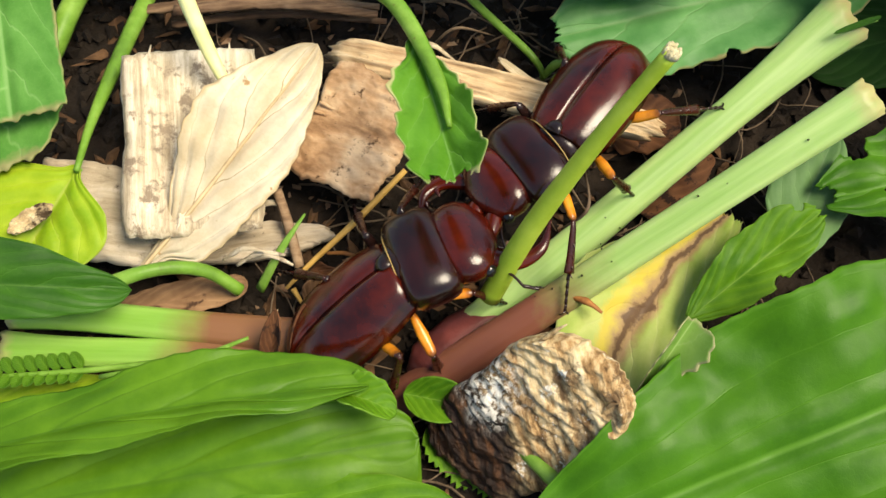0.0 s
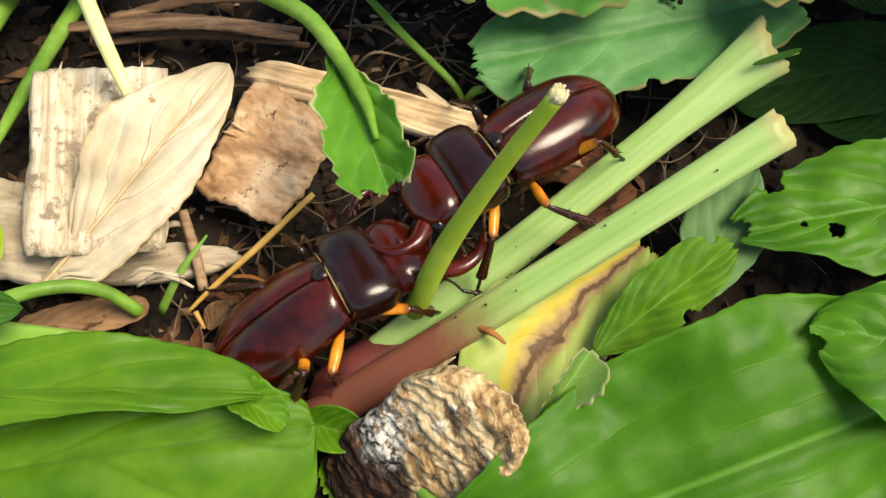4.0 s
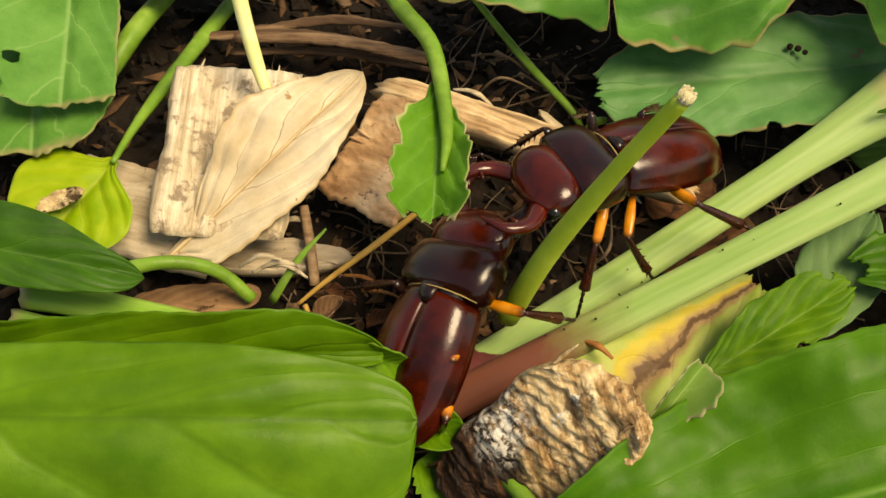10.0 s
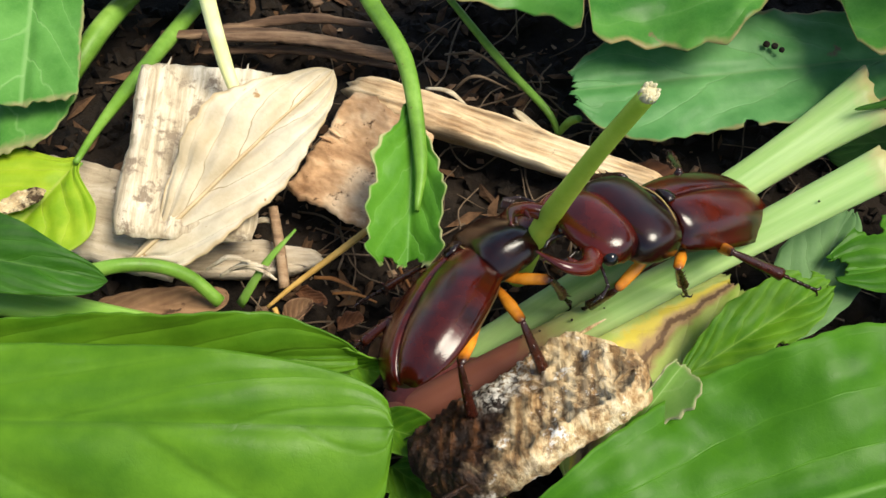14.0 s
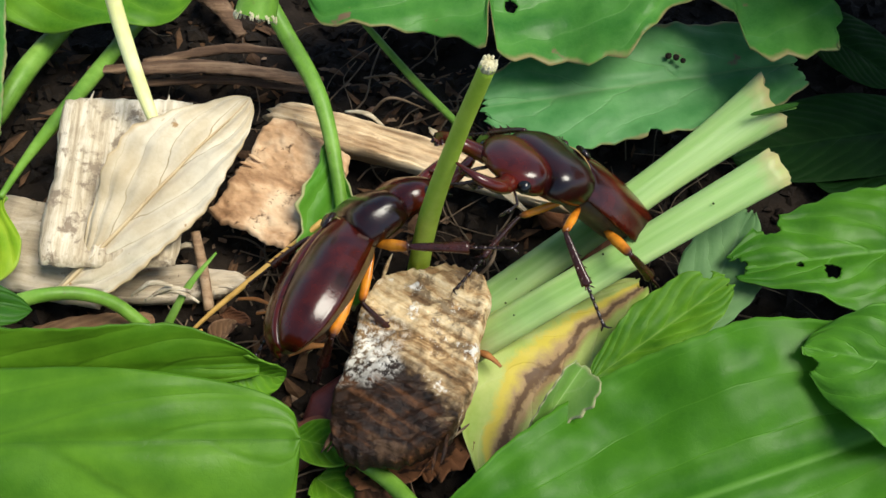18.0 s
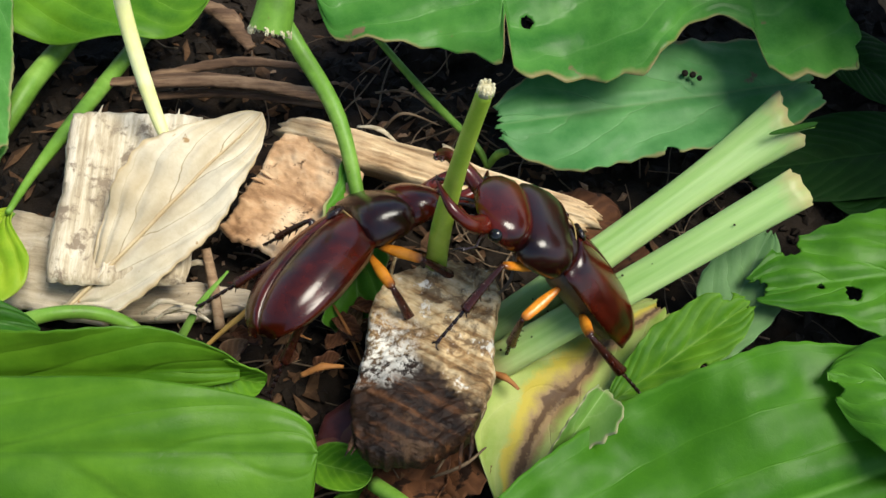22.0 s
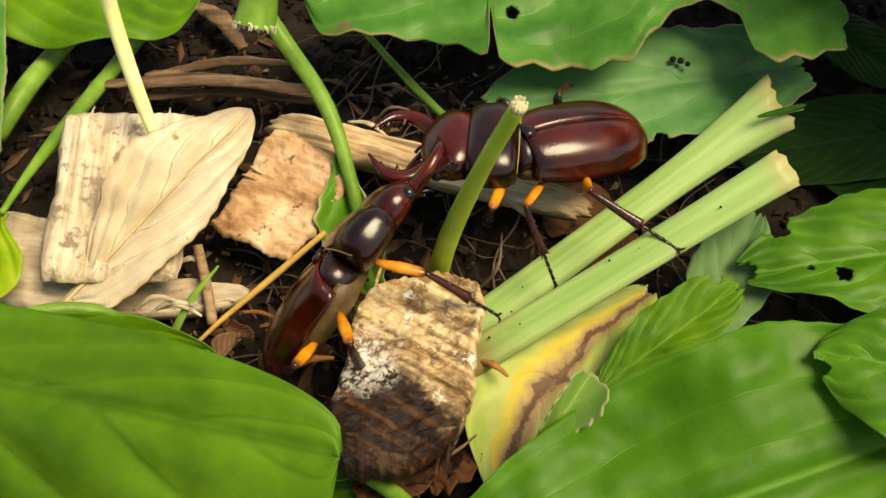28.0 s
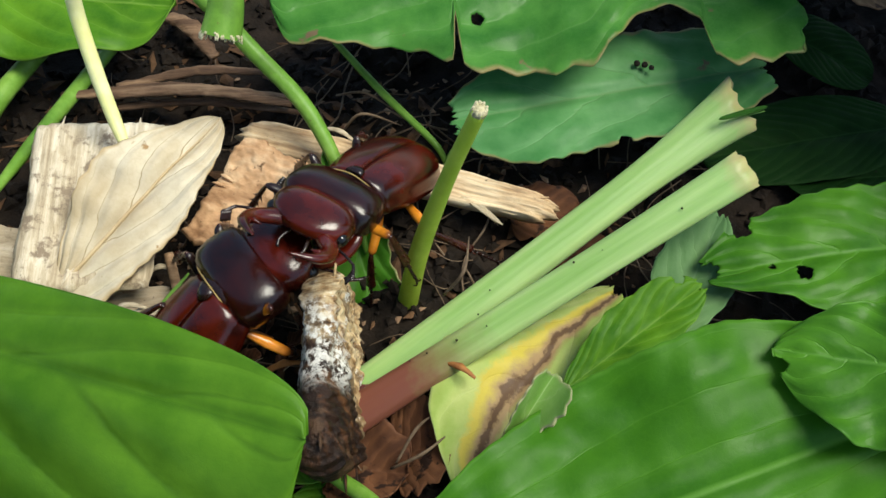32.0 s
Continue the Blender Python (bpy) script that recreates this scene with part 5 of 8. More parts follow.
leaf("rust_scrap", (-0.0319, -0.0195, 0.0060), (-0.0299, -0.0112, 0.0120), 0.0028, LEAF_RUST, "narrow curled rust-brown dead leaf", rib=RIB_DRY, rib_r=0.0002, shape=(0.5, 0.7), cup=0.4, seed=43, category="dead leaf", group="dead scraps")


leaf("brown_leaf_strip", (-0.0616, -0.0065, 0.0020), (-0.0405, -0.0038, 0.0030), 0.006, LEAF_TAN, "flat pinkish brown dead leaf beneath the arching stalk", rib=RIB_DRY, rib_r=0.0002, shape=(0.25, 0.3), ripple=0.0012, teeth=0.08, nteeth=7, seed=45, category="dead leaf", group="dead scraps")
for p, q, r in (((-0.0177, -0.0107, 0.0040), (-0.0109, -0.0102, 0.0060), 0.0007), ((-0.0273, 0.0008, 0.0020), (-0.0201, -0.0017, 0.0030), 0.0004), ((-0.0240, -0.0020, 0.0020), (-0.0167, -0.0039, 0.0030), 0.00035),
                ((-0.0136, 0.0030, 0.0020), (-0.0084, -0.0079, 0.0030), 0.0003), ((0.0114, -0.0123, 0.0080), (0.0159, -0.0157, 0.0090), 0.0006)):
    mid = (Vector(p) + Vector(q)) / 2 + Vector((0, 0.0004, 0.0006))
    solo("orange_splinter", tube(bmesh.new(), [p, mid, q], [r * 0.7, r, r * 0.4], 7, 14, 0.7, True, 0.4), SPLINTER, Matrix.Identity(4), "thin orange-brown splinter lying on the dark soil", "splinter", "orange splinters")
leaf("thin_blade", (0.0671, 0.0286, 0.0170), (0.0583, 0.0255, 0.0180), 0.0011, LEAF_SHADE_DIMMED, "narrow dark green blade across the torn stalk end", rib_r=0.0001, shape=(0.4, 0.5), seed=46, nu=24, nv=8)
scatter("pale_crumbs", 260, CRUMB, (0.0003, 0.0009), (-0.045, -0.035, 0.045, 0.060), 0.9, "pale and reddish crumbs of broken wood on the soil", "litter", 17, 0.6, 1.6)
leaf("under_leaf", (-0.0770, -0.0466, 0.0100), (-0.0084, -0.0449, 0.0080), 0.020, LEAF_GREEN, "bright green leaf low beneath the near leaves", shape=(0.35, 0.4), ripple=0.0015, seed=47, rib_r=0.0005, nu=60, nv=26, teeth=0.05, nteeth=9)

# ---- things that move ----
def torn_leaf():
    ob = thing("torn_leaf", Matrix.Identity(4), "green stem ending in an eaten scrap of leaf", "leaf")
    part("stem", tube(bmesh.new(), [(-0.012, -0.004, 0.002), (0, 0, 0), (0.014, 0.0040, 0.002), (0.031, 0.0040, 0.0015), (0.040, 0.0022, 0.0012)], [0.0015, 0.0015, 0.0014, 0.0011, 0.0004], 12), STEM_LEAF, ob)
    bm = blade(0.028, 0.0102, sides=([(0, 0.05), (0.15, 0.07), (0.4, 0.15), (0.6, 0.19), (0.8, 0.17), (0.92, 0.19), (1, 0.12)], [(0, 0.05), (0.12, 0.08), (0.3, 0.17), (0.42, 0.20), (0.5, 0.17), (0.7, 0.21), (0.85, 0.19), (0.95, 0.20), (1, 0.14)]),
               ripple=0.0010, cup=0.30, teeth=0.10, nteeth=9, seed=34, wave=0.0006, nu=90, nv=40, quilt=0.05, ribs=(4, 0.4), bites=((0.99, 0.25, 0.0012), (0.99, -0.55, 0.0010)))
    bmesh.ops.rotate(bm, cent=(0, 0, 0), matrix=Matrix.Rotation(-0.17, 3, "Z"), verts=bm.verts)
    bmesh.ops.translate(bm, vec=(0.0212, 0.0042, 0.0008), verts=bm.verts)
    part("blade", bm, LEAF_BIT, ob)
    return ob


def cut_stem():
    ob = thing("cut_plant", Matrix.Identity(4), "upright bright green stem, cut off at the top", "plant")
    part("stem", tube(bmesh.new(), [(-0.008, -0.001, 0), (0.010, 0.0005, 0), (0.030, 0.0006, 0), (0.046, 0, 0)], [0.0018, 0.0016, 0.0012, 0.00105], 16, 30), STEM, ob)
    bm = bmesh.new()
    rn = random.Random(4)
    tube(bm, [(0.0455, 0, 0), (0.0463, 0, 0)], [0.0010, 0.0009], 14, 2, 1, True, 0.5)
    for k in range(16):
        w = rn.uniform(0, 6.28)
        tube(bm, [(0.0455, 0.0008 * math.cos(w), 0.0008 * math.sin(w)), (0.0464 + rn.uniform(0, 0.0004), 0.0009 * math.cos(w), 0.0009 * math.sin(w))], [0.0004, 0.0002], 5, 2)
    part("cut_end", bm, STALK_PITH, ob, "pale fibrous cut end")
    return ob


def bark_chip():
    ob = wood("bark_chip", Matrix.Identity(4), (0.0335, 0.0208, 0.0060), 31, BARK, "rough tan and cream wood chip, one end dark and rotten", "wood chip", 10, rag=0.15, nu=130, nv=70, grain=0.0007, warp=0.001, corner=0.22, across=True, slant=0.26)
    return ob


def lower_leaves():
    big = leaf("near_leaf", (0, 0, 0), (0.085, 0, 0), 0.038, LEAF_NEAR, "large bright green leaf with raised veins, creased along its midrib", shape=(0.4, 0.33), ripple=0.0012, wave=0.0008, waves=2, bow=0.003, left=0.5, right=1.18, droop=0.22, quilt=0.05, ribs=(4, 0.5), sink=0.0009, nu=110, nv=44, seed=35, rib_r=0.0004, group="near leaves")
    rim = leaf("near_leaf", (0, 0, 0), (0.062, 0, 0), 0.019, LEAF_NEAR, "long green leaf with a turned-up margin", ripple=0.0011, wave=0.0010, waves=2.4, teeth=0.03, nteeth=17, bow=0.003, cup=0.10, quilt=0.006, ribs=(5, 0.35), seed=36, rib_r=0.0005, group="near leaves", nu=100, nv=40,
               sides=([(0, 0.08), (0.3, 0.10), (0.6, 0.125), (0.8, 0.115), (0.93, 0.07), (1, 0.02)], [(0, 0.11), (0.3, 0.105), (0.6, 0.08), (0.85, 0.05), (1, 0.02)]))
    bm = blade(0.0085, 0.006, shape=(0.3, 0.35), ripple=0.0008, cup=0.3, teeth=0.12, nteeth=4, nod=0.003, nu=24, nv=14, seed=38)
    bmesh.ops.rotate(bm, cent=(0, 0, 0), matrix=Matrix.Rotation(-0.45, 3, "Z"), verts=bm.verts)
    bmesh.ops.translate(bm, vec=(0.0575, 0, -0.0004), verts=bm.verts)
    part("torn_tip", bm, LEAF_GREEN, rim, "small ragged tip bent down")
    return big, rim


# ---- beetles ----
def elytron(k, L, W, H):
    """One wing case: k = 1 for the left one. It runs back from x = 0."""
    bm = bmesh.new()
    nu, nv = 34, 16
    rows = []
    for i in range(nu + 1):
        u = i / nu
        if u < 0.42:
            w = W / 2 * (0.80 + 0.20 * math.sin(u / 0.42 * math.pi / 2))
            if u < 0.06:
                w *= 0.82 + 0.18 * (u / 0.06) ** 0.5
        else:
            w = W / 2 * max(0.0, 1 - ((u - 0.42) / 0.585) ** 2.7) ** (1 / 2.1)
        h = H * (0.80 + 0.20 * math.sin(min(1, u / 0.35) * math.pi / 2)) if u < 0.35 else H * max(0.0, 1 - ((u - 0.35) / 0.66) ** 2.8) ** (1 / 2.0)
        row = []
        for j in range(nv + 1):
            v = j / nv
            a = v * math.pi / 2
            y = w * math.sin(a) ** 0.86
            z = h * math.cos(a) ** 0.74 - 0.00030 * math.exp(-(v * 22) ** 2)
            if v > 0.9:
                y += 0.0006 * (v - 0.9) / 0.1
            row.append(bm.verts.new((-L * u, k * (y + 0.00006), z - H - 0.0004)))
        rows.append(row)
    for i in range(nu):
        for j in range(nv):
            q = (rows[i][j], rows[i + 1][j], rows[i + 1][j + 1], rows[i][j + 1])
            bm.faces.new(q if k < 0 else q[::-1])
    bmesh.ops.recalc_face_normals(bm, faces=bm.faces)
    bmesh.ops.solidify(bm, geom=bm.faces[:], thickness=0.0003)
    return bm


def arc(points, radius, n=24):
    return tube(bmesh.new(), points, radius, 6, n)


def beetle(s, near_side, rows, label):
    """A stag beetle facing +x; its origin is the top of the waist between pronotum and wing cases."""
    ob = thing("stag_beetle", Matrix.Identity(4), label, "beetle", "fighting stag beetles")
    L, W, H = 0.0235 * s, 0.0152 * s, 0.0058 * s
    for k, n in ((1, "left_wing_case"), (-1, "right_wing_case")):
        e_ = part(n, elytron(k, L, W, H), SHELL, ob, "glossy dark red wing case")
    belly = loft([(0.001 * s, 0.005 * s, 0.001 * s, 0.0028 * s), (-0.004 * s, 0.0064 * s, 0.001 * s, 0.0036 * s), (-0.012 * s, 0.0068 * s, 0.001 * s, 0.0034 * s),
                  (-0.018 * s, 0.0056 * s, 0.001 * s, 0.0026 * s), (-0.0222 * s, 0.0026 * s, 0.0006 * s, 0.001 * s)], 26)
    bmesh.ops.translate(belly, vec=(0, 0, -H - 0.0003), verts=belly.verts)
    part("abdomen", belly, BELLY, ob, "brownish yellow underside")
    part("scutellum", loft([(0.0004, 0.0016 * s, 0.0006, 0.0003), (-0.0012 * s, 0.0012 * s, 0.0005, 0.0003), (-0.0022 * s, 0.0002, 0.0001, 0.0001)], 12), SHELL_DARK, ob).location = (0, 0, -0.0012 * s)
    part("waist", loft([(-0.001 * s, 0.0048 * s, 0.003 * s, 0.003 * s), (0.0016 * s, 0.0046 * s, 0.0028 * s, 0.003 * s)], 20), SHELL_DARK, ob).location = (0, 0, -0.0048 * s)
    fore = [(0.0010, 0.0054, 0.0018, 0.0022), (0.0013, 0.0065, 0.0028, 0.0030), (0.0024, 0.0073, 0.0036, 0.0034), (0.0045, 0.0076, 0.0039, 0.0035), (0.0070, 0.0076, 0.0036, 0.0034), (0.0086, 0.0072, 0.0030, 0.0030), (0.0093, 0.0062, 0.0021, 0.0022)]
    fore = [(q[0] * 1.04, q[1] * 1.08, q[2] * 1.06, q[3]) for q in fore]
    pn = part("pronotum", loft([tuple(v * s for v in q) for q in fore], 40, 3.0), SHELL_FORE, ob, "dark brown polished pronotum")
    for v in pn.data.vertices:
        v.co.z -= 0.0048 * s
    def rim(x, w, z, bow_):
        return [(x * s, -w * s, (z - 0.0022) * s), ((x + bow_) * s, -0.6 * w * s, z * s), ((x + bow_) * s, 0, (z + 0.0009) * s), ((x + bow_) * s, 0.6 * w * s, z * s), (x * s, w * s, (z - 0.0022) * s)]
    part("hair_fringe", arc(rim(0.0012, 0.0066, -0.0022, -0.0002), 0.00012 * s), FRINGE, pn, "golden hair fringe")
    hd_rows = [(0.0086, 0.0048, 0.0024, 0.0024), (0.0094, 0.0059, 0.0031, 0.0028), (0.0112, 0.0064, 0.0033, 0.0028), (0.0130, 0.0063, 0.0029, 0.0026), (0.0147, 0.0053, 0.0020, 0.0020), (0.0159, 0.0034, 0.0012, 0.0014), (0.0166, 0.0018, 0.0006, 0.0008)]
    hd_rows = [(q[0] * 1.04 - 0.0002, q[1] * 1.10, q[2] * 1.08, q[3]) for q in hd_rows]
    hd = part("head", loft([tuple(v * s for v in q) for q in hd_rows], 32, 2.6), SHELL_HEAD, ob, "broad dark red head")
    for v in hd.data.vertices:
        v.co.z -= 0.0052 * s
    part("hair_fringe", arc(rim(0.0094, 0.0056, -0.0034, 0.0004), 0.0001 * s), FRINGE, hd, "golden hair fringe")
    for k, side in ((1, "left"), (-1, "right")):
        bm = bmesh.new()
        bmesh.ops.create_uvsphere(bm, u_segments=14, v_segments=9, radius=0.00115 * s)
        eye = part(side + "_eye", bm, EYE, hd, "black shining eye")
        eye.location = (0.0140 * s, k * 0.0061 * s, -0.0056 * s)
        bm = bmesh.new()
        tube(bm, [(0.0148 * s, k * 0.0036 * s, -0.006 * s), (0.0185 * s, k * 0.0066 * s, -0.0058 * s), (0.0225 * s, k * 0.0064 * s, -0.0052 * s), (0.0255 * s, k * 0.0030 * s, -0.0046 * s)],
             [0.0017 * s, 0.0014 * s, 0.0010 * s, 0.0002 * s], 10, 22, 0.8)
        for x, y, l in ((0.0205, 0.0060, 0.0016), (0.0232, 0.0050, 0.0011), (0.0243, 0.0042, 0.0008)):
            tube(bm, [(x * s, k * y * s, -0.0054 * s), ((x + 0.0002) * s, k * (y - l) * s, -0.0054 * s)], [0.0006 * s, 0.0001 * s], 6, 3)
        part(side + "_mandible", bm, SHELL_HEAD, hd, "curved toothed dark red jaw")
        bm = bmesh.new()
        q = [(0.0150, 0.0052, -0.0066), (0.0168, 0.0082, -0.0060), (0.0176, 0.0104, -0.0064), (0.0196, 0.0116, -0.0072)]
        tube(bm, [(x * s, k * y * s, z * s) for x, y, z in q[:3]], 0.00022 * s, 6, 10)
        tube(bm, [(x * s, k * y * s, z * s) for x, y, z in q[2:]], 0.0003 * s, 6, 8, 1, True, 0.6)
        for d in range(4):
            x = 0.0186 + 0.0004 * d
            tube(bm, [(x * s, k * (0.0109 + 0.0002 * d) * s, -0.0069 * s), ((x + 0.0006) * s, k * (0.0104 + 0.0002 * d) * s, -0.0084 * s)], [0.0003 * s, 0.00025 * s], 6, 3, 0.5)
        part(side + "_antenna", bm, SHELL_DARK, hd, "black elbowed antenna with a comb-like club")
        bm = tube(bmesh.new(), [(0.0156 * s, k * 0.0016 * s, -0.0068 * s), (0.0176 * s, k * 0.0022 * s, -0.0080 * s), (0.0186 * s, k * 0.0018 * s, -0.0090 * s)], [0.0003 * s, 0.00028 * s, 0.0003 * s], 6, 8)
        part(side + "_palp", bm, SHELL_DARK, hd)
    legs = {}
    for side, k in (("left", 1), ("right", -1)):
        for which, lf, lt in (("front", 0.0080, 0.0155), ("middle", 0.0078, 0.0156), ("hind", 0.0083, 0.0170)):
            lf, lt = lf * s, lt * s
            fm = part(side + "_" + which + "_leg", tube(bmesh.new(), [(-0.0006, 0, 0), (lf * 0.15, 0, 0), (lf * 0.5, 0, 0), (lf * 0.9, 0, 0), (lf, 0, 0)], [0.0003 * s, 0.0006 * s, 0.00092 * s, 0.00078 * s, 0.00042 * s], 12, 24, 0.72), FEMUR if k == near_side else SHELL_DARK, ob, "orange thigh" if k == near_side else "dark thigh")
            bm = tube(bmesh.new(), [(0, 0, 0), (lt * 0.12, 0, 0.0001), (lt * 0.4, 0, 0.0001), (lt * 0.56, 0, 0)], [0.0004 * s, 0.0006 * s, 0.0008 * s, 0.0010 * s], 8, 14, 0.7)
            for x in (0.22, 0.34, 0.45, 0.55):
                tube(bm, [(lt * x, 0, 0), (lt * (x + 0.06), 0, 0.0011 * s)], [0.0003 * s, 0.00005 * s], 5, 2)
                tube(bm, [(lt * x, 0, 0), (lt * (x + 0.06), 0.0006 * s, -0.0009 * s)], [0.00025 * s, 0.00005 * s], 5, 2)
            tb = part("shin", bm, LEG, fm, "dark reddish spined shin")
            tb.location = (lf, 0, 0)
            bm = bmesh.new()
            for d in range(5):
                x0 = lt * (0.56 + 0.084 * d)
                tube(bm, [(x0, 0, 0), (x0 + lt * 0.08, 0, -0.0001)], [0.00022 * s, 0.00036 * s], 6, 3)
            for g in (1, -1):
                tube(bm, [(lt * 0.97, 0, 0), (lt * 1.01, g * 0.0006 * s, 0), (lt * 1.02, g * 0.0009 * s, -0.0006 * s)], [0.0002 * s, 0.00015 * s, 0.00004 * s], 5, 6)
            ft = part("foot", bm, SHELL_DARK, fm, "thin jointed black foot with claws")
            ft.location = (lf, 0, 0)
            legs[side + "_" + which + "_leg"] = (fm, tb, ft)
    walks.append((ob, [(t, pose(*p)) for t, *p in rows["body"]]))
    for o in (pn, hd):
        walks.append((o, [(t, pose(0, 0, 0, *p)) for t, *p in rows["fore"]]))
    for n, (fm, tb, ft) in legs.items():
        walks.append((fm, [(t, pose(*p)) for t, *p in rows[n]]))
        for o in (tb, ft):
            walks.append((o, [(t, Matrix.Translation(o.location) @ pose(0, 0, 0, 0, b, 0)) for t, b in rows[n + "_tibia"]]))
    return ob


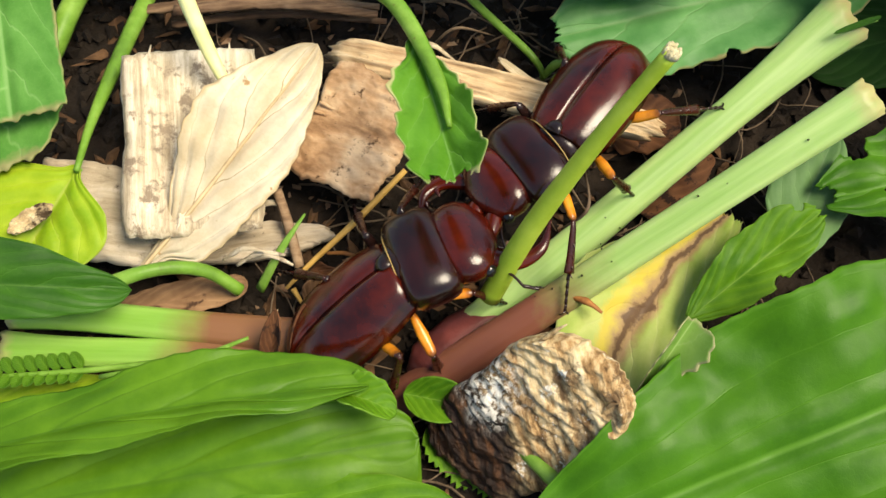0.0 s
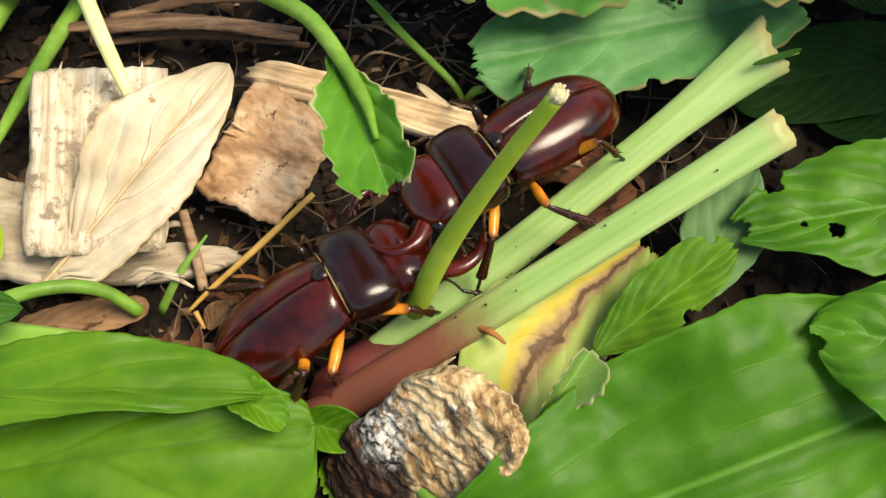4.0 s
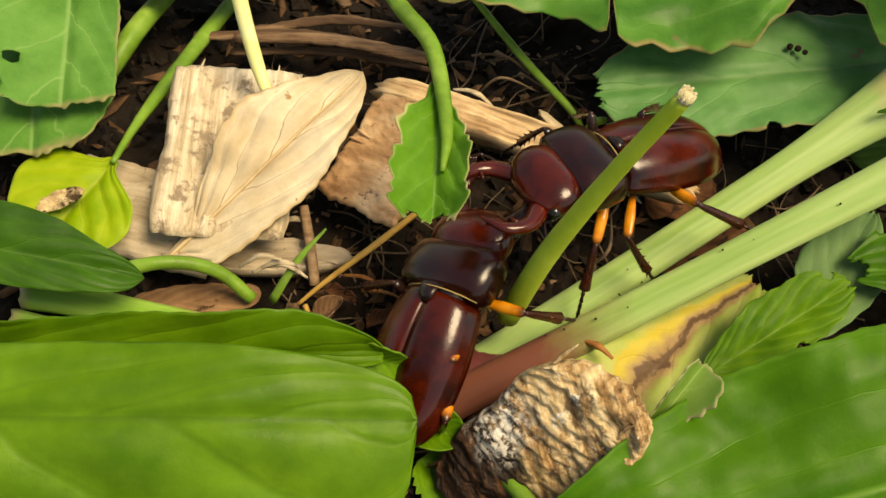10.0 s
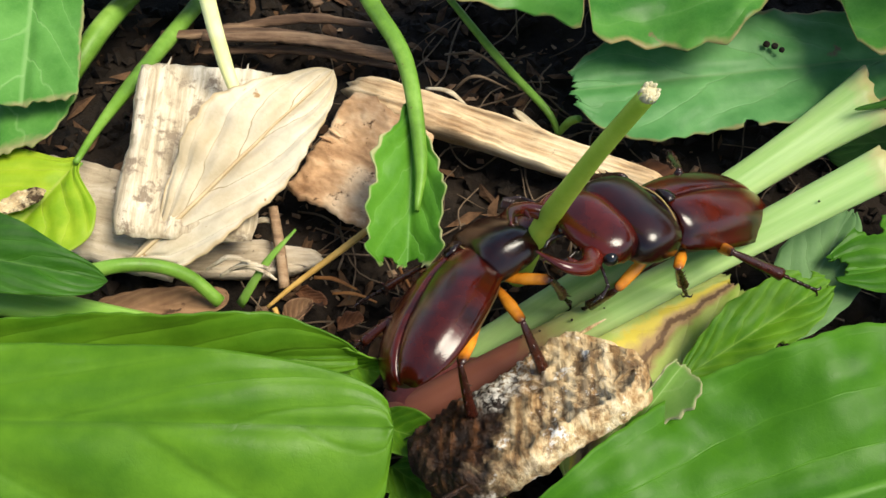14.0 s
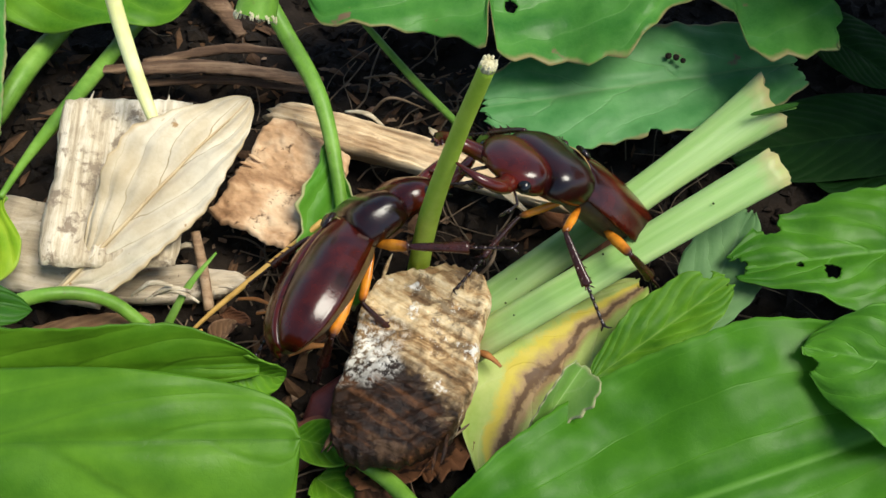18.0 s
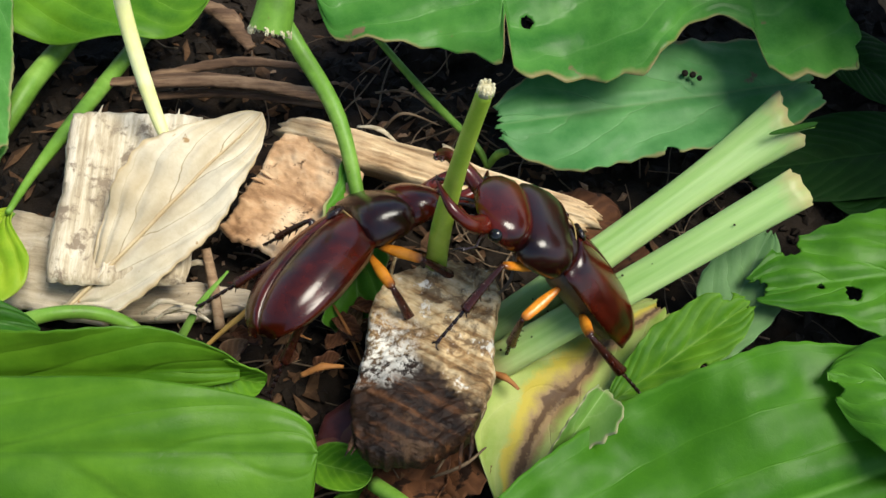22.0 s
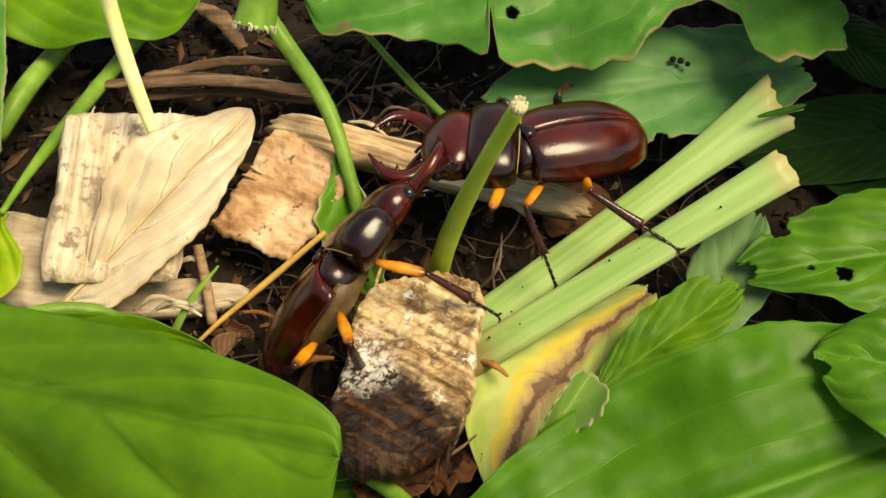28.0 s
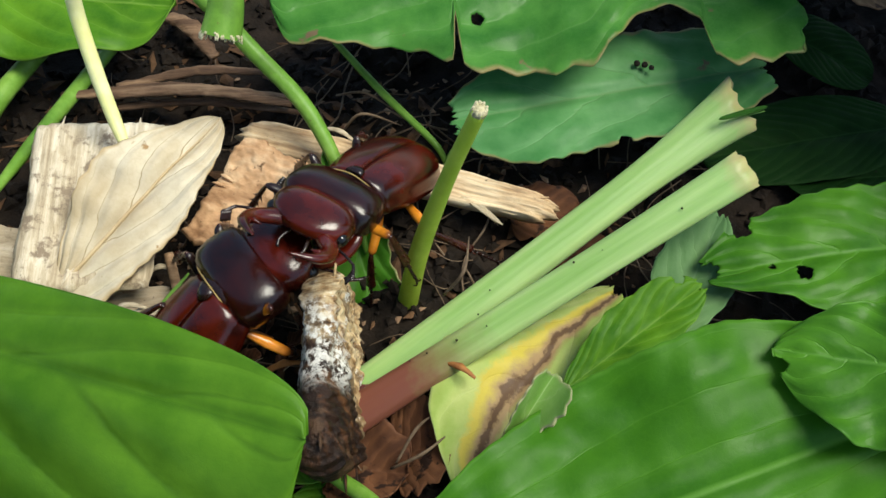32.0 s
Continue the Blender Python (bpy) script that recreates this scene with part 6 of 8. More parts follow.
walks = []
BEETLE_ONE = {
"body": [
    (0, -0.01724, -0.00781, 0.02021, -18.5, -25.1, 30.5), (1, -0.01387, -0.00795, 0.02023, -18.4, -15.9, 41.2), (2, -0.01349, -0.00646, 0.02021, -18.5, -17.7, 29.4),
    (3, -0.01323, -0.00607, 0.02019, -18.7, -20, 31.4), (3.5, -0.01232, -0.00591, 0.02019, -18.7, -19.8, 26.5), (5.5, -0.00768, -0.00743, 0.02012, -19.2, -25.6, 33.4),
    (6, -0.00777, -0.0072, 0.02017, -18.8, -21.8, 43.3), (7, -0.00972, -0.00768, 0.02014, -20.9, -20.2, 47.5), (8, -0.01318, -0.00842, 0.01997, -24.2, -28.9, 44.9),
    (9, -0.012, -0.00856, 0.02005, -23.5, -22.9, 46.3), (10, -0.0124, -0.01046, 0.02009, -23.1, -24.3, 69.5), (11, -0.00772, -0.00445, 0.02017, -38.6, 10.5, 75.1),
    (12, -0.00364, -0.007, 0.02045, -40.6, 12.8, 74.1), (13, -0.00516, -0.00363, 0.02075, -42.4, 10.9, 73.2), (14, -0.00529, -0.00305, 0.02088, -44.1, 13.4, 68.5),
    (15, -0.01154, 0.00112, 0.02105, -45.6, 1.1, 77.4), (15.5, -0.01293, -0.00203, 0.02115, -45.5, 22.1, 72.2), (17.5, -0.00947, 0.00345, 0.02155, -45.6, 9.2, 75.5),
    (18, -0.01091, 0.00445, 0.02165, -45.6, 10.2, 70.9), (19, -0.00741, 0.0122, 0.02152, -44.1, -7, 54.2), (20, -0.0086, 0.01731, 0.0214, -42.6, 13.6, 56.6),
    (21, -0.01697, 0.00428, 0.02115, -46, -18.8, 78.3), (22, -0.01225, 0.00986, 0.02124, -35.6, 9.8, 60.5), (23, -0.01642, 0.00186, 0.02099, -39.1, 19.8, 81),
    (23.5, -0.01614, 0.00178, 0.02079, -51.2, -10.4, 48.6), (24, -0.01586, 0.00171, 0.02059, -44.2, -42.3, 14), (24.5, -0.0165, 0.00057, 0.02042, -44.3, -48.3, 5.5),
    (26.5, -0.01439, -0.00298, 0.0195, -48, -46.4, -9.1), (27, -0.0153, -0.00108, 0.01897, -53.1, -53.1, 3.6), (28, -0.01228, -0.00117, 0.02306, -44.6, -53.4, 24.5),
    (28.5, -0.00362, 0.00504, 0.0252, -21, -27.4, 38.4), (29, 0.00505, 0.01126, 0.02734, 5.1, -8.2, 59.8), (30, -0.00922, 0.0155, 0.025, -32.3, 2, 74.5),
    (30.5, -0.0099, 0.01377, 0.02463, -24.1, -14.3, 60.4), (31, -0.0063, 0.00559, 0.02424, -15.4, -27.6, 25.9), (31.5, -0.00886, 0.00038, 0.02377, -12.4, -20.3, 36.9),
    (32, -0.02358, -0.00601, 0.02298, -6, -32.4, 42.2),
],
"fore": [
    (0, 2.3, 21.4, -6.7), (1, 0.1, 10.8, -15.4), (2, 0.8, 14.9, -0.3),
    (3, 2.2, 24.5, 1.3), (3.5, 2.9, 24.1, 4.2), (5.5, 5.4, 18.7, 9.9),
    (6, 0.4, 15.9, -4.8), (7, 0.3, 24.5, -1.2), (8, 5.3, 34.2, 7.3),
    (9, 3.5, 28.1, 8), (10, -1.1, 18.5, 5.7), (11, 1.3, 3.6, 6.8),
    (12, 0.3, 0.1, 1.7), (13, -0.7, -1.9, -6.6), (14, -2.4, 9.8, -34.2),
    (15, -10.9, 28.4, -39.2), (15.5, -8.3, 8.6, -20), (17.5, -7, 9.6, -18.3),
    (18, -5.4, 14.4, -31), (19, -9, 29.7, -10.3), (20, -13.2, 19.5, -44.5),
    (21, -7, 29.9, -21.7), (22, -4.5, 13.2, -25.5), (23, -3.4, 15.9, -20.4),
    (24, -6.4, 19.5, 1.1), (24.5, -5.2, 14.1, 9.6), (26.5, 0, -7.4, 9.7),
    (27, 22.4, -10, 66.2), (28, 5.6, 4.2, 52.3), (29, 0, 13.6, -0.9),
    (30, -1.8, 0.1, -10.9), (30.5, -9.4, 21.8, -29.5), (31, -8.6, 14, -22.7),
    (31.5, -7.5, 6.9, -31), (32, 4.8, 21.9, -5.5),
],
"left_front_leg": [
    (0, 0.00026, 0.00485, -0.00901, 31.7, -43.1, 28.1), (1, 0.00247, 0.00401, -0.0091, 30.2, -50.6, 44.1), (2, 0.00071, 0.00462, -0.00912, 31.2, -40.9, 23.2),
    (3, -0.00092, 0.00482, -0.009, 33.8, -43.7, 32), (3.5, -0.00108, 0.00487, -0.00895, 33.9, -51.4, 48.1), (5.5, -0.00073, 0.00526, -0.00877, 37.2, -39.2, 30.1),
    (6, 0.00089, 0.0045, -0.00916, 34.4, -43.6, 34.1), (7, -0.00077, 0.00456, -0.00914, 37.3, -43.7, 29.8), (8, -0.00282, 0.00497, -0.00851, 41.6, -31.2, 17),
    (9, -0.00201, 0.00479, -0.00882, 45, -48.5, 37.4), (10, -0.00037, 0.00431, -0.00928, 37.9, -37.2, 16.8), (11, 0.00188, 0.00495, -0.00877, 54.8, -44.5, 6.2),
    (12, 0.00285, 0.00463, -0.00868, 57.6, -55.5, 17.6), (13, 0.00377, 0.00399, -0.00866, 54.8, -36.1, -6.1), (14, 0.0035, 0.00262, -0.00927, 57, -33.6, -7),
    (15, 0.00034, 0.00331, -0.00969, 53.4, -25.1, -13.3), (15.5, 0.0026, 0.00246, -0.0096, 49.5, -19.6, -20), (17.5, 0.00242, 0.00277, -0.00956, 56.9, -32.2, -5),
    (18, 0.00245, 0.00281, -0.00954, 55.1, -28.1, -8.9), (19, -0.00142, 0.00339, -0.00956, 44.4, -15.1, -22.9), (20, 0.00144, 0.00194, -0.00995, 50.4, -26.2, -13.2),
    (21, -0.00058, 0.00389, -0.00946, 47.2, -16.1, -21.2), (22, 0.00242, 0.00306, -0.00947, 44.9, -30.4, -4.8), (23, 0.00179, 0.00358, -0.00943, 55.9, -45, 3.8),
    (24, -0.00029, 0.0035, -0.00963, 47.2, -13.2, -8.8), (24.5, 8e-05, 0.00377, -0.00952, 48.5, -14.6, -7), (26.5, 0.00329, 0.00514, -0.00823, 70.7, -31.5, 11.7),
    (27, -0.00521, 0.00672, -0.00572, 81.2, -26, 13.7), (28, -0.00275, 0.00516, -0.00842, 68.6, -50.7, 20.5), (29, 0.00094, 0.00449, -0.00916, 7.7, -21, 53),
    (30, 0.00373, 0.00358, -0.00885, 41.6, -35.5, 4.1), (30.5, 0.00089, 0.00296, -0.00977, 31.9, -31.2, 1.4), (31, 0.00183, 0.00265, -0.00973, 24.1, -31.2, 20.8),
    (31.5, 0.00332, 0.00189, -0.00951, 20.8, -29.9, 21.2), (32, 0.00019, 0.00523, -0.00881, 31.2, -16.9, 37.8),
],
"left_front_leg_tibia": [
    (0, 96.9), (1, 96.9), (2, 97), (3, 97), (3.5, 97.1), (5.5, 96.9), (6, 96.7), (7, 97.1),
    (8, 97.4), (9, 97.1), (10, 97.2), (11, 95.1), (12, 94), (13, 94.1), (14, 94.9), (15, 94),
    (15.5, 94.7), (17.5, 92.8), (18, 93.1), (19, 94.5), (20, 94.5), (21, 93.5), (22, 94.7), (23, 95.7),
    (24, 94), (24.5, 93.9), (26.5, 96.1), (27, 98.1), (28, 93.6), (29, 90.3), (30, 92.8), (30.5, 95.6),
    (31, 93.4), (31.5, 93.7), (32, 93.9),
],
"left_middle_leg": [
    (0, -0.003, 0.005, -0.0092, 42.2, -67.8, 50.1), (1, -0.003, 0.005, -0.0092, 17.9, -76, 96.6), (2, -0.003, 0.005, -0.0092, 42.3, -68.1, 51.1),
    (3, -0.003, 0.005, -0.0092, 45.1, -69.5, 54.4), (3.5, -0.003, 0.005, -0.0092, 36.1, -75.2, 76.5), (5.5, -0.003, 0.005, -0.0092, 54.3, -62.9, 39.9),
    (6, -0.003, 0.005, -0.0092, 44.3, -72.6, 63.1), (7, -0.003, 0.005, -0.0092, 51, -73.8, 55.5), (8, -0.003, 0.005, -0.0092, 65.5, -57.6, 25.1),
    (9, -0.003, 0.005, -0.0092, 67.3, -75.8, 45.6), (10, -0.003, 0.005, -0.0092, 60.4, -70.1, 38), (11, -0.003, 0.005, -0.0092, 102.4, -75.6, -10.8),
    (12, -0.003, 0.005, -0.0092, -136.1, -81.5, -109.7), (13, -0.003, 0.005, -0.0092, 112.9, -76.2, -24), (14, -0.003, 0.005, -0.0092, 140.2, -78.7, -40.7),
    (15, -0.003, 0.005, -0.0092, -153.4, -79.2, -95.8), (15.5, -0.003, 0.005, -0.0092, 131.1, -76.6, -36.1), (17.5, -0.003, 0.005, -0.0092, -137.8, -77.5, -107.7),
    (18, -0.003, 0.005, -0.0092, 163.3, -79.7, -60.5), (19, -0.003, 0.005, -0.0092, 107.4, -70.7, -20.6), (20, -0.003, 0.005, -0.0092, -138.4, -80.1, -107.9),
    (21, -0.003, 0.005, -0.0092, 128.7, -76.3, -34.9), (22, -0.003, 0.005, -0.0092, 95.3, -77.4, -1.5), (23, -0.003, 0.005, -0.0092, -137.6, -83, -108.8),
    (24, -0.003, 0.005, -0.0092, 94.6, -58.8, -7.3), (24.5, -0.003, 0.005, -0.0092, 94.7, -58.7, -7.1), (26.5, -0.003, 0.005, -0.0092, 93, -46.4, -0.5),
    (27, -0.003, 0.005, -0.0092, 83.7, -27.1, 9.6), (28, -0.003, 0.005, -0.0092, 127.4, -72.1, -18.9), (29, -0.003, 0.005, -0.0092, 17.2, -41.4, 89.3),
    (30, -0.003, 0.005, -0.0092, 76.8, -78.1, 12.5), (30.5, -0.003, 0.005, -0.0092, 46.2, -78.5, 57.9), (31, -0.003, 0.005, -0.0092, 24.5, -72.5, 90.3),
    (31.5, -0.003, 0.005, -0.0092, 27.4, -67.2, 82.2), (32, -0.003, 0.005, -0.0092, 49.6, -43.1, 53.8),
],
"left_middle_leg_tibia": [
    (0, 104.3), (1, 104.3), (2, 104.3), (3, 104.3), (3.5, 104.3), (5.5, 104.3), (6, 104.4), (7, 104.5),
    (8, 104.3), (9, 104.5), (10, 104.6), (11, 104.3), (12, 104), (13, 103.7), (14, 103.6), (15, 103.4),
    (15.5, 103.4), (17.5, 103.4), (18, 103.4), (19, 103.6), (20, 103.8), (21, 103.4), (22, 104.5), (23, 104.2),
    (24, 103.5), (24.5, 103.5), (26.5, 103.2), (27, 101.1), (28, 103.4), (29, 99.3), (30, 104.5), (30.5, 104.6),
    (31, 104), (31.5, 103.6), (32, 101.2),
],
"left_hind_leg": [
    (0, -0.01, 0.005, -0.0092, 95.9, -89.4, 30.8), (1, -0.01, 0.005, -0.0092, -66.2, -81, -148.4), (2, -0.01, 0.005, -0.0092, -83.4, -82.7, -130.9),
    (3, -0.01, 0.005, -0.0092, 137.1, -86.5, -10.5), (3.5, -0.01, 0.005, -0.0092, -123.8, -86.2, -97.8), (5.5, -0.01, 0.005, -0.0092, 140, -79.4, -14.1),
    (6, -0.01, 0.005, -0.0092, 167.4, -86.2, -35.9), (7, -0.01, 0.005, -0.0092, -109.8, -78.2, -95.9), (8, -0.01, 0.005, -0.0092, 158.4, -70.9, -29.6),
    (9, -0.01, 0.005, -0.0092, -166.8, -76.8, -53.3), (10, -0.01, 0.005, -0.0092, -123.6, -76.8, -84.9), (11, -0.01, 0.005, -0.0092, -134.2, -70.4, -98),
    (12, -0.01, 0.005, -0.0092, -99.4, -59.4, -111.4), (13, -0.01, 0.005, -0.0092, -97.3, -58.6, -117.8), (14, -0.01, 0.005, -0.0092, -128.8, -64.6, -100.8),
    (15, -0.01, 0.005, -0.0092, -94.4, -52, -111.4), (15.5, -0.01, 0.005, -0.0092, -96.4, -53.2, -112.1), (17.5, -0.01, 0.005, -0.0092, -98.2, -53.8, -111.2),
    (18, -0.01, 0.005, -0.0092, -94, -51.8, -111.4), (19, -0.01, 0.005, -0.0092, -126.4, -64.3, -102.3), (20, -0.01, 0.005, -0.0092, -105.1, -59.8, -110.8),
    (21, -0.01, 0.005, -0.0092, -96.3, -53.5, -113), (22, -0.01, 0.005, -0.0092, -136.8, -73.3, -95.9), (23, -0.01, 0.005, -0.0092, -97.5, -60.2, -111.8),
    (24, -0.01, 0.005, -0.0092, -136.3, -57.4, -77.6), (24.5, -0.01, 0.005, -0.0092, -163.6, -60.4, -66.5), (26.5, -0.01, 0.005, -0.0092, -148.3, -46.1, -55.8),
    (27, -0.01, 0.005, -0.0092, 152, -34.6, -30.2), (28, -0.01, 0.005, -0.0092, -150.8, -57.9, -69.7), (29, -0.01, 0.005, -0.0092, 23.4, -64, 131.6),
    (30, -0.01, 0.005, -0.0092, -113.5, -75.9, -118.6), (30.5, -0.01, 0.005, -0.0092, -129, -83.7, -101.3), (31, -0.01, 0.005, -0.0092, -52.2, -84.8, -163.7),
    (31.5, -0.01, 0.005, -0.0092, -39, -82.5, -167.3), (32, -0.01, 0.005, -0.0092, 130.6, -69.4, 14.7),
],
"left_hind_leg_tibia": [
    (0, 108.5), (1, 108.1), (2, 108.5), (3, 108.9), (3.5, 108.9), (5.5, 109.7), (6, 109.1), (7, 109.2),
    (8, 110.3), (9, 109.9), (10, 109.5), (11, 108.1), (12, 107.8), (13, 107.1), (14, 107.7), (15, 107.4),
    (15.5, 107.3), (17.5, 107.4), (18, 107.4), (19, 107.7), (20, 107.6), (21, 107.2), (22, 108.3), (23, 107.9),
    (24, 109.5), (24.5, 109.6), (26.5, 110.8), (27, 111.2), (28, 109.7), (29, 104.8), (30, 107.7), (30.5, 108.6),
    (31, 108.3), (31.5, 108.2), (32, 110.1),
],
"right_front_leg": [
    (0, -0.00049, -0.00416, -0.00824, 12.4, 27.6, -27.3), (1, 0.00029, -0.00473, -0.00794, 25.9, 22.7, -40), (2, 0.00093, -0.0044, -0.00808, 21.4, 20, -19.4),
    (3, -0.00035, -0.00422, -0.00822, 21.6, 19.8, -14.5), (3.5, -0.0001, -0.00413, -0.00827, 22.3, 19, -21.4), (5.5, 0.00095, -0.00366, -0.00843, 25.8, 16.8, -48.9),
    (6, 0.00044, -0.00451, -0.00806, 26.8, 16.5, -55.8), (7, -0.00047, -0.00445, -0.00809, 15.9, 9.9, -45), (8, -0.00147, -0.004, -0.00821, 18, 34.3, -35.8),
    (9, -0.00046, -0.00413, -0.00826, 12.9, 12.6, -49.3), (10, 0.00095, -0.00457, -0.00798, 8.6, 3.1, -85.8), (11, 0.00302, -0.00399, -0.00777, 44.3, -33, -119.8),
    (12, 0.00312, -0.00437, -0.00753, 46.9, 0.3, -110.7), (13, 0.0027, -0.00494, -0.00734, 47.8, 5.6, -96.9), (14, -0.00129, -0.00494, -0.00771, 32.6, 17.3, -91.2),
    (15, -0.00404, -0.00423, -0.00716, 40.6, 39.1, -64.6), (15.5, -5e-05, -0.00588, -0.00714, 38, 18.5, -111), (17.5, 2e-05, -0.00568, -0.0073, 40.9, 38.9, -111.4),
    (18, -0.00168, -0.00504, -0.00757, 44.2, 12.8, -106.4), (18.33, -0.00169, -0.00516, -0.00748, 3.9, 22.3, -84.6), (18.67, -0.0017, -0.00528, -0.0074, -36.7, 43, -73.1),
    (19, -0.00171, -0.0054, -0.00731, -96.9, 63.9, -89.3), (19.5, -0.00273, -0.00513, -0.00712, -48.2, 39.8, -97.5), (20, -0.00375, -0.00486, -0.00692, -6.5, 26.2, -122.1),
    (21, -0.00276, -0.00469, -0.00748, 3.4, -6, -104.8), (22, -0.00101, -0.00514, -0.00762, 33, 29.6, -83.8), (23, -0.00088, -0.00493, -0.00777, 20.5, -3.2, -147.6),
    (23.33, -0.00038, -0.00505, -0.0077, -0.1, 14.8, -102.5), (23.67, 0.00011, -0.00518, -0.00763, -1.9, 42.1, -56.1), (24, 0.00061, -0.0053, -0.00756, 33.8, 57.4, 19),
    (24.5, 0.00204, -0.00488, -0.00759, 47.9, 41.3, 39.7), (26.5, 0.00465, -0.00376, -0.00705, 72.4, 31.7, 45.1), (27, 0.00299, 0.00355, -0.008, 22.1, 42.3, -37),
    (28, 0.00444, -0.00038, -0.0081, 46.1, 68.6, 18.4), (29, 0.00109, -0.00452, -0.00799, 21.4, 40.7, -53.8), (30, 0.00203, -0.00522, -0.00736, 38.6, 13.7, -97.1),
    (30.5, -0.00252, -0.00508, -0.0073, 18.7, 13.8, -54.2), (31, -0.00097, -0.00563, -0.00727, 3.6, 27.1, -12), (31.5, -0.00096, -0.00577, -0.00716, -1.4, -0.8, -30.4),
    (32, -0.00052, -0.00382, -0.00841, 2.9, -28.7, -48.8),
],
"right_front_leg_tibia": [
    (0, 68.3), (1, 63.2), (2, 80.1), (3, 77.7), (3.5, 79.9), (5.5, 88.9), (6, 91.1), (7, 81),
    (8, 60), (9, 80.6), (10, 80.6), (11, 136.1), (12, 97.8), (13, 101.5), (14, 103.9), (15, 68.8),
    (15.5, 107.1), (17.5, 76.1), (18, 40.9), (19, 15.3), (20, 67), (21, 114), (22, 65.4), (23, 116.6),
    (24, 29.1), (24.5, 43.4), (26.5, 48.1), (27, 88.4), (28, 36.6), (29, 62.3), (30, 88.1), (30.5, 88),
    (31, 88), (31.5, 124.4), (32, 160.8),
],
"right_middle_leg": [
    (0, -0.003, -0.005, -0.008, -25.3, 27.5, -103.7), (1, -0.003, -0.005, -0.008, -29.4, 18, -136.4), (2, -0.003, -0.005, -0.008, -25.2, 20.5, -123.6),
    (3, -0.003, -0.005, -0.008, -27, 4.2, -117.6), (3.5, -0.003, -0.005, -0.008, -29.2, 1.7, -120.8), (5.5, -0.003, -0.005, -0.008, -36.4, -9.3, -132.8),
    (6, -0.003, -0.005, -0.008, -37.9, -12.3, -135.6), (7, -0.003, -0.005, -0.008, -33.6, -12.9, -148.1), (8, -0.003, -0.005, -0.008, -46.6, -19.8, -121.3),
    (9, -0.003, -0.005, -0.008, -39.9, -22.4, -125.6), (10, -0.003, -0.005, -0.008, -35.7, -39.6, -160.9), (10.5, -0.003, -0.005, -0.008, -15.6, -4.2, 177.9),
    (11, -0.003, -0.005, -0.008, -7, 34.7, 167), (12, -0.003, -0.005, -0.008, 2.2, 16.3, -164.4), (13, -0.003, -0.005, -0.008, 18.8, 34.4, -140.8),
    (14, -0.003, -0.005, -0.008, -13.1, 22.7, -137.3), (14.33, -0.003, -0.005, -0.008, 36.2, 24.6, -156.6), (14.67, -0.003, -0.005, -0.008, 87.1, 39.5, -168.3),
    (15, -0.003, -0.005, -0.008, 152.4, 55.8, -157.4), (15.17, -0.003, -0.005, -0.008, 95.6, 33.9, -167.6), (15.33, -0.003, -0.005, -0.008, 51.6, 14.3, -154.4),
    (15.5, -0.003, -0.005, -0.008, 6.8, 8.8, -131.6), (17.5, -0.003, -0.005, -0.008, -5.4, 27.2, -166.9), (18, -0.003, -0.005, -0.008, -9.3, 26.3, 159.9),
    (19, -0.003, -0.005, -0.008, -19.4, 40.4, -174.8), (20, -0.003, -0.005, -0.008, -42.8, -2.5, 174.8), (21, -0.003, -0.005, -0.008, -48, 26.3, -171.5),
    (22, -0.003, -0.005, -0.008, -1.2, 23.6, -125.8), (23, -0.003, -0.005, -0.008, -1.7, 62.1, -161.9), (23.5, -0.003, -0.005, -0.008, 4.6, 50.5, -99.5),
    (24, -0.003, -0.005, -0.008, -6.4, 41, -50.3), (24.5, -0.003, -0.005, -0.008, -66.6, 66.9, -88.3), (26.5, -0.003, -0.005, -0.008, 62.1, 29.8, 49.8),
    (27, -0.003, -0.005, -0.008, 72.5, 49, 56), (27.5, -0.003, -0.005, -0.008, -5, 61.9, -29.9), (28, -0.003, -0.005, -0.008, -41.7, 26.6, -75.8),
    (28.5, -0.003, -0.005, -0.008, -11, -19.9, -60.1), (29, -0.003, -0.005, -0.008, 34.7, -66.9, -81.4), (29.5, -0.003, -0.005, -0.008, 18.1, -18.4, -107.8),
    (30, -0.003, -0.005, -0.008, -17.7, 16.6, -146), (30.5, -0.003, -0.005, -0.008, -19.6, 32.5, -116.4), (31, -0.003, -0.005, -0.008, -10.2, 46.9, -80),
    (31.5, -0.003, -0.005, -0.008, -10.2, 46.9, -80), (32, -0.003, -0.005, -0.008, -10.2, 46.9, -80),
],
"right_middle_leg_tibia": [
    (0, 79.1), (1, 79.7), (2, 83.7), (3, 101), (3.5, 103.1), (5.5, 111.5), (6, 113.6), (7, 112.6),
    (8, 125.7), (9, 132.2), (10, 115.1), (11, 47.6), (12, 104.4), (13, 87.9), (14, 73), (15, 6.3),
    (15.5, 104.7), (17.5, 80.5), (18, 66.2), (19, 44.3), (20, 78.8), (21, 50.7), (22, 80.4), (23, 52.7),
    (24, 110.9), (24.5, 88), (26.5, 58), (27, 39.7), (28, 114.3), (29, 118.2), (30, 121.7), (30.5, 100.9),
    (31, 80), (31.5, 80), (32, 80),
],
"right_hind_leg": [
    (0, -0.01, -0.005, -0.008, -45, -20.2, -66.4), (1, -0.01, -0.005, -0.008, -40.4, -13.4, -133.7), (2, -0.01, -0.005, -0.008, -48, -29.8, -103.5),
    (3, -0.01, -0.005, -0.008, -52.5, -30.6, -94.1), (3.5, -0.01, -0.005, -0.008, -53.7, -32.1, -90), (5.5, -0.01, -0.005, -0.008, -59.6, -37.2, -72.4),
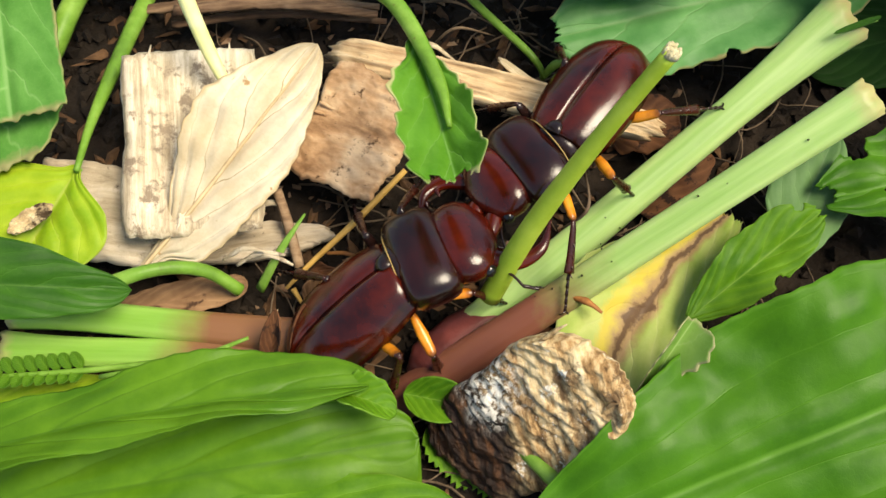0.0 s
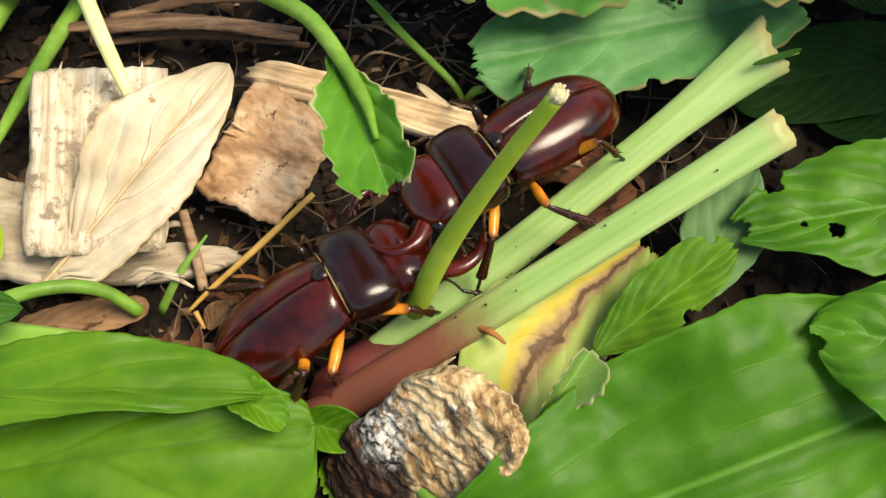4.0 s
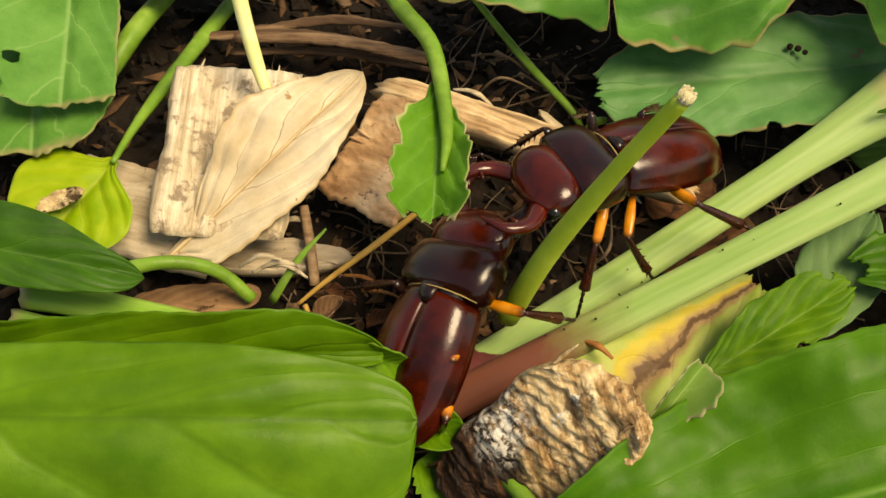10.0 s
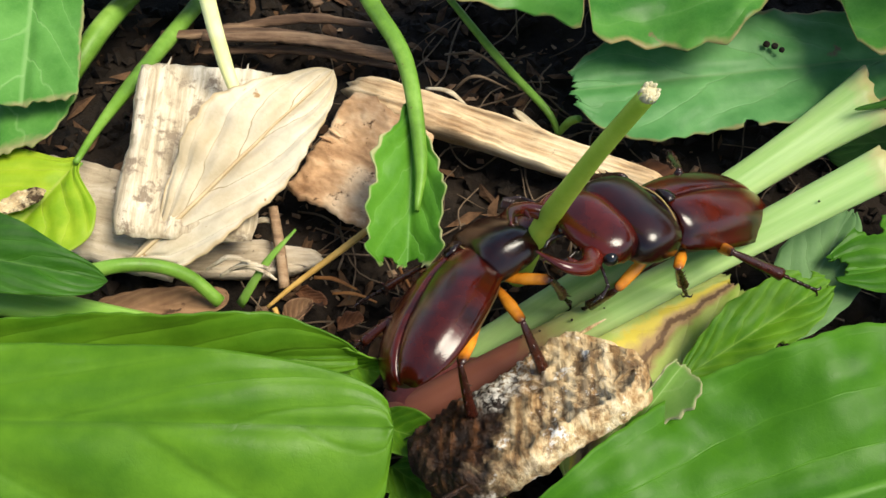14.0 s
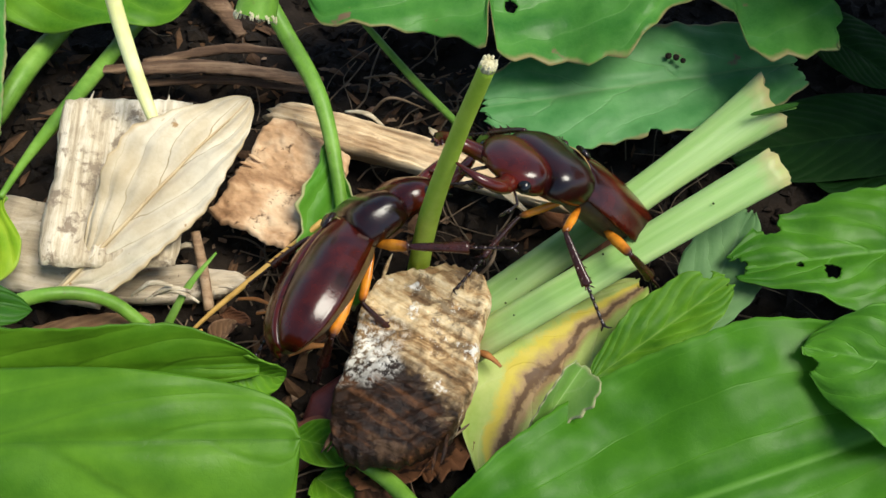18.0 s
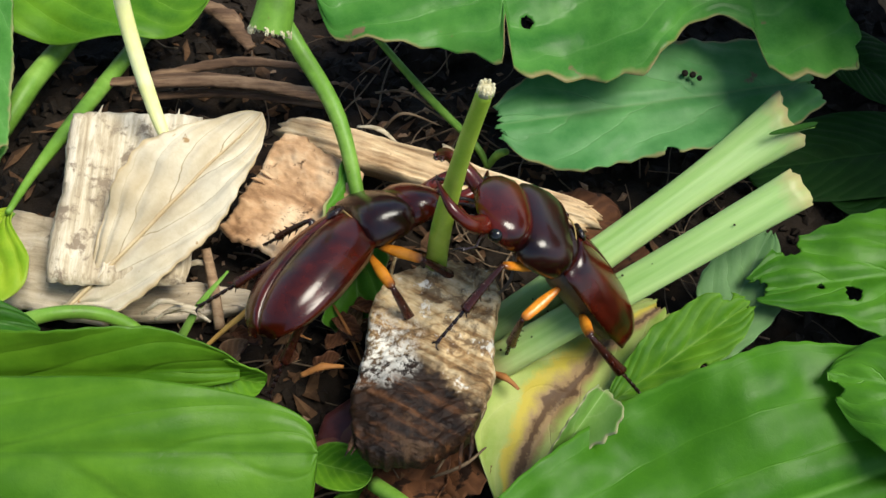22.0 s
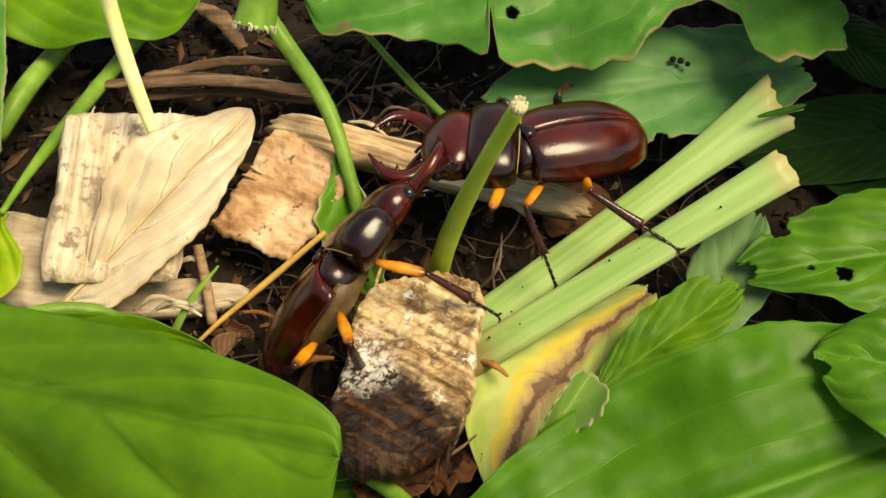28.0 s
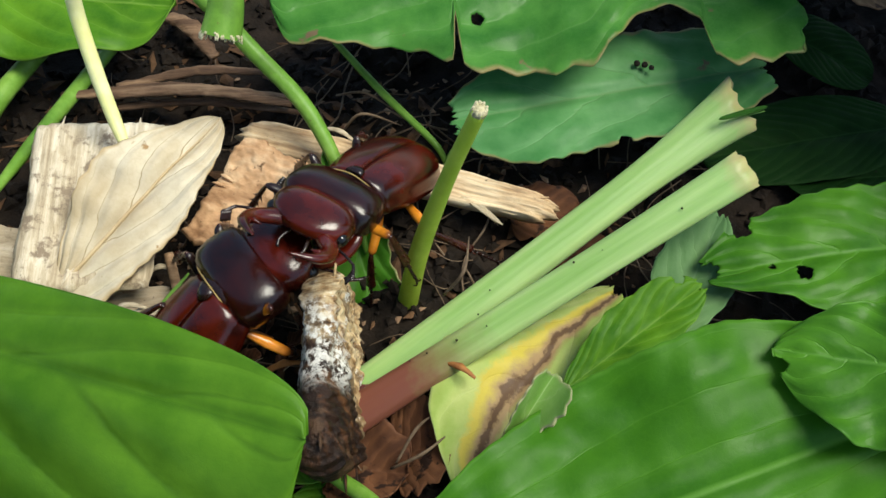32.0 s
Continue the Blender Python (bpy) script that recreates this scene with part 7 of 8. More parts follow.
    (6, -0.01, -0.005, -0.008, -61.5, -38.2, -67.7), (7, -0.01, -0.005, -0.008, -63.8, -54.2, -72.9), (8, -0.01, -0.005, -0.008, -83.3, -51.1, -78.8),
    (9, -0.01, -0.005, -0.008, -60.5, -43.5, -81.4), (10, -0.01, -0.005, -0.008, -39.8, -20, -155), (11, -0.01, -0.005, -0.008, -54.3, 5.5, 144.5),
    (12, -0.01, -0.005, -0.008, -39.9, -7.8, -176.1), (13, -0.01, -0.005, -0.008, -58.9, -21.8, -163.6), (14, -0.01, -0.005, -0.008, -26.6, 0.3, -174.3),
    (15, -0.01, -0.005, -0.008, -17.5, 41.3, -179), (15.5, -0.01, -0.005, -0.008, -34.8, 42, -163.3), (17.5, -0.01, -0.005, -0.008, -55.4, 18.3, 152.3),
    (18, -0.01, -0.005, -0.008, -63.8, 16.2, 152.9), (19, -0.01, -0.005, -0.008, -47.9, 25.4, 179.5), (20, -0.01, -0.005, -0.008, -45.3, -11.5, -171.2),
    (21, -0.01, -0.005, -0.008, -54.9, 17.7, -173.8), (22, -0.01, -0.005, -0.008, -43.2, -9.1, 173.9), (23, -0.01, -0.005, -0.008, -14.1, -21.6, 169),
    (23.5, -0.01, -0.005, -0.008, -36.6, -24.1, -119.3), (24, -0.01, -0.005, -0.008, -46.8, -5.6, -53.9), (24.5, -0.01, -0.005, -0.008, -37.1, 1.4, -50.9),
    (25.5, -0.01, -0.005, -0.008, 5.8, 30.1, -23.7), (26.5, -0.01, -0.005, -0.008, 63.2, 27.8, 20.6), (27, -0.01, -0.005, -0.008, 20.5, 22.1, -19.6),
    (27.5, -0.01, -0.005, -0.008, -46.6, 24.8, -62.8), (28, -0.01, -0.005, -0.008, -99.1, -8.4, -84.8), (28.5, -0.01, -0.005, -0.008, -59.1, -4.4, -123.4),
    (29, -0.01, -0.005, -0.008, -28.1, 21.6, -152.5), (30, -0.01, -0.005, -0.008, -23.4, 3.4, -167.5), (30.5, -0.01, -0.005, -0.008, -33.6, -0.9, -147.5),
    (31, -0.01, -0.005, -0.008, -44.6, -1.4, -127.1), (31.5, -0.01, -0.005, -0.008, -44.6, -1.4, -127.1), (32, -0.01, -0.005, -0.008, -44.6, -1.4, -127.1),
],
"right_hind_leg_tibia": [
    (0, 128.4), (1, 98.8), (2, 112.7), (3, 126.2), (3.5, 124.8), (5.5, 119.2), (6, 117.8), (7, 149.4),
    (8, 147.7), (9, 152.3), (10, 105), (11, 57.7), (12, 101.9), (13, 118.7), (14, 88.8), (15, 49.4),
    (15.5, 98.2), (17.5, 63.6), (18, 64.7), (19, 54.5), (20, 76.7), (21, 45), (22, 72.2), (23, 89.8),
    (24, 140.6), (24.5, 142.9), (26.5, 122), (27, 154.2), (28, 135), (29, 49.3), (30, 64), (30.5, 78.4),
    (31, 92.8), (31.5, 92.8), (32, 92.8),
],
}
BEETLE_TWO = {
"body": [
    (0, 0.01014, 0.01081, 0.0221, 14, -1, -130.2), (1, 0.01256, 0.01062, 0.0224, 13.8, -2.4, -138.7), (2, 0.01544, 0.01104, 0.02273, 13.5, -3.9, -151.2),
    (3, 0.01554, 0.00969, 0.02305, 13.3, -8.5, -152.6), (3.5, 0.01519, 0.01077, 0.02325, 13, -5.5, -151.8), (5.5, 0.01835, 0.01429, 0.02396, 12.2, 0.5, -141.1),
    (6, 0.0191, 0.01462, 0.02412, 12, -0.5, -143.8), (7, 0.01599, 0.01115, 0.02565, 8.5, 0.2, -148), (8, 0.02324, 0.00854, 0.02716, 5, -8.3, -150.5),
    (9, 0.02012, 0.01125, 0.02731, 6.6, -12.3, -164), (10, 0.01515, 0.01198, 0.02737, 8.5, -20.3, -150), (11, 0.01661, 0.01524, 0.02686, 16.1, -35.9, -146),
    (12, 0.01979, 0.01538, 0.02782, 12.4, -11, -162.4), (13, 0.02652, 0.00943, 0.02781, 13.3, -25, -148), (14, 0.0252, 0.00213, 0.02804, 14.7, -25.8, -151.5),
    (15, 0.02158, 0.00254, 0.02821, 16.3, -22.4, -146.1), (15.5, 0.0212, 0.00259, 0.02828, 21, -22.9, -147.6), (17.5, 0.02439, 0.00795, 0.028, 38, -55.7, 199.8),
    (18, 0.02924, 0.01141, 0.0282, 38.6, -49.7, 172.5), (19, 0.02315, -0.00025, 0.02677, 35.6, -30.5, -169.7), (20, 0.02059, -0.00011, 0.02527, 34, -36.6, 167.1),
    (21, 0.02547, 0.00274, 0.026, 37, -58.5, 165.6), (22, 0.02533, 0.00159, 0.0267, 37, -56.6, 160.8), (23, 0.02307, 0.00862, 0.0273, 13.3, -29.2, -166.7),
    (24, 0.02402, 0.00096, 0.0278, 19.3, -27.3, -163.7), (24.5, 0.02279, 0.0029, 0.0279, 17, -31.8, -171.4), (26.5, 0.02596, 0.00592, 0.0285, 20, -55.8, -182),
    (27, 0.02745, 0.01066, 0.02841, -5.8, -32.2, -154.2), (28, 0.01991, 0.0169, 0.02803, 4.2, -13.3, -160.6), (29, 0.01969, 0.01942, 0.02646, 8.6, -27.3, -162.5),
    (30, 0.01974, 0.02766, 0.02463, 24.2, -43.2, 204.3), (30.5, 0.01923, 0.0225, 0.02401, 17.9, -56.7, -144.2), (31, 0.01284, 0.01723, 0.02429, 5.7, -40.7, -93.8),
    (31.5, 0.00763, 0.01522, 0.02408, 2.8, -37, -97.7), (32, -0.00112, 0.0145, 0.02396, 0, -28.7, -124.2),
],
"fore": [
    (0, -0.4, 2.2, -21.1), (1, -1.8, 6, -11.7), (2, -1.7, 2, -5.8),
    (3, -1.7, 2.8, -5.8), (3.5, -0.7, 4.5, -4.6), (5.5, -0.4, 12.3, -17.4),
    (6, -0.5, 16.8, -19.1), (7, -0.9, 20.3, -7.5), (8, -1.5, 13, -9.6),
    (9, -2.1, 5.2, -7.4), (10, -0.6, 10.7, -3.4), (11, -0.8, 19.3, -12),
    (12, 5.6, 7.4, 2.1), (13, -4.2, 5, -21.6), (14, -1.8, 1.8, 0),
    (15, -2.4, -10.2, 9.8), (15.5, -2.7, -2.9, 8.3), (17.5, -3, -1, -9.7),
    (18, -0.6, 23.7, 7.6), (19, -5, 4.8, 17.7), (20, -8.7, 26.6, -58.7),
    (21, -10, 20.5, -1.4), (22, -10, 18.7, -4.6), (23, 1.9, 22.1, 3.5),
    (24, -1.9, 10.2, -11), (24.5, -1, 4, -3.9), (26.5, 0, 11, -8.4),
    (27, 5.4, 7.6, -8.2), (28, -4.1, 10.8, -26.2), (29, -10, 8.3, -29.3),
    (30, -11.6, 11.4, -66.7), (30.5, 12.3, 12, -6.4), (31, 3.9, 1.8, -2.2),
    (31.5, -0.6, 9.1, 1.7), (32, -3.4, -3.9, 7.2),
],
"left_front_leg": [
    (0, 0.00392, 0.00302, -0.00726, -34.9, 7.9, 49.2), (1, 0.00285, 0.00356, -0.00751, -12.4, -7.3, 43.4), (2, 0.00299, 0.00377, -0.00735, -15.7, 17, 50.3),
    (3, 0.00289, 0.00379, -0.00738, -23.1, 4.2, 59.9), (3.5, 0.00262, 0.00399, -0.00737, -20.4, 9.9, 55.1), (5.5, 0.00247, 0.00365, -0.0076, -13.7, 34.2, 36.8),
    (6, 0.00199, 0.00377, -0.00768, -13.4, 40.5, 32), (7, 0.00072, 0.00409, -0.00773, -12.4, 36.8, 33.6), (8, 0.00181, 0.00383, -0.00769, -1.3, 28.3, -7),
    (9, 0.00268, 0.00369, -0.00751, 26.8, 23, 47.6), (10, 0.00171, 0.0041, -0.00757, 9.8, 45.9, 52.8), (11, 0.00118, 0.00402, -0.00772, -17.5, 68.7, 44.2),
    (12, 0.00178, 0.00501, -0.00699, 0.2, 39.5, 53), (13, 0.00341, 0.00267, -0.00763, 9.7, 10, 51.1), (14, 0.00261, 0.00405, -0.00734, -38.5, 53.1, 2.4),
    (15, 0.00337, 0.00461, -0.00667, -13.7, 10.7, 11.2), (15.5, 0.00262, 0.00436, -0.00717, -57.4, 50, -3.7), (17.5, 0.00359, 0.00334, -0.00729, -108.2, 55.7, -62.4),
    (17.75, 0.00138, 0.00373, -0.0075, -46.8, 63.4, -49.9), (18, -0.00082, 0.00412, -0.00771, 22, 60.8, -29.4), (18.5, 9e-05, 0.00413, -0.0077, 22.8, 35.1, 7.9),
    (19, 0.001, 0.00414, -0.00768, 7.7, 13.4, 38.3), (20, 0.00222, 0.0024, -0.00815, -12.4, 41.9, 53.8), (20.5, 0.00112, 0.00269, -0.00821, 23, 46.5, 13),
    (21, 2e-05, 0.00297, -0.00827, 52.6, 66.9, -27.6), (21.5, 0.00023, 0.00296, -0.00827, 36.9, 45.2, -4.6), (22, 0.00044, 0.00295, -0.00827, 16.1, 28.6, 19.1),
    (23, -0.00028, 0.00451, -0.00753, 12.7, 56.3, 58.5), (24, 0.00227, 0.00368, -0.00765, -7.2, 39.2, 39), (24.5, 0.00261, 0.00397, -0.00738, -13.5, 49.2, 5.2),
    (26.5, 0.00206, 0.00401, -0.00755, 1.8, 23.9, 49.9), (27, 0.00263, 0.00459, -0.00701, 33.7, 46.1, 66.9), (28, 0.00292, 0.00275, -0.00782, -5.2, -0.6, 49.8),
    (29, 0.00295, 0.00176, -0.00808, -11.8, 17.1, 61.5), (30, 0.00302, -6e-05, -0.00824, -15.2, 35.8, 72.6), (30.5, 0.00215, 0.00549, -0.00651, 0, 23.2, 76.8),
    (31, 0.00282, 0.00465, -0.0069, 13.2, 10, 77.4), (31.5, 0.00156, 0.00425, -0.00753, 26.1, -2.9, 74.9), (32, 0.00283, 0.00423, -0.00716, 40, -14.9, 69.4),
],
"left_front_leg_tibia": [
    (0, 39.1), (1, 43.4), (2, 31.4), (3, 55.4), (3.5, 58.6), (5.5, 71.2), (6, 74.4), (7, 59.2),
    (8, 55.5), (9, 18.8), (10, 34.1), (11, 49.4), (12, 45.5), (13, 41.5), (14, 59.6), (15, 84.2),
    (15.5, 57.7), (17.5, 49.6), (18, 29.8), (19, 55.4), (20, 75.9), (21, 8.8), (22, 69.3), (23, 56.2),
    (24, 64.8), (24.5, 46.2), (26.5, 98.1), (27, 14), (28, 124.1), (29, 85), (30, 46), (30.5, 60.5),
    (31, 75.1), (31.5, 89.6), (32, 104.1),
],
"left_middle_leg": [
    (0, -0.00285, 0.00475, -0.0076, 21.1, -14.8, 60), (1, -0.00285, 0.00475, -0.0076, 19.6, -31.3, 76.2), (2, -0.00285, 0.00475, -0.0076, 53, -14.1, 96.1),
    (3, -0.00285, 0.00475, -0.0076, 58.4, -3.9, 90.2), (3.5, -0.00285, 0.00475, -0.0076, 54.1, -6.5, 84), (5.5, -0.00285, 0.00475, -0.0076, 40.2, -20.6, 60.7),
    (6, -0.00285, 0.00475, -0.0076, 37.5, -24.9, 55.1), (7, -0.00285, 0.00475, -0.0076, 58.4, 32.1, 77.3), (7.5, -0.00285, 0.00475, -0.0076, 77, 32.5, 49.5),
    (8, -0.00285, 0.00475, -0.0076, 94.1, 40.3, 21.9), (9, -0.00285, 0.00475, -0.0076, 74.1, -7.7, 66), (10, -0.00285, 0.00475, -0.0076, 42, 28.7, 54.9),
    (11, -0.00285, 0.00475, -0.0076, 39.6, 24, 48.8), (12, -0.00285, 0.00475, -0.0076, 37.7, 20.2, 122), (12.5, -0.00285, 0.00475, -0.0076, 17, 17.6, 77.9),
    (13, -0.00285, 0.00475, -0.0076, 3.9, 2.6, 38.3), (14, -0.00285, 0.00475, -0.0076, 23.6, -7.6, 36.7), (15, -0.00285, 0.00475, -0.0076, 47.5, 9.3, 68.2),
    (15.5, -0.00285, 0.00475, -0.0076, 4.5, -8.7, 23.7), (16.5, -0.00285, 0.00475, -0.0076, -14.4, 32, 9), (17.5, -0.00285, 0.00475, -0.0076, -68.5, 58, -42.3),
    (17.75, -0.00285, 0.00475, -0.0076, 29.8, 63, 35.3), (18, -0.00285, 0.00475, -0.0076, 74.5, 29.6, 57), (19, -0.00285, 0.00475, -0.0076, 27.2, 20, 66.8),
    (20, -0.00285, 0.00475, -0.0076, 18.1, 67.9, 78.7), (21, -0.00285, 0.00475, -0.0076, 72.2, 75.2, 109.5), (22, -0.00285, 0.00475, -0.0076, 29.9, 62.5, 64),
    (23, -0.00285, 0.00475, -0.0076, 44.8, -11.1, 69.7), (24, -0.00285, 0.00475, -0.0076, 27.6, 32.2, 58.6), (24.5, -0.00285, 0.00475, -0.0076, 46.7, -5.4, 85.3),
    (26.5, -0.00285, 0.00475, -0.0076, 39.3, 33.8, 54.1), (27, -0.00285, 0.00475, -0.0076, 33.7, 5.6, 45.8), (28, -0.00285, 0.00475, -0.0076, 37, -2.8, 41),
    (29, -0.00285, 0.00475, -0.0076, 51.2, 7.1, 65.2), (30, -0.00285, 0.00475, -0.0076, 9.4, 80.7, 17.5), (30.5, -0.00285, 0.00475, -0.0076, 9.4, 80.7, 17.5),
    (31, -0.00285, 0.00475, -0.0076, 9.4, 80.7, 17.5), (31.5, -0.00285, 0.00475, -0.0076, 9.4, 80.7, 17.5), (32, -0.00285, 0.00475, -0.0076, 9.4, 80.7, 17.5),
],
"left_middle_leg_tibia": [
    (0, 115.8), (1, 134.4), (2, 69.6), (3, 62.5), (3.5, 70.8), (5.5, 103.7), (6, 112), (7, 57.9),
    (8, 20.3), (9, 102.2), (10, 75.6), (11, 78.2), (12, 34.5), (13, 108.1), (14, 143), (15, 104.1),
    (15.5, 153.5), (17.5, 83.4), (18, 64.4), (19, 120.4), (20, 62.8), (21, 53.9), (22, 80.4), (23, 57.2),
    (24, 88.1), (24.5, 88.4), (26.5, 85.1), (27, 87), (28, 86.6), (29, 84.3), (30, 30), (30.5, 30),
    (31, 30), (31.5, 30), (32, 30),
],
"left_hind_leg": [
    (0, -0.0095, 0.00475, -0.0076, 35.9, -20.8, 114.8), (1, -0.0095, 0.00475, -0.0076, 31, -36, 83.8), (2, -0.0095, 0.00475, -0.0076, 31.5, -46.1, 138.7),
    (3, -0.0095, 0.00475, -0.0076, 30.1, -45.7, 151.7), (3.5, -0.0095, 0.00475, -0.0076, 33, -45.1, 139.8), (5.5, -0.0095, 0.00475, -0.0076, 41, -39.1, 95.2),
    (6, -0.0095, 0.00475, -0.0076, 41.8, -37.1, 84.9), (7, -0.0095, 0.00475, -0.0076, 61.5, -37.7, 66), (8, -0.0095, 0.00475, -0.0076, 75.6, -38.4, 64),
    (9, -0.0095, 0.00475, -0.0076, 62.9, -38.6, 105), (10, -0.0095, 0.00475, -0.0076, 65.5, -18.5, 83.9), (11, -0.0095, 0.00475, -0.0076, 86.3, -12.7, 45.5),
    (12, -0.0095, 0.00475, -0.0076, 57.3, -33.7, 101.3), (13, -0.0095, 0.00475, -0.0076, 85.4, -25.3, 54.8), (14, -0.0095, 0.00475, -0.0076, 80.3, -25.5, 54.7),
    (15, -0.0095, 0.00475, -0.0076, 75.1, -25.7, 54.6), (15.5, -0.0095, 0.00475, -0.0076, 26.4, 9.3, 53.4), (17.5, -0.0095, 0.00475, -0.0076, 74.3, 17, 40.9),
    (18, -0.0095, 0.00475, -0.0076, 84.6, 0, 89.5), (19, -0.0095, 0.00475, -0.0076, 94.9, -31.5, 79.8), (20, -0.0095, 0.00475, -0.0076, 97.3, -18.9, 97.7),
    (21, -0.0095, 0.00475, -0.0076, 89.6, 11.4, 69.2), (22, -0.0095, 0.00475, -0.0076, 92.5, -1.2, 70.8), (23, -0.0095, 0.00475, -0.0076, 70.7, -20.1, 84.7),
    (24, -0.0095, 0.00475, -0.0076, 93.4, -29.8, 75.8), (24.5, -0.0095, 0.00475, -0.0076, 69.1, -16.3, 67.5), (26.5, -0.0095, 0.00475, -0.0076, 90.3, -24.1, 73.7),
    (27, -0.0095, 0.00475, -0.0076, 102.2, -34.7, 62.9), (28, -0.0095, 0.00475, -0.0076, 68.2, -23.5, 67.3), (29, -0.0095, 0.00475, -0.0076, 81.2, -16.8, 77.3),
    (30, -0.0095, 0.00475, -0.0076, 67.8, 11.7, 71.2), (30.5, -0.0095, 0.00475, -0.0076, 67.8, 11.7, 71.2), (31, -0.0095, 0.00475, -0.0076, 67.8, 11.7, 71.2),
    (31.5, -0.0095, 0.00475, -0.0076, 67.8, 11.7, 71.2), (32, -0.0095, 0.00475, -0.0076, 67.8, 11.7, 71.2),
],
"left_hind_leg_tibia": [
    (0, 72.6), (1, 126.3), (2, 116.2), (3, 104.5), (3.5, 110.7), (5.5, 135.8), (6, 142.1), (7, 141.4),
    (8, 112), (9, 67.8), (10, 80.2), (11, 103.9), (12, 117.4), (13, 133.8), (14, 104.4), (15, 75.1),
    (15.5, 110.7), (17.5, 128.7), (18, 105.4), (19, 130), (20, 96.2), (21, 101.3), (22, 104.9), (23, 91.7),
    (24, 116.3), (24.5, 106.7), (26.5, 103.5), (27, 83.2), (28, 72.7), (29, 55.7), (30, 68.6), (30.5, 68.6),
    (31, 68.6), (31.5, 68.6), (32, 68.6),
],
"right_front_leg": [
    (0, 0.0008, -0.00495, -0.00834, -16.6, -42.6, -36.4), (1, 0.00103, -0.00483, -0.00838, -18.5, -44, -56.9), (2, 0.00208, -0.00476, -0.00823, -19.6, -43.4, -58.2),
    (3, 0.00198, -0.00474, -0.00827, -21.6, -35, -34), (3.5, 0.00185, -0.00454, -0.00841, -19.1, -39.2, -42.1), (5.5, -0.0003, -0.00445, -0.00865, -14.4, -41, -38.4),
    (6, -0.0011, -0.00422, -0.0087, -15.2, -40.1, -39.9), (7, -0.00074, -0.00435, -0.00867, -10.2, -40.3, -71.5), (8, 0.00018, -0.00459, -0.00858, -10.7, -31.9, -52.2),
    (9, 0.00149, -0.00481, -0.00833, -15.9, -31.8, -53), (10, 0.001, -0.00442, -0.00861, -25.3, -28.6, -54.1), (11, -0.00092, -0.00429, -0.00869, -35.2, -0.5, -27.7),
    (12, 0.00183, -0.00339, -0.00893, -21.5, -26.8, -28.5), (13, 0.00021, -0.00531, -0.00815, -33.3, -29, -49.2), (14, 0.00259, -0.00453, -0.00821, -27.9, -17.6, -33.6),
    (15, 0.00496, -0.00384, -0.00744, -31.7, -27.9, -56.7), (15.5, 0.00389, -0.00414, -0.00791, -34.5, -35.7, -51.3), (17.5, 0.00215, -0.00513, -0.00798, -95.9, -48.5, -29),
    (18, -0.00011, -0.00442, -0.00866, -57.1, -33.9, -23.6), (19, 0.0036, -0.00408, -0.00807, -50.1, -23.5, -23.6), (20, -0.00512, -0.00213, -0.008, -54.8, -33.2, -29.2),
    (21, -6e-05, -0.00565, -0.00792, -70.2, -30.8, -33.2), (22, -0.00013, -0.00566, -0.00792, -38.3, -27.2, 4.4), (23, -0.00029, -0.00402, -0.00886, -31, -21.7, -41.9),
    (24, 0.00049, -0.00472, -0.0085, -33.8, -30.3, -42.5), (24.5, 0.00197, -0.00457, -0.00837, -33.1, -17.6, -14.2), (26.5, 0.00058, -0.0044, -0.00866, -44.8, -49.6, -11.1),
    (27, 0.00118, -0.00369, -0.00893, -15.6, 5.5, -39), (28, -0.00097, -0.00493, -0.00833, -19.4, -20.8, -52.9), (29, -0.00122, -0.00578, -0.00773, -25.2, -37.6, -83.3),
    (30, -0.00483, -0.00356, -0.00766, -43.4, -38.5, -42.6), (30.5, 0.00064, -0.00249, -0.00939, -32.5, 19.4, -29.2), (31, 0.00244, -0.0038, -0.00862, -25.2, -0.1, -46.8),
    (31.5, 0.00165, -0.00432, -0.00856, -27.5, -12.6, -61.3), (32, 0.00394, -0.0043, -0.00778, -21.6, -9.7, -69.3),
],
"right_front_leg_tibia": [
    (0, 92.9), (1, 92.8), (2, 92.7), (3, 92.6), (3.5, 92.6), (5.5, 92.4), (6, 92.4), (7, 91.4),
    (8, 90.3), (9, 90.8), (10, 90.1), (11, 89.5), (12, 90.9), (13, 90.6), (14, 87.2), (15, 85),
    (15.5, 88.1), (17.5, 92.9), (18, 91.9), (19, 89.2), (20, 92.2), (21, 92.1), (22, 91.6), (23, 88.8),
    (24, 89), (24.5, 90.9), (26.5, 91.8), (27, 82.5), (28, 87.2), (29, 88.3), (30, 92), (30.5, 74.9),
    (31, 77.8), (31.5, 83), (32, 78.8),
],
"right_middle_leg": [
    (0, -0.00285, -0.00475, -0.00874, -8.9, -60.9, -79.8), (1, -0.00285, -0.00475, -0.00874, -12.5, -63.2, -92.4), (2, -0.00285, -0.00475, -0.00874, -13.4, -63.7, -95.6),
    (3, -0.00285, -0.00475, -0.00874, -24.9, -58.3, -64.6), (3.5, -0.00285, -0.00475, -0.00874, -15.7, -60.9, -82.4), (5.5, -0.00285, -0.00475, -0.00874, -8.2, -58.5, -80),
    (6, -0.00285, -0.00475, -0.00874, -9.8, -58.7, -81.5), (7, -0.00285, -0.00475, -0.00874, -3.9, -56.3, -110.7), (8, -0.00285, -0.00475, -0.00874, -11.5, -49.5, -82.7),
    (9, -0.00285, -0.00475, -0.00874, -18.3, -52.7, -82.6), (10, -0.00285, -0.00475, -0.00874, -32, -58.1, -84), (11, -0.00285, -0.00475, -0.00874, -57.7, -34.4, -44.8),
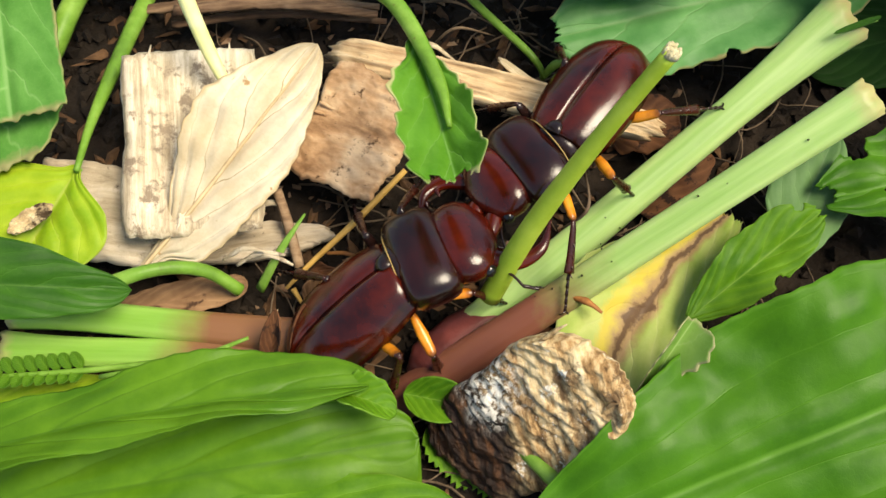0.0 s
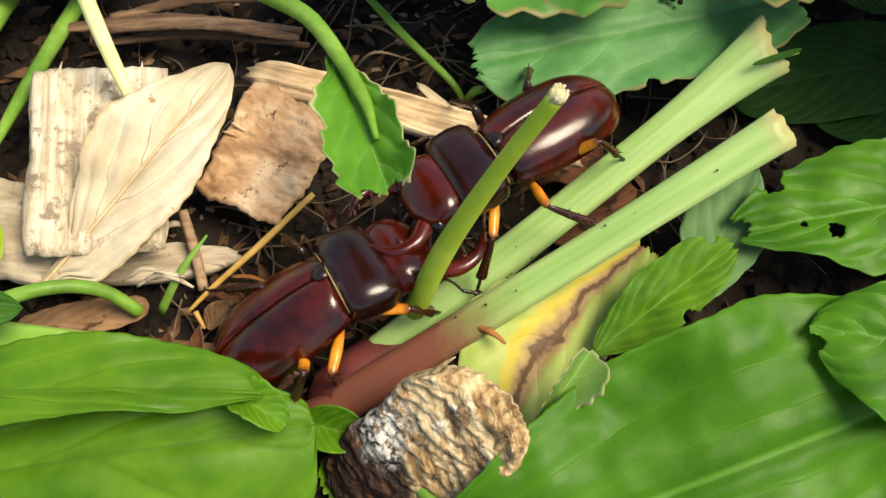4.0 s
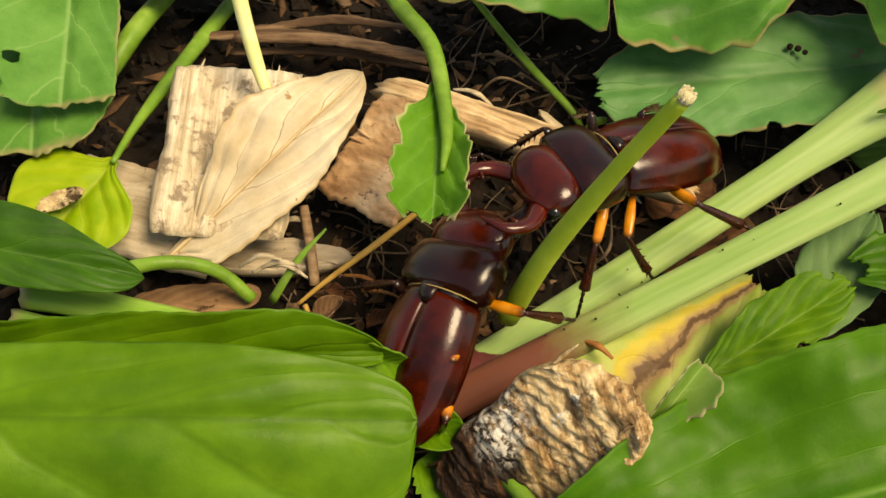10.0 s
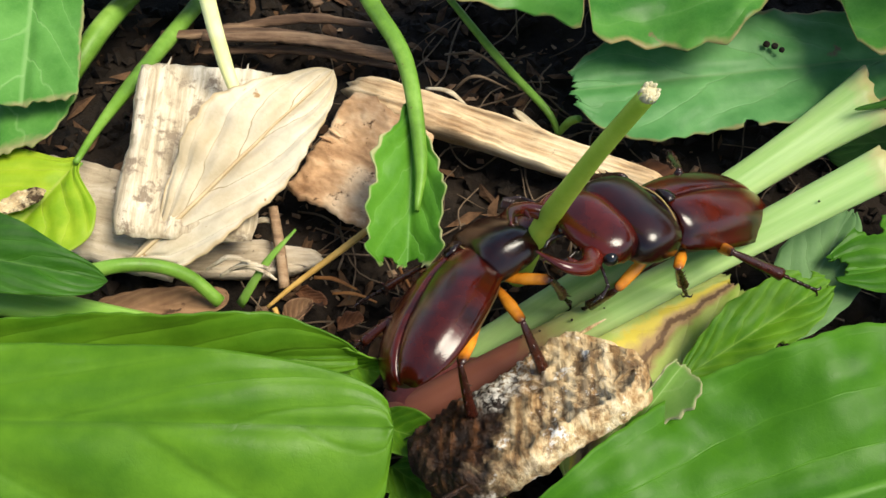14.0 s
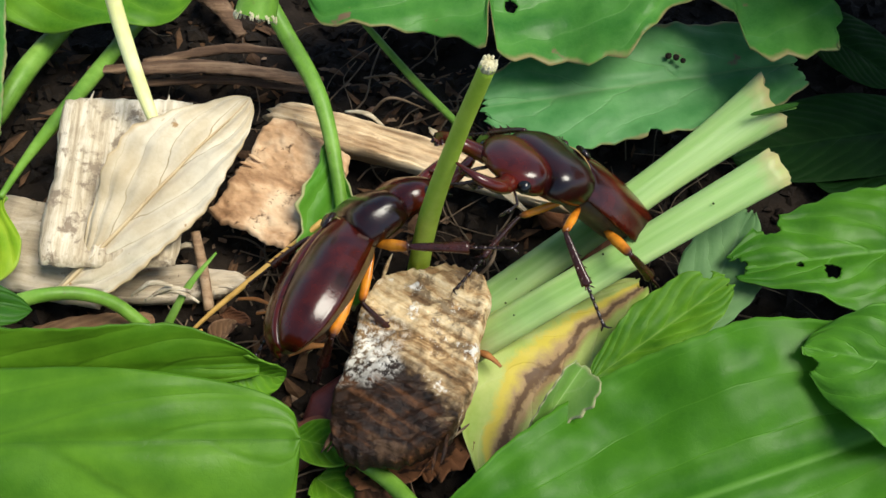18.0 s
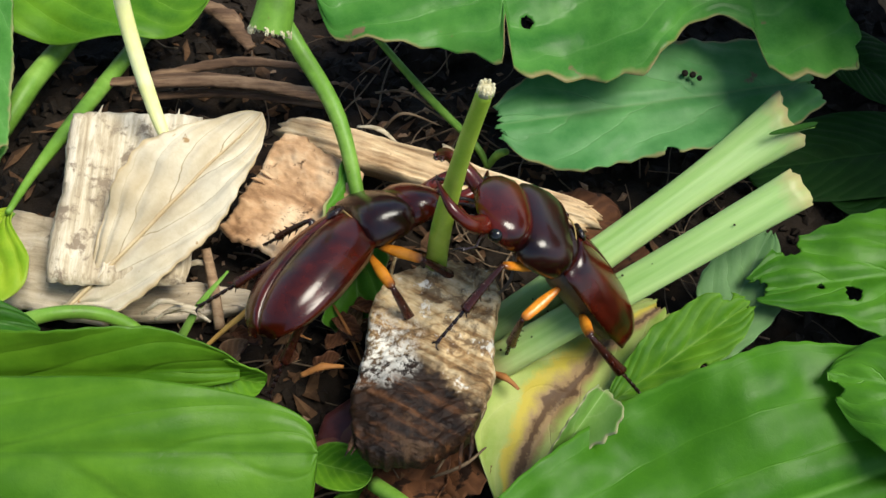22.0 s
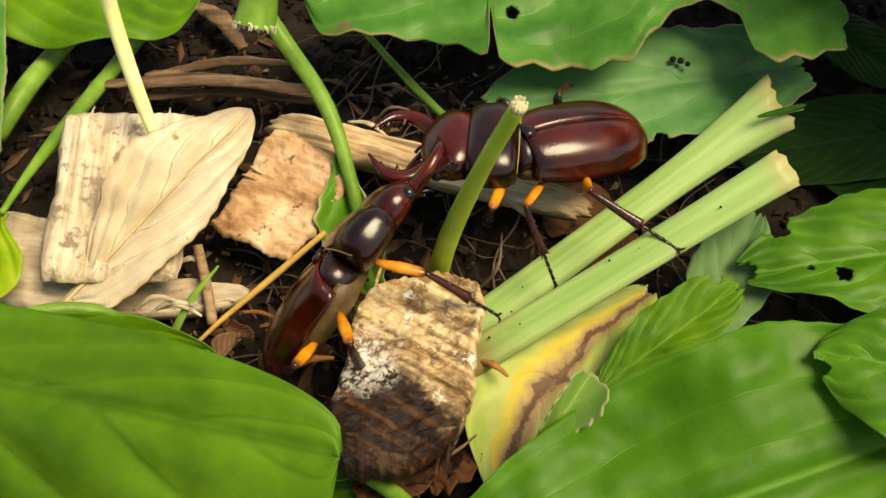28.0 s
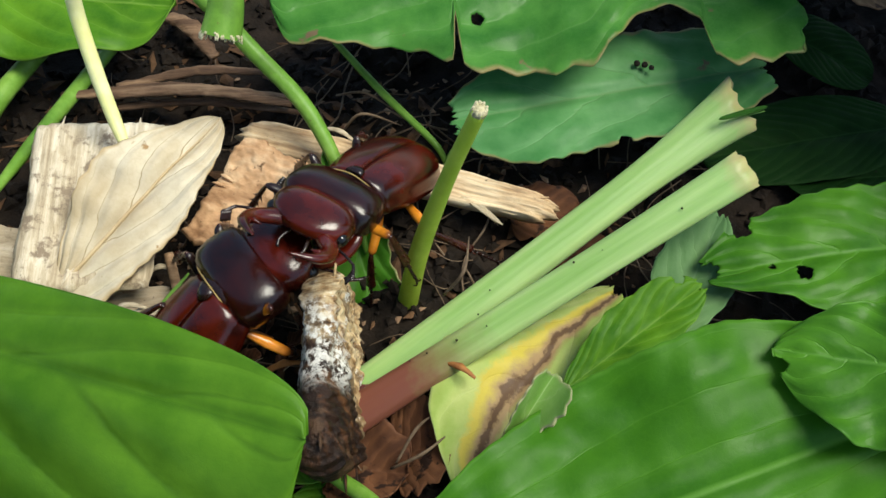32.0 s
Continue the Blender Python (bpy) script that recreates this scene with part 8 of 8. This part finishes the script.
    (12, -0.00285, -0.00475, -0.00874, -25.7, -61.9, -82.8), (13, -0.00285, -0.00475, -0.00874, -45.9, -57.9, -64.5), (14, -0.00285, -0.00475, -0.00874, -43.6, -52.3, -49.7),
    (15, -0.00285, -0.00475, -0.00874, -45.5, -65.1, -69.4), (15.5, -0.00285, -0.00475, -0.00874, -47.9, -70.4, -65.2), (17.5, -0.00285, -0.00475, -0.00874, -82.8, -31.4, -30.5),
    (18, -0.00285, -0.00475, -0.00874, -97.9, -72.5, -15.6), (19, -0.00285, -0.00475, -0.00874, -74.8, -53.9, -18.4), (20, -0.00285, -0.00475, -0.00874, -77.6, -57.9, -24.2),
    (21, -0.00285, -0.00475, -0.00874, -83.5, -45.9, -29.7), (22, -0.00285, -0.00475, -0.00874, -57.6, -74.4, -29.5), (23, -0.00285, -0.00475, -0.00874, -46.4, -58.7, -65.9),
    (24, -0.00285, -0.00475, -0.00874, -48.5, -64.6, -57.9), (24.5, -0.00285, -0.00475, -0.00874, -57.3, -58.1, -36.2), (26.5, -0.00285, -0.00475, -0.00874, 58.8, -76.1, -167.9),
    (27, -0.00285, -0.00475, -0.00874, -36.5, -30.7, -74.3), (28, -0.00285, -0.00475, -0.00874, -27.4, -47.2, -72.8), (29, -0.00285, -0.00475, -0.00874, -32.8, -58.5, -84.8),
    (30, -0.00285, -0.00475, -0.00874, -58.7, -56, -34.6), (30.5, -0.00285, -0.00475, -0.00874, -59.1, -36.4, -43.4), (31, -0.00285, -0.00475, -0.00874, -42.4, -47, -68.2),
    (31.5, -0.00285, -0.00475, -0.00874, -40.2, -49.5, -80.8), (32, -0.00285, -0.00475, -0.00874, -31, -45.9, -85.7),
],
"right_middle_leg_tibia": [
    (0, 100.4), (1, 100.9), (2, 101), (3, 101), (3.5, 100.8), (5.5, 100), (6, 100.2), (7, 99.7),
    (8, 99), (9, 99.7), (10, 100.2), (11, 97.6), (12, 101), (13, 100.7), (14, 101.1), (15, 101.3),
    (15.5, 101.8), (17.5, 92.6), (18, 101), (19, 101.1), (20, 100.9), (21, 96.7), (22, 102), (23, 100.7),
    (24, 101.7), (24.5, 101.8), (26.5, 100.9), (27, 95.4), (28, 99.3), (29, 100.2), (30, 101.7), (30.5, 98),
    (31, 98.9), (31.5, 98.4), (32, 98),
],
"right_hind_leg": [
    (0, -0.0095, -0.00475, -0.00874, 19.7, -63.9, -157.9), (1, -0.0095, -0.00475, -0.00874, 7, -74.1, -136.3), (2, -0.0095, -0.00475, -0.00874, 26.2, -72.4, -179),
    (3, -0.0095, -0.00475, -0.00874, 0, -77.5, -131.9), (3.5, -0.0095, -0.00475, -0.00874, 1.8, -73.3, -128), (5.5, -0.0095, -0.00475, -0.00874, 15.3, -62.9, -152.5),
    (6, -0.0095, -0.00475, -0.00874, 8.3, -66.6, -134.4), (7, -0.0095, -0.00475, -0.00874, 8.1, -63.8, -152.6), (8, -0.0095, -0.00475, -0.00874, -0.1, -63.1, -146),
    (9, -0.0095, -0.00475, -0.00874, -16.4, -69.5, -111.1), (10, -0.0095, -0.00475, -0.00874, -33.2, -85.3, -118.7), (11, -0.0095, -0.00475, -0.00874, -130.5, -58.6, -2.6),
    (12, -0.0095, -0.00475, -0.00874, -23.5, -80.7, -108.1), (13, -0.0095, -0.00475, -0.00874, -177.5, -83.4, 23.5), (14, -0.0095, -0.00475, -0.00874, -106.7, -79.6, -23.1),
    (15, -0.0095, -0.00475, -0.00874, -142.6, -82.7, 3.6), (15.5, -0.0095, -0.00475, -0.00874, 127, -79.8, 80.1), (17.5, -0.0095, -0.00475, -0.00874, -135.2, -38.1, 16.4),
    (18, -0.0095, -0.00475, -0.00874, 143.8, -61.1, 65.2), (19, -0.0095, -0.00475, -0.00874, 157.2, -63.9, 56.7), (20, -0.0095, -0.00475, -0.00874, -157.9, -63.2, 32.7),
    (21, -0.0095, -0.00475, -0.00874, 166.6, -49.7, 37.4), (22, -0.0095, -0.00475, -0.00874, 86.6, -72.4, 138.1), (23, -0.0095, -0.00475, -0.00874, -112.4, -77.5, -20.4),
    (24, -0.0095, -0.00475, -0.00874, 129.1, -81, 76.9), (24.5, -0.0095, -0.00475, -0.00874, 164.7, -77.6, 52.2), (26.5, -0.0095, -0.00475, -0.00874, 62, -52.8, 150.5),
    (27, -0.0095, -0.00475, -0.00874, -80.1, -68.5, -70), (28, -0.0095, -0.00475, -0.00874, -42.6, -70.8, -85), (29, -0.0095, -0.00475, -0.00874, -49.7, -84.9, -99.7),
    (30, -0.0095, -0.00475, -0.00874, 174.7, -75.8, 43.5), (30.5, -0.0095, -0.00475, -0.00874, -120.1, -56.3, -3.1), (31, -0.0095, -0.00475, -0.00874, -86.1, -69.7, -42.7),
    (31.5, -0.0095, -0.00475, -0.00874, -86.2, -74.4, -56.6), (32, -0.0095, -0.00475, -0.00874, -51.1, -76.8, -103.3),
],
"right_hind_leg_tibia": [
    (0, 103), (1, 105), (2, 105.5), (3, 105.9), (3.5, 104.9), (5.5, 102.8), (6, 103.3), (7, 103.3),
    (8, 103.2), (9, 105.1), (10, 107.5), (11, 110), (12, 106.8), (13, 108.8), (14, 108.6), (15, 108.7),
    (15.5, 108.6), (17.5, 109.3), (18, 109.4), (19, 109.5), (20, 109.7), (21, 110), (22, 105.9), (23, 108.8),
    (24, 108.6), (24.5, 109), (26.5, 102.9), (27, 107.2), (28, 106.6), (29, 107.6), (30, 109.3), (30.5, 110),
    (31, 108.5), (31.5, 108.1), (32, 106.7),
],
}
CUT_STEM = [
    (0, 0.00126, -0.00947, 0.017, 37.5, -62.2, 27.5), (1, 0.00174, -0.00949, 0.017, 38.5, -62.6, 26.1), (2, 0.00321, -0.00865, 0.017, 39.5, -63.5, 25.3),
    (3, 0.00422, -0.00806, 0.017, 40.7, -62.5, 22.3), (3.5, 0.00444, -0.00808, 0.017, 45.2, -66.8, 19.4), (5.5, 0.00428, -0.00936, 0.017, 60, -66.2, -4.4),
    (6, 0.00377, -0.00953, 0.017, 57.9, -67, 0.2), (7, 0.0022, -0.00986, 0.017, 56, -67.7, 4.1), (8, 0.00088, -0.01015, 0.017, 50.8, -67, 11),
    (9, 0.00102, -0.00977, 0.017, 50.8, -66.5, 10.3), (10, 0.002, -0.00854, 0.017, 55.5, -69, 6.7), (11, 0.003, -0.00749, 0.017, 55.4, -70.4, 8.8),
    (12, 0.00407, -0.00678, 0.01699, 65.5, -71.4, -3.5), (13, 0.00545, -0.00497, 0.01689, 88.4, -75.3, -23.1), (14, 0.00625, -0.00219, 0.01651, 93.7, -74.7, -29.8),
    (15, 0.00606, -0.00015, 0.01593, 106.1, -75.4, -40.1), (15.5, 0.00574, 0.00043, 0.01556, 126.1, -74.8, -57.4), (17.5, 0.0035, 0.00189, 0.01318, 93.4, -78.3, -22.9),
    (18, 0.00346, 0.00239, 0.013, 77.7, -77.1, -8.4), (19, 0.00341, 0.00419, 0.01287, 99.6, -73.6, -37.6), (20, 0.00285, 0.00561, 0.01277, 153.7, -80.9, -70.4),
    (21, 0.0028, 0.005, 0.01267, 110.8, -78.5, -38.9), (22, 0.00336, 0.00412, 0.01257, 103.2, -80.3, -28.8), (23, 0.00342, 0.00367, 0.01247, 106.5, -78.3, -35.3),
    (24, 0.00314, 0.00353, 0.01239, 97.3, -75.8, -31.3), (24.5, 0.00309, 0.00351, 0.01236, 105.7, -80.5, -30.9), (26.5, 0.00439, 0.00222, 0.012, 103.5, -76.8, -35.2),
    (27, 0.0048, 0.00233, 0.01176, 84.7, -74.4, -20.8), (28, 0.00576, 0.00363, 0.0105, 89.5, -73.7, -27.3), (29, 0.00659, 0.00608, 0.00796, 82.9, -71.4, -24.8),
    (30, 0.00703, 0.00732, 0.0056, 90.4, -75.1, -25.5), (31, 0.00685, 0.00635, 0.00454, 74.6, -70.4, -16.8), (31.5, 0.00646, 0.00567, 0.00434, 72.9, -70.5, -14.5),
    (32, 0.00596, 0.00509, 0.00423, 75, -74.8, -9.2),
]
TORN_LEAF = [
    (0, -0.01975, 0.04215, 0.022, 5.9, -13.7, -71.7), (1, -0.01975, 0.04215, 0.022, 6.2, -15, -71.1), (2, -0.01975, 0.04215, 0.022, 7.1, -17.5, -68.9),
    (3, -0.01975, 0.04215, 0.022, 7.5, -13.7, -66.7), (3.5, -0.01975, 0.04215, 0.022, 7.8, -12.5, -65.4), (5.5, -0.01975, 0.04215, 0.022, 8.3, -9.4, -62.9),
    (6, -0.01975, 0.04215, 0.022, 8.3, -9.4, -62.9), (7, -0.01975, 0.04215, 0.022, 7.7, -8.3, -64.6), (8, -0.01975, 0.04215, 0.022, 6.6, -8.2, -68.4),
    (9, -0.01975, 0.04215, 0.022, 7.2, -8.2, -66.4), (10, -0.01975, 0.04215, 0.022, 3.4, -7.8, -79.2), (11, -0.01975, 0.04215, 0.022, 3.3, -5.7, -79.2),
    (12, -0.01975, 0.04215, 0.022, 4.1, -3.2, -76.5), (13, -0.01975, 0.04215, 0.022, 3.9, -2.8, -77), (14, -0.01975, 0.04215, 0.022, 3.1, 6.5, -79.2),
    (15, -0.01975, 0.04215, 0.022, 2.8, 21.2, -80.2), (15.5, -0.01975, 0.04215, 0.022, 1.9, 22.2, -83.3), (17.5, -0.01975, 0.04215, 0.022, 3.1, 23.7, -79.4),
    (18, -0.01975, 0.04215, 0.022, 3.5, 25.3, -78), (19, -0.01975, 0.04215, 0.022, 1.7, 24.2, -84.1), (20, -0.01975, 0.04215, 0.022, -1.1, 27.5, -93.7),
    (21, -0.01975, 0.04215, 0.022, 3.8, 26.9, -76.8), (22, -0.01975, 0.04215, 0.022, 4.3, 29.9, -75.4), (23, -0.01975, 0.04215, 0.022, 1.8, 25.8, -83.8),
    (24, -0.01975, 0.04215, 0.022, 2.8, 28.5, -80.5), (24.5, -0.01975, 0.04215, 0.022, 0.3, 26.5, -89), (26.5, -0.01975, 0.04215, 0.022, 2, 25.9, -83.1),
    (27, -0.01975, 0.04215, 0.022, 3, 29.6, -79.9), (28, -0.01975, 0.04215, 0.022, 4.9, 30.4, -73.2), (29, -0.01975, 0.04215, 0.022, 3.5, 32, -78.4),
    (30, -0.01975, 0.04215, 0.022, 6.3, 30.8, -68.2), (31, -0.01975, 0.04215, 0.022, 8.4, 34.9, -61.6), (31.5, -0.01975, 0.04215, 0.022, 6.8, 33.5, -67.1),
    (32, -0.01975, 0.04215, 0.022, 8.4, 35, -61.4),
]
BARK_CHIP = [
    (0, 0.00261, -0.0311, 0.010, 12.3, -46, 23.2), (3, 0.00237, -0.0317, 0.010, 12.3, -46, 24.2), (6, 0.00473, -0.03231, 0.010, 12.3, -46, 29.8),
    (9, 0.0051, -0.0313, 0.010, 12.3, -46, 31.5), (13, 0.00494, -0.03014, 0.010, 12.3, -46, 31.1), (13.6, 0.00544, -0.02748, 0.013, 5.8, -42, 31.2),
    (14, 0.00663, -0.02694, 0.014, -36, -14, 30.1), (14.5, 0.01077, -0.02301, 0.017, -48, -0, 36.2), (15, 0.0103, -0.02317, 0.018, -58, -0, 37.3),
    (15.5, 0.00615, -0.01869, 0.018, -60, -0, 31.8), (17.5, 0.00566, -0.0131, 0.012, -40, -0, 65.4), (18, 0.00256, -0.01559, 0.011, -4, -0, 77.5),
    (19, 0.00145, -0.0143, 0.011, 0, -0, 83), (20, -0.00163, -0.01272, 0.011, 0, -0, 84.3), (21, 0.0013, -0.01337, 0.011, 0, -0, 82.3),
    (22, 0.00229, -0.01165, 0.011, 0, -0, 82.4), (23, 0.00231, -0.01225, 0.011, 0, -0, 79.4), (24, 0.00236, -0.01372, 0.011, 0, -0, 77.9),
    (24.5, 0.00306, -0.0142, 0.011, 0, -0, 78.9), (26.5, 0.00185, -0.01585, 0.011, 0, -0, 79.5), (27, 0.00123, -0.0165, 0.011, 0, -0, 79.7),
    (28, 0.00122, -0.01532, 0.011, 0, -0, 79.9), (29, -0.00035, -0.01563, 0.011, 0, -0, 86), (30, -0.00039, -0.01464, 0.012, 0, -0, 84.3),
    (31, 0.00035, -0.01461, 0.012, 5, -0, 83.9), (31.5, 0.00195, -0.01579, 0.012, 15, -0, 85.1), (32, -0.00559, -0.01536, 0.013, 84, -0, 90.9),
]
beetle(1.0, -1, BEETLE_ONE, "dark mahogany stag beetle with orange thighs, grappling")
beetle(0.95, 1, BEETLE_TWO, "reddish dark stag beetle locked jaw to jaw with its rival")
for o, r in ((cut_stem(), CUT_STEM), (torn_leaf(), TORN_LEAF), (bark_chip(), BARK_CHIP)):
    walks.append((o, [(t, pose(*p)) for t, *p in r] + ([(32, pose(*r[-1][1:]))] if r[-1][0] < 32 else [])))
near, turned = lower_leaves()
for o, r in (
        (near, ((0, (-0.0848, -0.0385, 0.0070), (-0.0138, -0.0325, 0.0080), -0.1), (3.5, (-0.0773, -0.0335, 0.0070), (-0.0128, -0.0262, 0.0080), -0.1), (5.5, (-0.0655, -0.0336, 0.0320), (-0.0122, -0.0338, 0.0280), -0.3), (9, (-0.0770, -0.0382, 0.0320), (-0.0115, -0.0339, 0.0280), -0.3),
                (15, (-0.0723, -0.0373, 0.0320), (-0.0105, -0.0345, 0.0280), -0.3), (24.5, (-0.0757, -0.0301, 0.0320), (-0.0110, -0.0303, 0.0280), -0.3), (26.5, (-0.0610, -0.0218, 0.0320), (-0.0049, -0.0399, 0.0420), -0.4), (28, (-0.0620, -0.0224, 0.0320), (-0.0041, -0.0409, 0.0420), -0.4),
                (29, (-0.0599, -0.0266, 0.0320), (-0.0027, -0.0424, 0.0420), -0.4), (31, (-0.0621, -0.0211, 0.0320), (-0.0041, -0.0384, 0.0420), -0.4), (32, (-0.0617, -0.0160, 0.0340), (-0.0035, -0.0395, 0.0440), -0.4))),
        (turned, ((0, (-0.0801, -0.0319, 0.0190), (-0.0193, -0.0259, 0.0180), 0.45), (3, (-0.0706, -0.0216, 0.0190), (-0.0188, -0.0231, 0.0180), 0.45), (3.5, (-0.0694, -0.0219, 0.0190), (-0.0184, -0.0232, 0.0180), 0.45),
                  (5.5, (-0.0641, -0.0239, 0.0220), (-0.0176, -0.0227, 0.0190), -1.1), (9, (-0.0731, -0.0243, 0.0220), (-0.0168, -0.0206, 0.0190), -1.1),
                  (15, (-0.0704, -0.0232, 0.0220), (-0.0160, -0.0209, 0.0190), -1.1), (24.5, (-0.0739, -0.0161, 0.0220), (-0.0250, -0.0150, 0.0190), -1.1),
                  (26.5, (-0.0716, -0.0143, 0.0200), (-0.0253, -0.0145, 0.0160), -1.1), (32, (-0.0734, -0.0128, 0.0200), (-0.0261, -0.0167, 0.0160), -1.1)))):
    ln = max(b_.dimensions.x for b_ in o.children)
    rows_ = []
    for t, p, q, lean in r:
        m, d = lie(p, q, (0, lean, 1))
        tip = Vector(q)
        x = (tip - Vector(p)).normalized()
        rows_.append((t, Matrix.Translation(tip - x * ln) @ axes(x, (0, lean, 1)).to_4x4()))
    walks.append((o, rows_))


def motions():
    for o, r in walks:
        walk(o, r)


motions()
